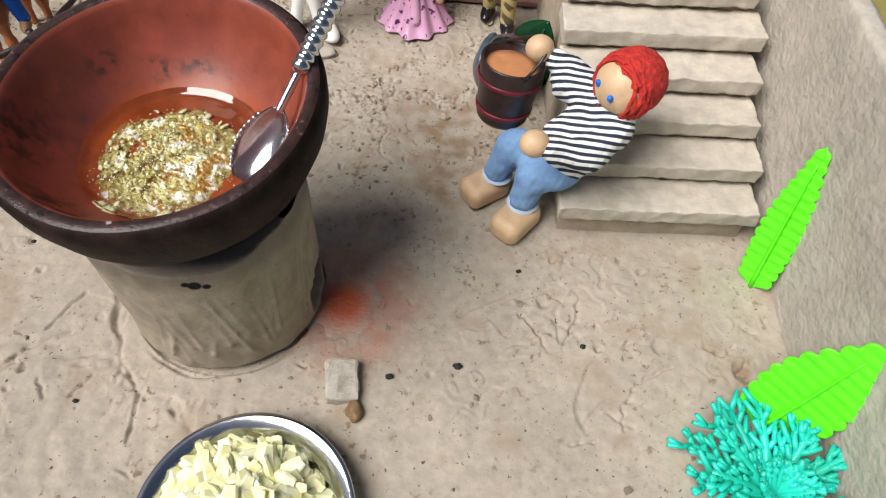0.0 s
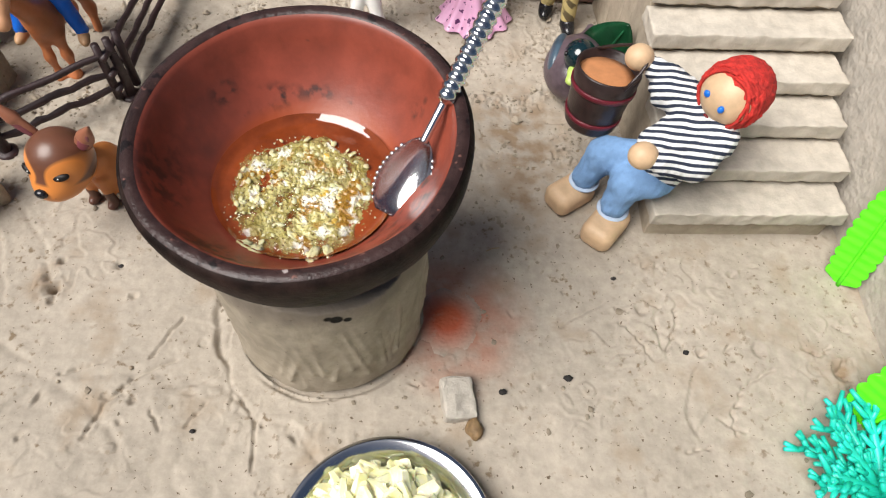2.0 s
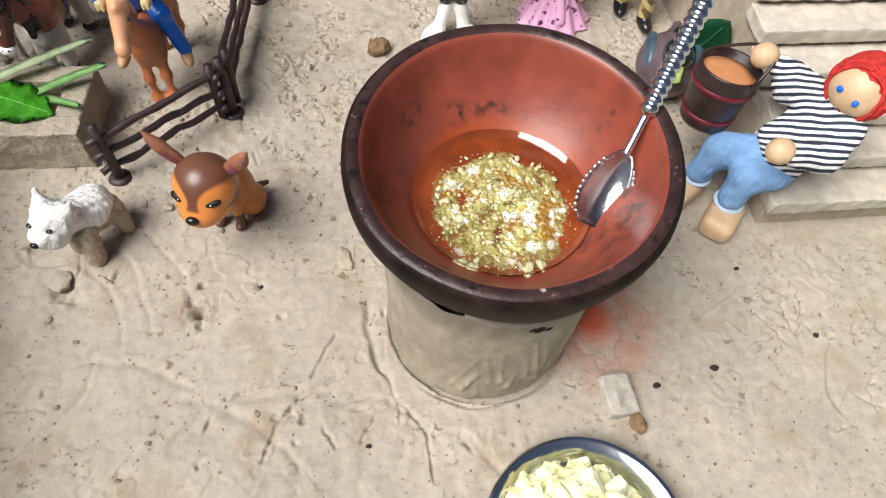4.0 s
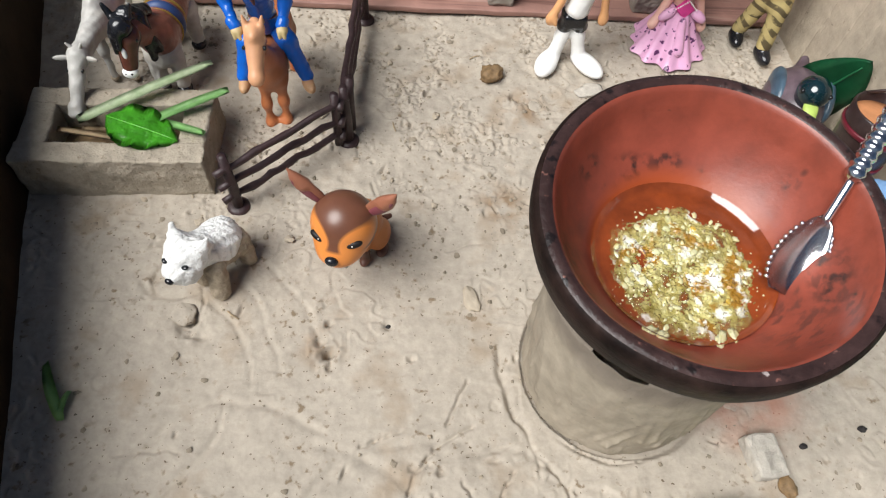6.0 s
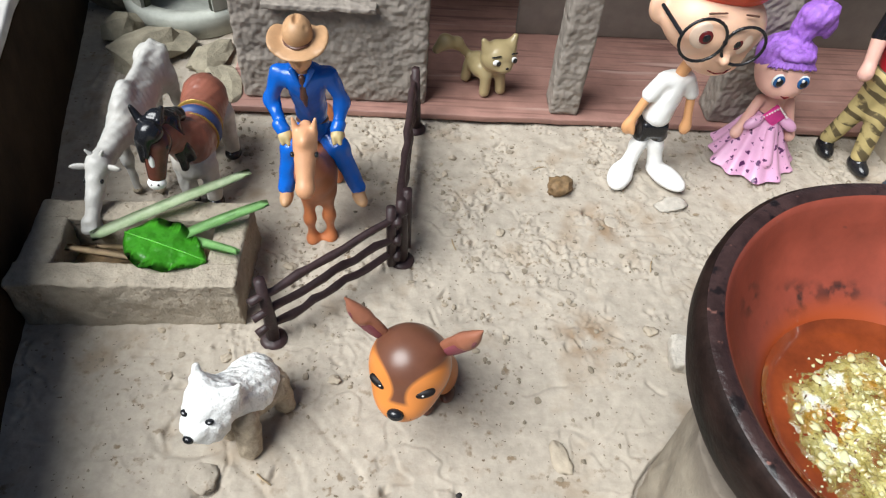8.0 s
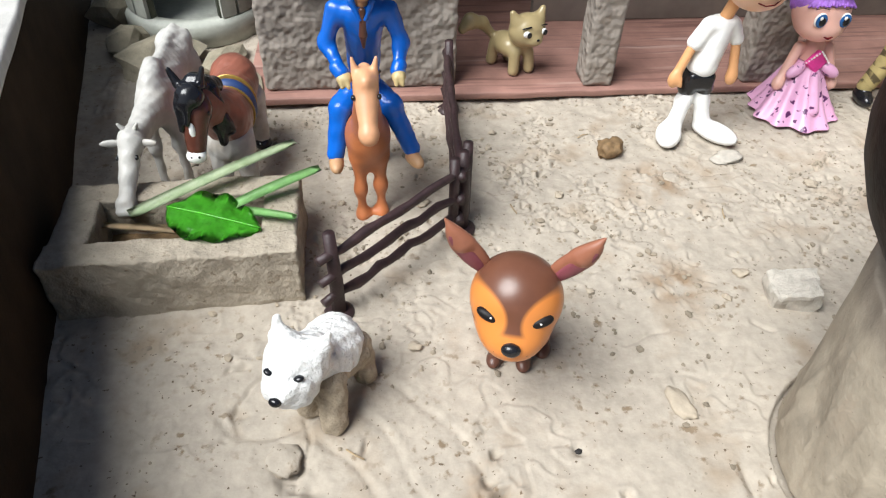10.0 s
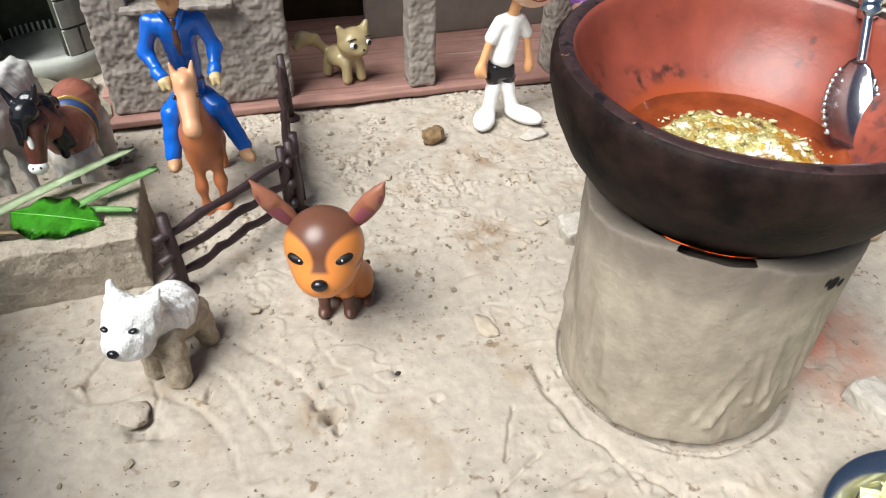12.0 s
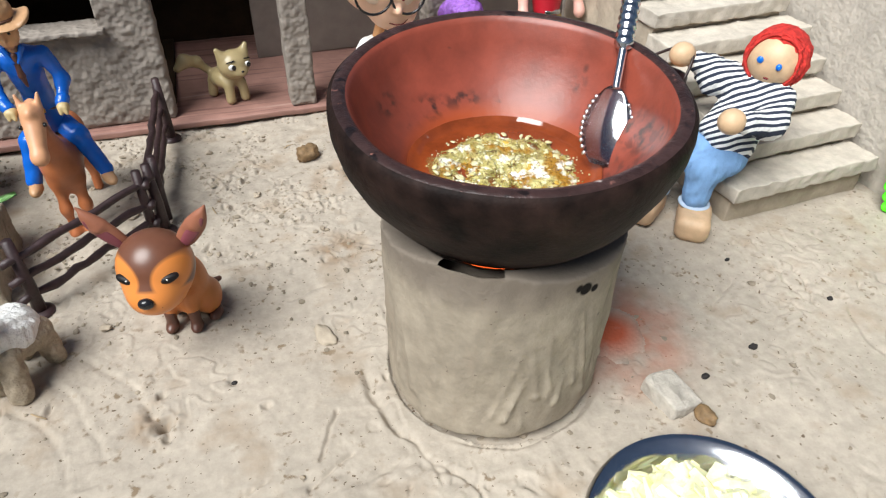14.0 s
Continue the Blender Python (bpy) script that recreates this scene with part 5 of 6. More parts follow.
# white shaggy puppy
cast("toy_terrier", [
    (FUR, 6, [ell((1, 8, 25), (11.5, 14, 11)), ell((-3.5, -9.5, 36), (11, 9.5, 9.5)), ell((-4.5, -17, 32), (8.0, 8.4, 7.2)), ell((-2, -2, 30), (9, 9, 8.5)), cone((-10, -6, 42), (-12, -3, 49), 3.2, 1.2), cone((4, -6, 42), (7, -4, 47), 3.0, 1.4), cone((-9, -14, 30), (-11, -17, 27), 2.4, 1.2), cone((0, -14, 30), (2, -17, 27), 2.4, 1.2)], (), 0.55, 0.55),
    # Legs brown with dust; the belly's shade is painted in the same brown
    (DUSTY_SHADED, 4, [ell((3, 9, 20), (9.5, 13, 8)), cone((-4, -4, 22), (-5, -5, 3), 5.2, 4.6), cone((6, -5, 22), (7, -9, 3), 5.6, 5.2), cone((-4, 15, 20), (-5, 16, 3), 5.5, 4.4), cone((9, 14, 20), (11, 15, 3), 5.5, 4.4)], (), 0.6, 0.5),
    (BLACK, 0, [ell((-4.7, -25.2, 33.5), (2.3, 1.7, 1.8)), ell((-9.2, -18.2, 39.2), (2.0, 1.5, 1.0), (0, 14, 0)), ell((1.2, -18.0, 39.2), (2.0, 1.5, 1.0), (0, -14, 0))], (), 0.45),
], (-0.312, 0.232, 0), -25, "white shaggy toy terrier with dusty legs on the soil", "toy dog", h=0.75)

# tan kitten in the porch
cast("toy_kitten", [
    (TAN, 3, [ell((-3, 6, 16.5), (8, 12, 7.5)), ell((3, -7, 30), (12, 10.5, 10.5)), ell((3, -1, 20), (7, 7, 8)), cone((-3, -5, 14), (-3.5, -6, 3), 3.6, 3.6), cone((7, -5, 14), (8, -6, 3), 3.6, 3.6), cone((-8, 13, 13), (-9, 14, 3), 3.8, 3.6), cone((3, 14, 13), (4, 14, 3), 3.8, 3.6),
              cone((-8, 16, 19), (-16, 17, 28), 2.6, 3.6), cone((-16, 17, 28), (-25, 16, 31), 3.8, 4.6), cone((-25, 16, 31), (-31, 15, 27), 4.6, 3.0), cone((-5.5, -6.5, 37.5), (-7.8, -6, 42), 3.8, 1.9), cone((11.5, -6.5, 37.5), (13.8, -6, 42), 3.8, 1.9), ell((4, -16, 26.5), (4.6, 3.2, 3.2))]),
    (WHITE, 0, [ell((-2.2, -15.8, 31.5), (2.5, 1.4, 2.1)), ell((9.6, -15.4, 31.5), (2.4, 1.4, 2.1))], (), 0.4),
    (BLACK, 0, [ell((-1.2, -17.0, 31.2), (1.7, 0.8, 1.9)), ell((10.3, -16.6, 31.2), (1.6, 0.8, 1.9)), ell((4.2, -19, 28), (1.2, 0.7, 0.8)), cone((-5, -15, 35), (0, -16.2, 36), 0.5, 0.5), cone((8, -15.8, 36), (12.5, -14.2, 35), 0.5, 0.5)], (), 0.35),
], (-0.1765, 0.4680, 0.0075), 15, "tan rubber toy kitten standing on the pink board", "toy cat", h=0.7)

# boy figure with round glasses
BX, BY = -0.0885, 0.3925
cast("toy_boy", [
    (WHITE, 2.5, [ell((-14.5, -10, 4.2), (7.4, 13.5, 5.2), (0, 0, -26)), ell((14, -10, 4.2), (7.4, 14.5, 5.2), (0, 0, 34)), cone((-9.5, -3, 6), (-4.2, 1, 27), 4.8, 4.0), cone((8, -3, 6), (3.4, 1, 27), 4.8, 4.0), cone((-6.2, 0.4, 20), (-5.4, 0.6, 22), 4.7, 4.7), cone((5.2, 0.4, 20), (4.4, 0.6, 22), 4.7, 4.7)]),
    (BLACK, 1.5, [block((-0.5, 1.5, 34), (8.2, 6.8, 5.5), 3), cone((-4.6, 1.3, 33), (-5.4, 1, 28.6), 4.6, 5.6), cone((3.8, 1.3, 33), (4.4, 1, 28.6), 4.6, 5.6)]),
    (WHITE, 2.5, [cone((0.2, 2, 42), (4.2, 3, 62), 8.2, 7.2), ell((4.2, 3, 66), (9, 5.6, 4.4)), cone((-3, 2, 65), (-8.6, 1, 56), 4.6, 4.4), cone((11, 3, 65), (15.5, 3, 57), 4.4, 4.2)], (), 0.8, 0.18),
    (SKIN_ORANGE, 2, [cone((-9.4, 0.5, 55), (-15, -1.5, 40), 2.7, 2.7), cone((15.8, 2.5, 56), (18, 0, 40), 2.6, 2.6), ell((-16.4, -2.2, 35.5), (3.8, 3.2, 5.2)), cone((-14.2, -4.4, 36.5), (-13.4, -5.4, 33), 1.2, 1.1), ell((18.3, -0.5, 35.2), (3.6, 3.2, 5.2)), cone((4.5, 3, 66), (9, 2, 82), 3.4, 3.6)]),
    (SKIN, 4, [ell((10, -1, 104), (27, 20, 19), (0, 6, 0)), ell((14.5, -4, 90), (16.5, 14, 14), (0, 6, 0)), ell((-18.5, 3, 107), (5, 3.6, 8), (0, -15, 0)), cone((13, -17, 95), (14, -21, 93), 2.8, 2.4)]),
    (HAIR_ORANGE, 4, [ell((10, 4, 123), (26, 18, 11), (0, 6, 0)), ell((12, -8, 127), (20, 10, 7), (0, 6, 0))]),
    (CREAM, 0, [ell((0.6, -17.2, 105.0), (7.6, 3.0, 7.4)), ell((19.0, -16.6, 102), (7.0, 3.0, 7.2))], (), 0.6),
    (EYERED, 0, [ell((0.4, -20.0, 105.3), (3.6, 1.0, 3.8)), ell((17.0, -19.3, 102.2), (3.4, 1.0, 3.6))], (), 0.45),
    (BLACK, 0, [ell((0.5, -20.7, 105.3), (2.1, 0.7, 2.2)), ell((17.1, -20.0, 102.2), (2.0, 0.7, 2.1))], (), 0.35),
    (BLACK, 0.4, [cone((cx + rr * math.cos(a * math.pi / 13), cy, cz + rr * math.sin(a * math.pi / 13)), (cx + rr * math.cos((a + 1) * math.pi / 13), cy, cz + rr * math.sin((a + 1) * math.pi / 13)), 0.8, 0.8)
                  for cx, cy, cz, rr in ((-1.5, -21.5, 104.6, 11.6), (20.5, -20.5, 101.6, 10.6)) for a in range(26)] + [cone((-12.4, -20.5, 107), (-18.5, 2, 111), 1.1, 1.1), cone((9.6, -21.4, 104), (10.6, -21.2, 103.4), 0.9, 0.9)], (), 0.5),
    (EYERED, 0, [cone((9, -17.2, 85), (13, -17.6, 83.6), 0.4, 0.4), cone((13, -17.6, 83.6), (18, -17.2, 83.8), 0.4, 0.4), cone((18, -17.2, 83.8), (21, -16.2, 86), 0.4, 0.4)], (), 0.35),
    (DARKVINYL, 0, [cone((-1, -17.2, 116.5), (7, -18.2, 117.6), 0.6, 0.5), cone((17, -17.8, 117), (24, -16.2, 115.5), 0.5, 0.6)], (), 0.4),
], (BX, BY, 0.001), -4, "plastic toy boy with a big head and round black glasses", "toy figure", h=1.0)

# girl doll with purple hair
cast("toy_girl", [
    (DRESS, 2, [skirt((0, -5), 26.5, 8.0, 3.0, 36, 11, 2.6)], (), 0.7),
    (DRESS, 1.5, [ell((-9.5, -8, 32), (7.0, 3.4, 3.6), (0, -30, 18)), ell((11.5, -8, 31.5), (6.6, 3.4, 3.6), (0, 30, -18)), cone((0.5, -12.5, 30), (1.5, -21, 12), 2.6, 4.6)], (), 0.6),
    (MAGENTA, 1.5, [block((1, -7.8, 37), (5.2, 1.8, 5.2), 1, (-12, 45, 0))], (), 0.5),
    (WHITE, 0, [ell((1 + k * 1.15, -9.9 + 0.05 * abs(k), 44.2 - abs(k) * 1.15), (0.62, 0.6, 0.62)) for k in range(-6, 7)], (), 0.35),
    (SKIN_PINK, 3, [cone((1, 0, 30), (1, 0, 44), 7.5, 5.5), cone((-8, 0, 43), (-16, -6, 24), 3.2, 2.8), cone((10, 0, 43), (17, -5, 23), 3.2, 2.8), ell((-17, -7, 22), (3.2, 3.2, 3.6)), ell((17.6, -6, 21), (3.2, 3.2, 3.6)), ell((-3, 1, 65), (15.8, 14.5, 15)), ell((-3, -3, 58), (13.5, 12, 9)), ell((-13, -12, 3), (6, 4, 3)), ]),
    (PURPLE, 3, [ell((-3, 4.5, 70), (16.8, 14.6, 14.5)), ell((-3, -6, 78), (11, 7, 4)), ell((0, 5, 88), (7.5, 7.5, 7)), ell((3, 4, 97), (9.5, 9, 7.5)), ell((9, 5, 92), (6, 6, 7)), ell((8, 4, 100), (6, 5, 5)), ell((13, 4, 90), (3, 3.5, 7)), ell((-3, 4, 93), (3.5, 4, 5))], (ell((-3, -13, 60), (15, 11, 13.5)),), 0.6, 0.45),
    (PURPLE, 0.5, [cone((-3 + i * 0.9, -7.5 + abs(i) * 0.25, 81 - 0.06 * i * i), (-3 + i * 1.72, -13.2 + 0.09 * i * i, 73.2 - 0.05 * i * i + 0.5 * math.sin(i * 2.3)), 1.3, 0.8) for i in range(-8, 9)], (), 0.5),
    (WHITE, 0, [ell((-10.1, -12.3, 64.6), (3.7, 1.6, 4.3)), ell((4.1, -12.3, 64.6), (3.7, 1.6, 4.3))], (), 0.45),
    (EYETEAL, 0, [ell((-10.0, -13.4, 64.6), (3.3, 1.1, 3.9)), ell((4.0, -13.4, 64.6), (3.3, 1.1, 3.9))], (), 0.4),
    (BLACK, 0, [ell((-9.9, -14.4, 64.4), (2.0, 0.6, 2.6)), ell((4.0, -14.4, 64.4), (2.0, 0.6, 2.6)), cone((-14.5, -11.2, 70.2), (-11, -12.6, 71.8), 0.25, 0.25), cone((-11, -12.6, 71.8), (-7.5, -13.2, 71), 0.25, 0.25), cone((1.5, -13.2, 71), (5, -12.6, 71.8), 0.25, 0.25), cone((5, -12.6, 71.8), (8.5, -11.2, 70.2), 0.25, 0.25)], (), 0.35),
    (WHITE, 0, [ell((-11.3, -14.7, 66.6), (0.9, 0.5, 1.1)), ell((2.8, -14.7, 66.6), (0.9, 0.5, 1.1))], (), 0.3),
    (EYERED, 0, [cone((-5.2, -14.2, 55.6), (-2.8, -14.7, 54.6), 0.45, 0.6), cone((-2.8, -14.7, 54.6), (-0.4, -14.2, 55.6), 0.6, 0.45)], (), 0.35),
], (-0.0115, 0.4070, 0), -6, "small girl doll with purple hair bun and pink satin dress", "doll", h=0.8)

# action figure in camouflage trousers
cast("toy_soldier", [
    (CAMO, 3, [cone((-7, 8, 10), (-2.5, 3, 38), 5.2, 6.2), cone((-2.5, 3, 38), (-2, 0, 62), 6.2, 8), cone((7, -9, 10), (6, -4, 38), 5.2, 6.2), cone((6, -4, 38), (5, 0, 62), 6.2, 8), ell((1.5, 0, 64), (11.5, 8, 7))]),
    (BLACK, 2, [ell((-8, 4, 4.2), (5, 9.5, 4.6), (0, 0, -10)), cone((-7.3, 8, 5), (-7, 8, 11), 5, 4.6), ell((7.5, -13, 4.2), (5, 9.5, 4.6), (0, 0, 5)), cone((7.2, -9, 5), (7, -9, 11), 5, 4.6)]),
    (REDSHIRT, 4, [cone((1, 0, 72), (0, 1, 98), 10, 13.5), ell((0, 1, 99), (16, 8.5, 9))]),
    (STEEL, 0, [block((2, -7.6, 70.5), (6, 2.4, 1.8), 0.8)], (), 0.5),
    (BLACK, 3, [cone((-16, 2, 103), (-19, 0, 88), 5.5, 4.6), cone((16, 2, 103), (21, 0, 88), 5.5, 4.6)]),
    (SKIN_PINK, 3, [cone((-19, 0, 88), (-20, -6, 74), 4.3, 3.5), ell((-20.5, -8, 69), (4.2, 4.4, 5.2)), cone((21, 0, 88), (24, -5, 74), 4.3, 3.5), ell((24.5, -7, 69), (4.2, 4.4, 5.2)), cone((0, 1, 104), (0, 1, 112), 4, 4), ell((0, 0, 121), (8, 9, 10.5))]),
    (DARKVINYL, 2, [ell((0, 3, 126), (8.8, 8.5, 8)), cone((-8, 0, 118), (8, 0, 118), 0.8, 0.8)]),
    (BLACK, 0, [ell((-3, -8.4, 122), (1.3, 0.8, 0.9)), ell((3, -8.4, 122), (1.3, 0.8, 0.9))], (), 0.4),
], (0.0485, 0.4010, 0.001), -6, "toy action figure in khaki camouflage trousers and red shirt", "toy figure", h=0.9)

# chestnut horse and its rider
cast("toy_horse", [
    (HORSE, 6, [ell((0, -4, 44), (10.5, 25, 12.5)), ell((0, -20, 44), (9.8, 11.5, 14)), ell((0, 18, 45), (10.5, 12, 12.5)), cone((0, -24, 50), (0, -40, 74), 8.2, 5.6), cone((-4.5, -23, 34), (-5, -25, 18), 4.0, 2.0), cone((-5, -25, 18), (-4.6, -24, 2), 2.0, 2.2), cone((4.8, -22, 34), (5.2, -22, 18), 4.0, 2.0), cone((5.2, -22, 18), (4.8, -22, 2), 2.0, 2.2), ell((-4.6, -25.5, 2), (2.4, 3.2, 2)), ell((4.8, -23.5, 2), (2.4, 3.2, 2)),
               cone((-6, 20, 36), (-6, 24, 18), 5.5, 2.8), cone((-6, 24, 18), (-6, 22, 2), 2.6, 2.8), cone((6, 20, 36), (6, 25, 18), 5.5, 2.8), cone((6, 25, 18), (6, 23, 2), 2.6, 2.8), cone((0, 29, 48), (2, 36, 24), 3.4, 2)]),
    (HORSE_PALE, 3, [cone((0, -40, 82), (0, -53, 69), 5.6, 3.7), ell((0, -54.5, 67), (4.0, 4.0, 3.8)), cone((-3.5, -37, 86), (-5, -36, 93), 2.2, 0.7), cone((3.5, -37, 86), (5, -36, 93), 2.2, 0.7), cone((0, -33, 86), (0, -24, 66), 3, 2.6), ell((0, -41, 86), (2.6, 5, 3))]),
    (BLACK, 0, [ell((-5.3, -45, 80), (1.0, 1.4, 1.2)), ell((5.3, -45, 80), (1.0, 1.4, 1.2))], (), 0.4),
], (-0.2815, 0.3655, 0), -3, "chestnut plastic toy horse with pale muzzle", "toy horse", h=0.8)
cast("toy_rider", [
    (BLUE, 3, [cone((0, -6, 64), (0.3, -14, 82), 7.4, 6.6), cone((0.3, -14, 82), (0.5, -23, 103), 6.8, 8.4), ell((0.5, -25, 107.5), (11.0, 6.4, 5.6)), cone((-10.5, -25, 108.5), (-14.8, -26, 95), 3.7, 3.2), cone((-14.8, -26, 95), (-9.5, -36, 87), 3.1, 2.6), cone((11.5, -25, 108), (16, -25, 94), 3.7, 3.2), cone((16, -25, 94), (14, -33, 85.5), 3.1, 2.6)], (), 0.65, 0.22),
    (BLUE, 1, [cone((-3.6, -30, 113.5), (-0.6, -32.2, 107), 1.5, 0.8), cone((4.6, -30, 113.5), (1.6, -32.2, 107), 1.5, 0.8), cone((-11, -35, 88.3), (-9.4, -36.6, 86.8), 3.2, 3.2), cone((14.6, -32, 86.8), (13.8, -33.6, 85.2), 3.2, 3.2)], (), 0.5),
    (BLUE, 3, [cone((-5, -6, 61), (-11.5, -14, 57), 6, 5.2), cone((-11.5, -14, 57), (-15.5, -21, 37), 5.0, 4.2), cone((5, -6, 61), (11.5, -13, 57), 6, 5.2), cone((11.5, -13, 57), (20.5, -20, 37), 5.0, 4.2)], (), 0.65, 0.2),
    (HAT, 1.5, [ell((-15.5, -25, 33.5), (3.4, 6.6, 3.4)), cone((-15.5, -21.5, 37), (-15.5, -22, 33), 3.2, 3.2), ell((21.8, -24, 33), (3.4, 6.6, 3.4), (0, 0, 25)), cone((20.6, -20.5, 37), (21, -21, 33), 3.2, 3.2)], (), 0.6),
    (GLOVE, 1.2, [ell((-8.5, -38, 85), (3.2, 3.4, 3.2)), cone((-10, -40, 85.4), (-9.4, -41.6, 83), 1.0, 0.9), cone((-7.2, -40.4, 85.4), (-6.8, -42, 83), 1.0, 0.9), ell((14, -35.5, 83.6), (3.0, 3.2, 3.2)), cone((12.6, -37.8, 84), (12.8, -39, 81.6), 1.0, 0.9), cone((15.2, -37.8, 84), (15.4, -39, 81.6), 1.0, 0.9)], (), 0.5),
    (SKIN_ORANGE, 1, [ell((0.5, -29.5, 120.5), (5.2, 5.8, 7.2)), cone((0.5, -34.4, 120.4), (0.5, -36, 119), 1.2, 1.0), cone((0.5, -27, 114), (0.5, -26.5, 110), 3.2, 3.4)], (), 0.6),
    (HAT, 2, [ell((0.5, -30, 126.6), (11.2, 11.6, 1.3), (10, 0, 0)), ell((0.5, -29.2, 131), (6.0, 7.2, 6.6)), ell((-8.6, -29, 127.8), (3.6, 8, 1.2), (8, 24, 0)), ell((9.6, -29, 127.8), (3.6, 8, 1.2), (8, -24, 0))], (ell((0.5, -29.5, 140.2), (1.8, 6.2, 4.6)), ell((-4.6, -34.4, 136.6), (2.4, 3.4, 3.6)), ell((5.6, -34.4, 136.6), (2.4, 3.4, 3.6))), 0.6),
    (DARKVINYL, 0.6, [cone((0.5, -31.4, 110.5), (0.4, -30.4, 100), 1.3, 1.7), cone((0.4, -30.4, 100), (0.4, -27.4, 93), 1.7, 0.6), ell((0.5, -29.4, 128.4), (6.3, 7.5, 0.9), (8, 0, 0)), ell((0, -11.5, 73.5), (8.0, 7.6, 1.5), (-18, 0, 0))], (), 0.5),
    (GOLD, 0, [block((0.2, -19.2, 75.6), (1.9, 0.7, 1.3), 0.5)], (), 0.4),
    (BLACK, 0, [ell((-1.8, -34.8, 122), (0.8, 0.6, 0.7)), ell((2.8, -34.8, 122), (0.8, 0.6, 0.7))], (), 0.35),
], (-0.2815, 0.3655, 0), -3, "blue plastic toy cowboy in a straw hat riding the horse", "toy figure")

# white cow at the trough
cast("toy_cow", [
    (COW, 5, [ell((0, 12, 49), (8.6, 29, 12)), ell((0, 33, 51), (9.4, 11, 11)), ell((-5.5, 38, 58), (2.6, 5, 3)), ell((5.5, 38, 58), (2.6, 5, 3)), ell((0, -12, 49), (8.2, 12, 12.5)), cone((0, -16, 61), (0, 40, 62.5), 1.7, 1.4), cone((0, -20, 51), (-3, -46, 48), 6.4, 4.3), cone((0, -18, 44), (-3, -42, 42), 3.6, 2.6),
             cone((-3, -48, 49), (-5, -66, 31), 5.2, 3.4), block((-5.2, -70, 27), (3.9, 3.6, 4.2), 2.2, (40, 0, 0)), cone((-1, -12, 59), (-1, -4, 63), 3.2, 3.6),
             cone((-5.5, -15, 42), (-6, -16, 24), 4.4, 2.5), cone((-6, -16, 24), (-6.3, -16, 3), 2.3, 2.2), cone((5.5, -15, 42), (6, -15, 24), 4.4, 2.5), cone((6, -15, 24), (6.3, -15, 3), 2.3, 2.2),
             cone((-6, 34, 44), (-6.5, 39, 24), 5.6, 2.6), cone((-6.5, 39, 24), (-6.5, 36, 3), 2.4, 2.3), cone((6, 34, 44), (6.5, 39, 24), 5.6, 2.6), cone((6.5, 39, 24), (6.5, 36, 3), 2.4, 2.3), cone((0, 43, 58), (1.5, 47, 30), 1.5, 1.2), ell((1.5, 47, 27), (2, 2, 4)), ell((0, 26, 37), (4, 6, 3.4))], (), 0.75, 0.28),
    (COW, 1.5, [ell((-11, -49.5, 48.5), (5.2, 1.2, 1.9), (0, 6, 14)), ell((4.5, -49.5, 48.5), (5.0, 1.2, 1.9), (0, -6, -14)), cone((-5, -46, 53), (-7.0, -46.5, 56.5), 1.4, 0.7), cone((-0.8, -46, 53), (1.2, -46.5, 56.5), 1.4, 0.7)], (), 0.6),
    (BLACK, 0, [ell((-8.0, -55, 44.5), (0.8, 1.5, 1.3)), ell((0.2, -55, 44.5), (0.8, 1.5, 1.3)), ell((-6.8, -73.4, 26.5), (0.7, 0.6, 0.8)), ell((-3.6, -73.4, 26.5), (0.7, 0.6, 0.8))], (), 0.45),
    (DUSTY_SHADED, 0, [ell((-6.3, -16.5, 2), (2.7, 3.2, 2)), ell((6.3, -15.5, 2), (2.7, 3.2, 2)), ell((-6.5, 35.5, 2), (2.8, 3.2, 2)), ell((6.5, 35.5, 2), (2.8, 3.2, 2))], (), 0.7),
], (-0.3800, 0.3985, 0), -6, "white painted toy cow with lowered head at the trough", "toy cow")

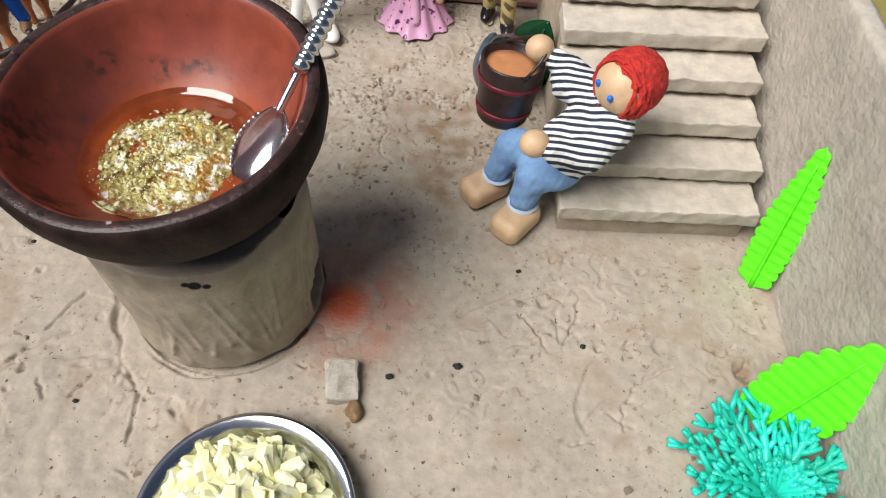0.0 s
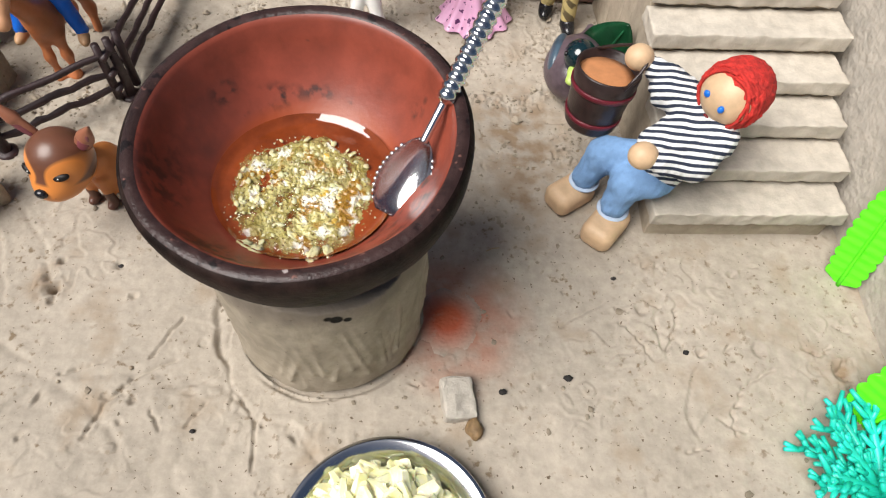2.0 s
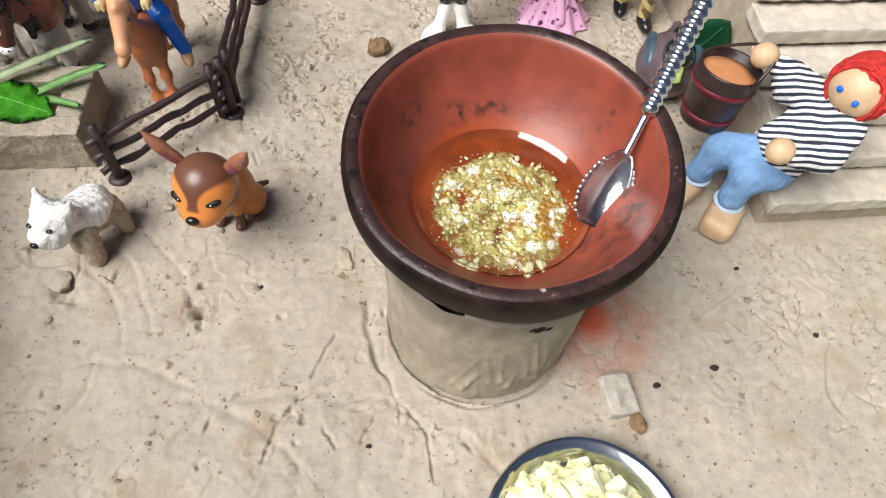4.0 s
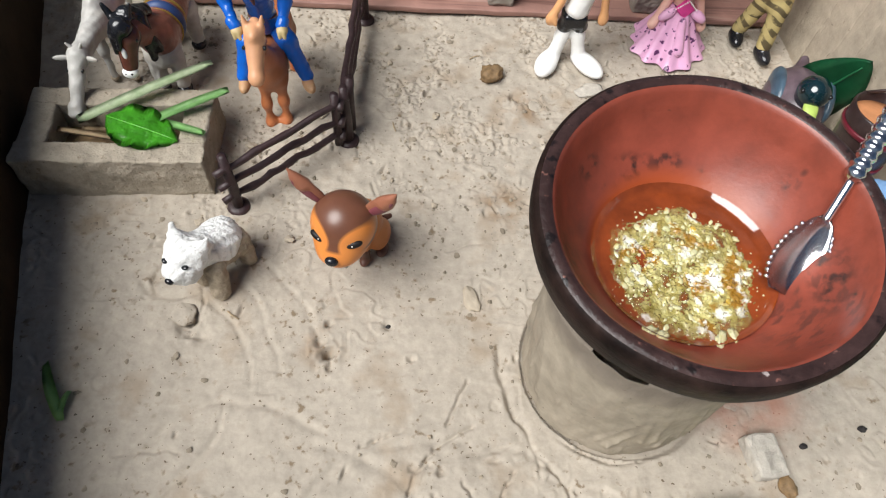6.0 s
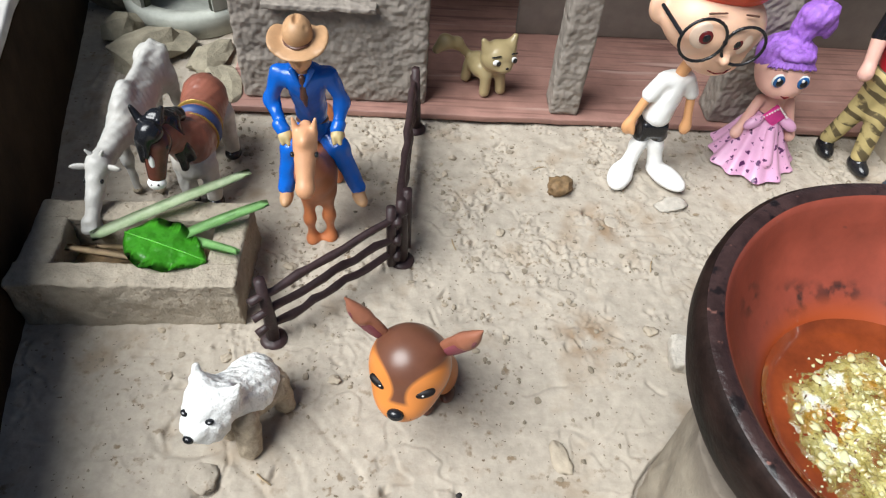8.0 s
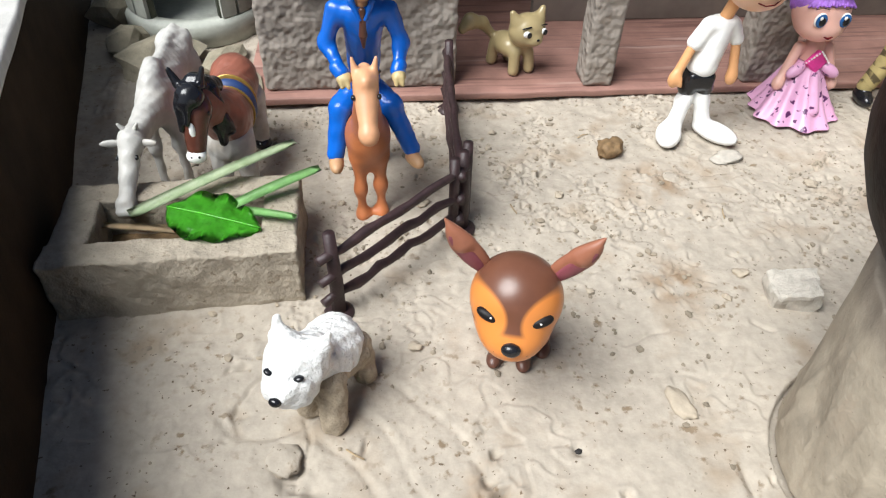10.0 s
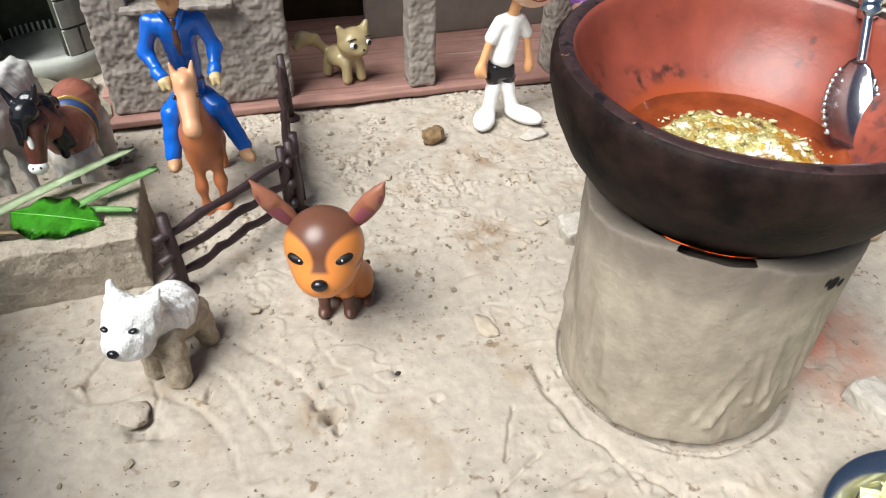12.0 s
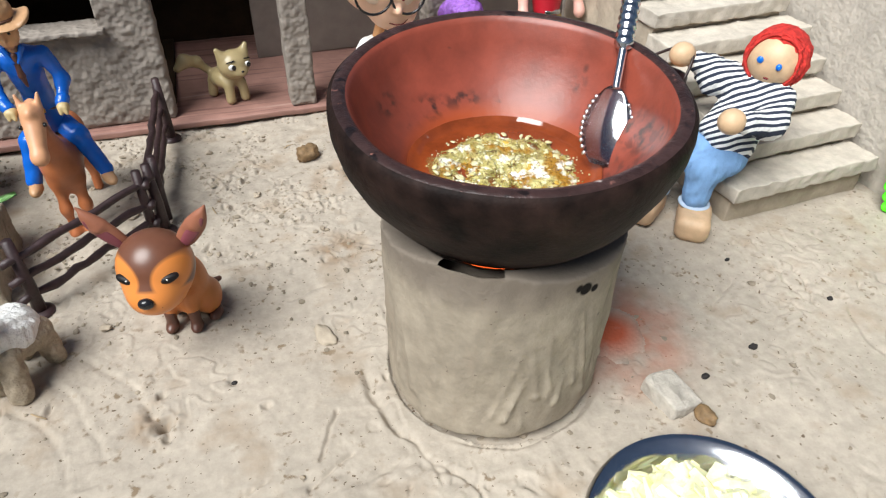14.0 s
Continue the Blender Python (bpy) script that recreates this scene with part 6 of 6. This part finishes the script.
# piebald horse with blue strap
cast("toy_pony", [
    (PIEBALD, 6, [ell((2, 9, 41), (12, 26, 13.5)), ell((2, 27, 43), (12, 12.5, 13.5)), ell((1, -10, 41), (11.5, 12, 14.5)), cone((0, -14, 47), (-6, -29, 62), 10.5, 7.5)], (), 0.8, 0.25),
    (COW, 4, [cone((-5, -13, 34), (-5.5, -15, 8), 6.0, 4.4), cone((7, -13, 34), (7.5, -15, 8), 6.0, 4.4), cone((-5, 28, 34), (-5.5, 31, 8), 6.6, 4.4), cone((9.5, 26, 34), (11, 26, 8), 6.6, 4.4), ell((1, -17, 31), (8, 6, 8))], (), 0.8, 0.4),
    (BLACK, 1, [ell((-5.5, -16, 3.5), (4.8, 5.4, 3.6)), ell((7.5, -16, 3.5), (4.8, 5.4, 3.6)), ell((-5.5, 30, 3.5), (4.9, 5.4, 3.6)), ell((11, 25, 3.5), (4.9, 5.4, 3.6))], (), 0.8),
    (HEADPONY, 3, [ell((-7, -33, 62), (7.4, 7, 8)), cone((-7.5, -35, 60), (-8.8, -40.5, 46), 6.4, 4.4)], (), 0.7),
    (WHITE, 1.5, [ell((-9.2, -42.6, 42.6), (4.6, 3.6, 3.6)), ell((-8.4, -42.2, 55), (1.5, 1.2, 4.6))], (), 0.55),
    (BLACK, 2, [cone((-1, -14, 62), (-6, -28, 71), 4.4, 4.6), ell((-7.5, -36, 69), (6, 6, 6)), cone((-11.5, -38, 67), (-13, -40.5, 55), 2.8, 1.4), cone((-8.5, -40, 68), (-9.5, -42.6, 59), 2.2, 1.1), cone((-1, -24, 66), (4.5, -25, 44), 4.0, 2.4), cone((-4, -22, 66), (1, -28, 40), 3.6, 2.2), cone((-12, -31, 72), (-15, -30, 79), 2.4, 0.8), cone((-3, -31, 72), (-1, -30, 79), 2.4, 0.8), cone((2, 38, 47), (3, 43, 20), 3.6, 3.0)], (), 0.6, 0.3),
    (NAVY, 2, [ell((2, 1, 41.5), (13.0, 6.5, 15.2))]),
    (GOLD, 0.6, [ell((2, 6.4, 41.6), (12.8, 1.0, 15.0)), ell((2, -4.4, 41.4), (12.5, 1.0, 14.8))], (), 0.5),
    (BLACK, 0, [ell((-13.6, -37, 61), (1, 1.4, 1.5)), ell((-1.2, -37, 61), (1, 1.4, 1.5)), ell((-10.8, -45.4, 43.6), (0.7, 0.6, 0.8)), ell((-7.6, -45.6, 43.6), (0.7, 0.6, 0.8))], (), 0.45),
], (-0.3495, 0.3865, 0), -2, "brown and white toy pony with a blue strap", "toy horse", h=0.8)

# wooden doll with red hair, sitting against the steps
SITS = np.array([75.0, 222.0, 0.0])


def w_(x, y, z):
    return tuple(np.array([x, y, z]) - SITS)


def doll_strands():
    """Wool strands combed from the crown round both sides of the face."""
    c, f = Vector(w_(95, 229.5, 94)), Vector((-0.86, -0.485, 0.147)).normalized()
    up = (Vector((0.35, 0.2, 0.9)) - f * f.dot(Vector((0.35, 0.2, 0.9)))).normalized()
    side, out = f.cross(up), []
    for s_ in (-1, 1):
        for j in range(8):
            last = None
            for k in range(9):
                phi = s_ * (0.05 + 0.30 * k - 0.04 * j)
                open_ = radians(56 + 5 * j + 3 * math.sin(k * 1.1 + j * 2 + s_))
                rr_ = 16.5 + 0.35 * math.sin(k * 2.3 + j)
                p = c + (f * math.cos(open_) + (up * math.cos(phi) + side * math.sin(phi)) * math.sin(open_)) * rr_
                if last is not None:
                    out.append(cone(last, tuple(p), 0.85, 0.8))
                last = tuple(p)
    return out


cast("wooden_doll", [
    (WOOD, 0, [ell(w_(95, 229.5, 94), (15.6, 15.6, 15.2))]),
    (RED, 3, [ell(w_(98, 231, 96), (16, 16.2, 15.8)), ell(w_(104.5, 232.5, 89.5), (9, 12, 11))], (ell(w_(78.5, 217, 88.5), (17, 16.5, 16)),), 0.6, 0.3),
    (RED, 0.6, doll_strands(), (), 0.55),
    (EYEBLUE, 0, [ell(w_(79.6, 226.8, 97), (1.2, 1.9, 1.9), (0, 0, 20)), ell(w_(84.4, 217.6, 95.5), (1.7, 1.6, 1.9), (0, 0, 35))], (), 0.4),
    (STRIPED, 7, [cone(w_(92, 227, 79), w_(74, 223, 50), 10.5, 13), cone(w_(90, 238, 78), w_(73, 249, 82), 8, 7), cone(w_(73, 249, 82), w_(64, 255, 87), 7, 6), cone(w_(92, 215, 76), w_(78, 206, 69), 8, 7.5), cone(w_(78, 206, 69), w_(60, 205, 73), 7.5, 6.5), cone(w_(84, 232, 72), w_(68, 232, 56), 8, 9), cone(w_(85, 237, 78), w_(70, 246, 77), 7.5, 7)], (), 0.8, 0.55),
    (WOOD, 0, [ell(w_(55, 259, 91), (7.5, 7, 7)), ell(w_(50.5, 207, 75), (7.5, 7, 7))]),
    (DENIM, 5, [cone(w_(70, 230, 44), w_(47, 240, 38), 10.5, 9.5), cone(w_(47, 240, 38), w_(39, 238, 21), 9.0, 7.5), cone(w_(68, 217, 42), w_(57, 221, 36), 9.5, 9), cone(w_(57, 221, 36), w_(53, 218, 20), 9.0, 8.0), ell(w_(75, 224, 42), (10, 11.5, 9.5))], (), 0.7, 0.4),
    (CUFF, 0.5, [ell(w_(39.5, 238, 16.6), (9.0, 9.0, 1.7)), ell(w_(53.1, 218, 15.8), (9.4, 9.4, 1.7))], (), 0.55),
    (WOOD, 4, [block(w_(32.5, 235.5, 8), (9.6, 14.5, 8), 6, (0, 0, -58)), block(w_(49.5, 211.5, 8), (9.8, 15, 8), 6, (0, 0, -42)), cone(w_(38, 237, 12), w_(40, 238, 22), 4.5, 4.5), cone(w_(52, 217, 12), w_(53, 218, 22), 4.5, 4.5)]),
    (EYERED, 0, [ell(w_(80.2, 220, 89), (0.9, 1.6, 0.6), (0, 0, 30))], (), 0.35),
], tuple(SITS * 0.001), 0, "wooden doll with red wool hair and striped shirt on the steps", "doll", h=0.8)

bucket = new("toy_bucket")
bucket.matrix_world = pose(0.0400, 0.2600, 0.043, -6, 5, 0)
tagged(bucket, "dark brown toy bucket of orange clay on the doll's hand", "bucket")
part("pail", lathe([(0, 0), (0.0135, 0), (0.0148, 0.002), (0.0165, 0.020), (0.0178, 0.037), (0.0170, 0.0378), (0.0160, 0.037), (0.0150, 0.020), (0, 0.018)], 48), BUCKET, bucket)
part("filling", lathe([(0, 0.0335), (0.010, 0.0330), (0.0157, 0.0325), (0.0150, 0.020), (0, 0.020)], 40, 0.0003), MUDWATER, bucket, "orange clay filling")
for z, r in ((0.006, 0.0152), (0.025, 0.0171)):
    part("band", lathe([(r, z), (r + 0.0008, z + 0.0005), (r + 0.0010, z + 0.0030), (r + 0.0002, z + 0.0035), (r, z)], 48), BAND, bucket, "dark red band")
hook = Matrix(bucket.matrix_world).inverted() @ Vector((0.0585, 0.2600, 0.0945))
pts = []
for i in range(13):
    t = i / 12
    a, b = Vector((-0.004, 0.0176, 0.036)), Vector((0.004, -0.0176, 0.036))
    c = (hook * 2 - (a + b) * 0.5)
    pts.append(a * (1 - t) ** 2 + c * 2 * t * (1 - t) + b * t * t)
part("bail", tube(pts, 0.0009, 8), BUCKET, bucket, "thin dark wire handle")

cast("toy_duck", [
    (DUCKBODY, 6, [ell((-2, 4, 20), (20, 24, 19)), ell((0, -10, 22), (13, 12, 13)), cone((0, 24, 24), (0, 33, 30), 7, 3)]),
    (DUCKWING, 2, [ell((-15, 6, 24), (5.5, 18, 12)), ell((15, 6, 24), (5.5, 18, 12))]),
    (DUCKHEAD, 4, [ell((0, -10, 42), (10, 10.5, 10)), cone((0, -8, 34), (0, -6, 28), 8, 9)]),
    (LIMEBILL, 2, [ell((0, -21, 38), (4.6, 7.5, 2.4), (18, 0, 0)), ell((0, -27, 35.5), (4.2, 3, 1.6), (18, 0, 0))], (), 0.5),
    (BLACK, 0, [ell((-8.2, -15, 45), (1.4, 1.6, 1.6)), ell((8.2, -15, 45), (1.4, 1.6, 1.6))], (), 0.4),
], (0.0480, 0.3250, 0), -22, "mallard toy duck with glossy dark head and lime bill", "toy duck", h=0.8)

# ---- plastic plants by the wall ----
def stood(ob, base, tip, normal):
    """Place a leaf by its base, its tip and the way its face looks."""
    y = (Vector(tip) - Vector(base)).normalized()
    x = y.cross(Vector(normal)).normalized()
    ob.matrix_world = Matrix.Translation(base) @ Matrix((x, y, x.cross(y))).transposed().to_4x4()
    return (Vector(tip) - Vector(base)).length


for base, tip_l, facing, wd, lobes, m, lb in (
        ((0.1800, 0.1745, -0.001), (0.1878, 0.1980, 0.0870), (-0.75, -0.60, 0.25), 0.0135, 13, LIME, "lime green plastic fern leaf leaning on the wall"),
        ((0.1612, 0.0924, -0.001), (0.1865, 0.0996, 0.0685), (-0.60, -0.70, 0.40), 0.027, 9, LIME, "wide lime green plastic fern leaf by the wall"),
        ((0.0640, 0.3440, -0.001), (0.0690, 0.3180, 0.0640), (-0.55, -0.70, 0.45), 0.040, 0, LEAFGREEN, "dark green plastic leaf standing by the steps")):
    plant = new("plastic_leaf")
    tagged(plant, lb, "plant", "plastic leaves")
    ln = stood(plant, base, tip_l, facing)
    if lobes:
        L, W = ln * 1000, wd * 500
        sol = [ell((0, L * 0.5, 0), (W * 0.55, L * 0.5, 1.0))]
        for k in range(lobes):
            t = (k + 0.6) / lobes
            out = W * (0.45 + 0.75 * math.sin(math.pi * min(1, t * 0.8 + 0.18))) * (1 - t ** 4)
            for s_ in (-1, 1):
                sol.append(cone((s_ * W * 0.2, L * t * 0.93, 0), (s_ * out, L * t * 0.93 + W * 0.45, -0.4), L / lobes * 0.42, L / lobes * 0.54))
        solid = blended(sol, 0.5)

        def flat_leaf(p, f=solid):
            return np.maximum(f(p), np.abs(p[..., 2]) - 0.75 - 0.25 * np.cos(p[..., 1] * 1.1))
        flat_leaf.box = (solid.box[0] * (1, 1, 0) - (0, 0, 2), solid.box[1] * (1, 1, 0) + (0, 0, 2))
        fv, fq = skin_of(flat_leaf, 0.6)
        lme = bpy.data.meshes.new("leaf_blade")
        lme.from_pydata((fv * 0.001).tolist(), [], fq.tolist())
        lme.polygons.foreach_set("use_smooth", [True] * len(fq))
        link_mesh("leaf_blade", lme, m, plant)
    else:
        part("leaf_blade", leaf_mesh(ln, wd, 0, 2, 0.0012, 0.05), m, plant)
    part("midrib", tube([(0.0004, ln * t / 10, 0.015 * ln * math.sin(math.pi * t / 10) + 0.0008) for t in range(10)], [0.0014 - 0.0001 * t for t in range(10)], 6), m, plant)

coral = base_of("coral_plant", (0.1585, 0.0590, 0.0), 0, "teal plastic coral-like plant with forked twigs", "plant", "plastic plants by the wall")
rng = random.Random(5)
for k in range(28):
    a = 2 * math.pi * k / 28 + rng.uniform(-0.12, 0.12)
    tilt = rng.uniform(0.25, 0.75) if k % 3 else 1.15
    d = Vector((math.cos(a) * math.cos(tilt), math.sin(a) * math.cos(tilt), math.sin(tilt)))
    ln = rng.uniform(0.034, 0.046) * (1 if k % 3 else 0.6)
    fb = bmesh.new()
    stem = [d * ln * t / 6 + Vector((0, 0, -0.006 * (t / 6) ** 2)) for t in range(7)]
    tube(stem, [0.0030 - 0.0002 * t for t in range(7)], 6, bm=fb)
    side = d.cross(Vector((0, 0, 1))).normalized()
    for t in (2, 3, 4, 5, 6):
        for s in (-1, 1):
            tw = (d * 0.75 + side * s * rng.uniform(0.5, 0.9) + Vector((0, 0, rng.uniform(-0.1, 0.25)))).normalized()
            l2 = ln * rng.uniform(0.16, 0.30)
            tube([stem[t], stem[t] + tw * l2 * 0.5, stem[t] + tw * l2 + d * 0.001], [0.0017, 0.0015, 0.0011], 6, bm=fb)
            if rng.random() < 0.6:
                tube([stem[t] + tw * l2 * 0.5, stem[t] + tw * l2 * 0.6 + d * l2 * 0.5], [0.0016, 0.0011], 6, bm=fb)
    part("frond", fb, TEAL, coral)

# ---- small litter on the soil ----
def pebble(name, x, y, r, squash, m, label, cat, seed, rz=0.0, group="", rough=0.35):
    z = ground_height(x, y)
    return tagged(set_at(part(name, lump(r, squash, rough, 1.5, seed, 3), m), (x, y, z + r * squash[2] * 0.55), rz), label, cat, group)


chip = part("brick_chip", clay_box((0.016, 0.021, 0.009), 7, 0.0012, 120, 0.0014, 71), STONE, None, smooth=False)
tagged(set_at(chip, (-0.0425, 0.1125, -0.0015), 4, 3, 5), "broken pale brick chip beside the stove", "brick chip")
pebble("stone_chip", -0.0345, 0.0975, 0.0042, (1, 1.3, 0.8), NUT, "small yellow-brown stone chip", "stone", 21)
flat = part("flat_stone", clay_box((0.021, 0.017, 0.010), 8, 0.0022, 70, 0.0016, 75), STONE, None, smooth=False)
tagged(set_at(flat, (-0.1010, 0.2545, 0.001), -14, 6, -8), "flat pale broken stone on the soil", "stone")
pebble("dry_seed", -0.1430, 0.3760, 0.0072, (1.15, 0.9, 0.8), NUT, "curled brown dry seed pod", "seed", 5, 30, "", 0.5)
pebble("clay_flake", -0.0765, 0.3610, 0.0085, (1.2, 0.7, 0.25), STONE, "thin pale clay flake near the toy boy", "flake", 6, 10)
pebble("clay_flake", -0.1165, 0.3490, 0.0050, (0.9, 1.2, 0.4), SOIL, "small crumbling soil flake", "flake", 7, 40)
pebble("soil_clod", -0.1755, 0.2090, 0.0048, (0.9, 1.6, 0.35), MUD, "small brown soil clod", "clod", 8, 15)
pebble("soil_clod", -0.3285, 0.2100, 0.0068, (0.9, 1.1, 0.35), SOIL, "small brown soil clod", "clod", 9, 15)
for i, (x, y, r) in enumerate(((0.0152, 0.1220, 0.0019), (-0.019, 0.116, 0.0016), (0.081, 0.135, 0.0014), (-0.044, 0.121, 0.0013), (-0.222, 0.196, 0.0012), (-0.17, 0.102, 0.0011), (0.05, 0.18, 0.0012))):
    pebble("black_speck", x, y, r, (1.2, 0.9, 0.8), CHAR, "tiny black charcoal speck on the soil", "speck", 30 + i, 0, "charcoal specks")
blade("leaf_scrap", (-0.3925, 0.1865, 0.0015), (-0.3790, 0.1560, 0.0030), 0.0055, BLADE2, "torn green leaf scrap on the soil", "leaf", 0.003, 1.2)
for i in range(18):
    rr_ = random.Random(90 + i)
    x, y = rr_.uniform(-0.36, 0.06), rr_.uniform(0.235, 0.425)
    if math.hypot(x + 0.1055, y - 0.166) > 0.085 and not (-0.43 < x < -0.31 and 0.275 < y < 0.36):
        pebble("soil_clod", x, y, rr_.uniform(0.0014, 0.0030), (1.2, 0.9, 0.6), MUD, "small dry soil clod lying in the yard", "clod", 100 + i, i * 33, "soil clods in the yard", 0.6)
for i, (x, y, a) in enumerate(((-0.155, 0.395, 20), (-0.105, 0.31, 70), (-0.30, 0.205, 140), (-0.21, 0.33, 100), (-0.02, 0.20, 15))):
    ob = part("straw_bit", tube([(0, 0, 0.0006), (0.004, 0.0005, 0.0012), (0.008, 0, 0.0006)], 0.00035, 6), STRAW)
    tagged(set_at(ob, (x, y, ground_height(x, y) + 0.0002), a), "short dry straw bit on the soil", "straw", "straw bits")
blade("leaf_scrap", (-0.3780, 0.1710, 0.0020), (-0.3800, 0.1585, 0.0025), 0.0032, BLADE2, "torn green leaf scrap on the soil", "leaf", 0.002, 0.6)

# stray onion pieces on the bowl's wall and edge of the oil
for i, (x, y, z, r) in enumerate(((-0.1285, 0.1375, 0.1062, 0.0026), (-0.1240, 0.1352, 0.1064, 0.0022), (-0.1020, 0.1335, 0.1068, 0.0022), (-0.0965, 0.1350, 0.1064, 0.0018))):
    ob = part("onion_piece", lump(r, (1.4, 1.0, 0.4), 0.9, 2.6, 50 + i, 3), ONION)
    tagged(set_at(ob, (x, y, z), 30 * i, 20), "pale fried onion piece at the edge of the oil", "onion", "stray onion pieces")

# crumbs of soil, thicker towards the house
rng = random.Random(12)
cv, cf = [], []
ico = bmesh.new()
bmesh.ops.create_icosphere(ico, subdivisions=1, radius=1.0)
iv, ifc = [v.co.copy() for v in ico.verts], [[v.index for v in f.verts] for f in ico.faces]
ico.free()
made = 0
while made < 3600:
    x, y = rng.uniform(-0.40, 0.18), rng.uniform(0.02, 0.45)
    want = 0.10 + 0.9 * min(1, max(0, (y - 0.21) / 0.10)) + 0.5 * max(0, 1 - math.hypot(x - 0.0, y - 0.24) / 0.06) + 0.3 * max(0, 1 - math.hypot(x + 0.10, y - 0.10) / 0.05)
    if rng.random() > want or noise.noise((x * 42, y * 42, 6.0)) + 0.5 * noise.noise((x * 15, y * 15, 2.0)) < rng.uniform(-0.2, 0.15):
        continue
    made += 1
    s = 0.0004 + 0.0013 * rng.random() ** 4
    z = ground_height(x, y)
    n0 = len(cv)
    sq3 = (rng.uniform(0.7, 1.5), rng.uniform(0.7, 1.5), rng.uniform(0.4, 0.8))
    for v in iv:
        k = s * rng.uniform(0.6, 1.35)
        cv.append((x + v.x * k * sq3[0], y + v.y * k * sq3[1], z + v.z * k * sq3[2] + s * 0.15))
    cf += [[n0 + i for i in f] for f in ifc]
cme = bpy.data.meshes.new("soil_crumbs")
cme.from_pydata(cv, [], cf)
tagged(link_mesh("soil_crumbs", cme, CRUMB), "loose dry soil crumbs strewn over the yard", "crumbs", kind="stuff")
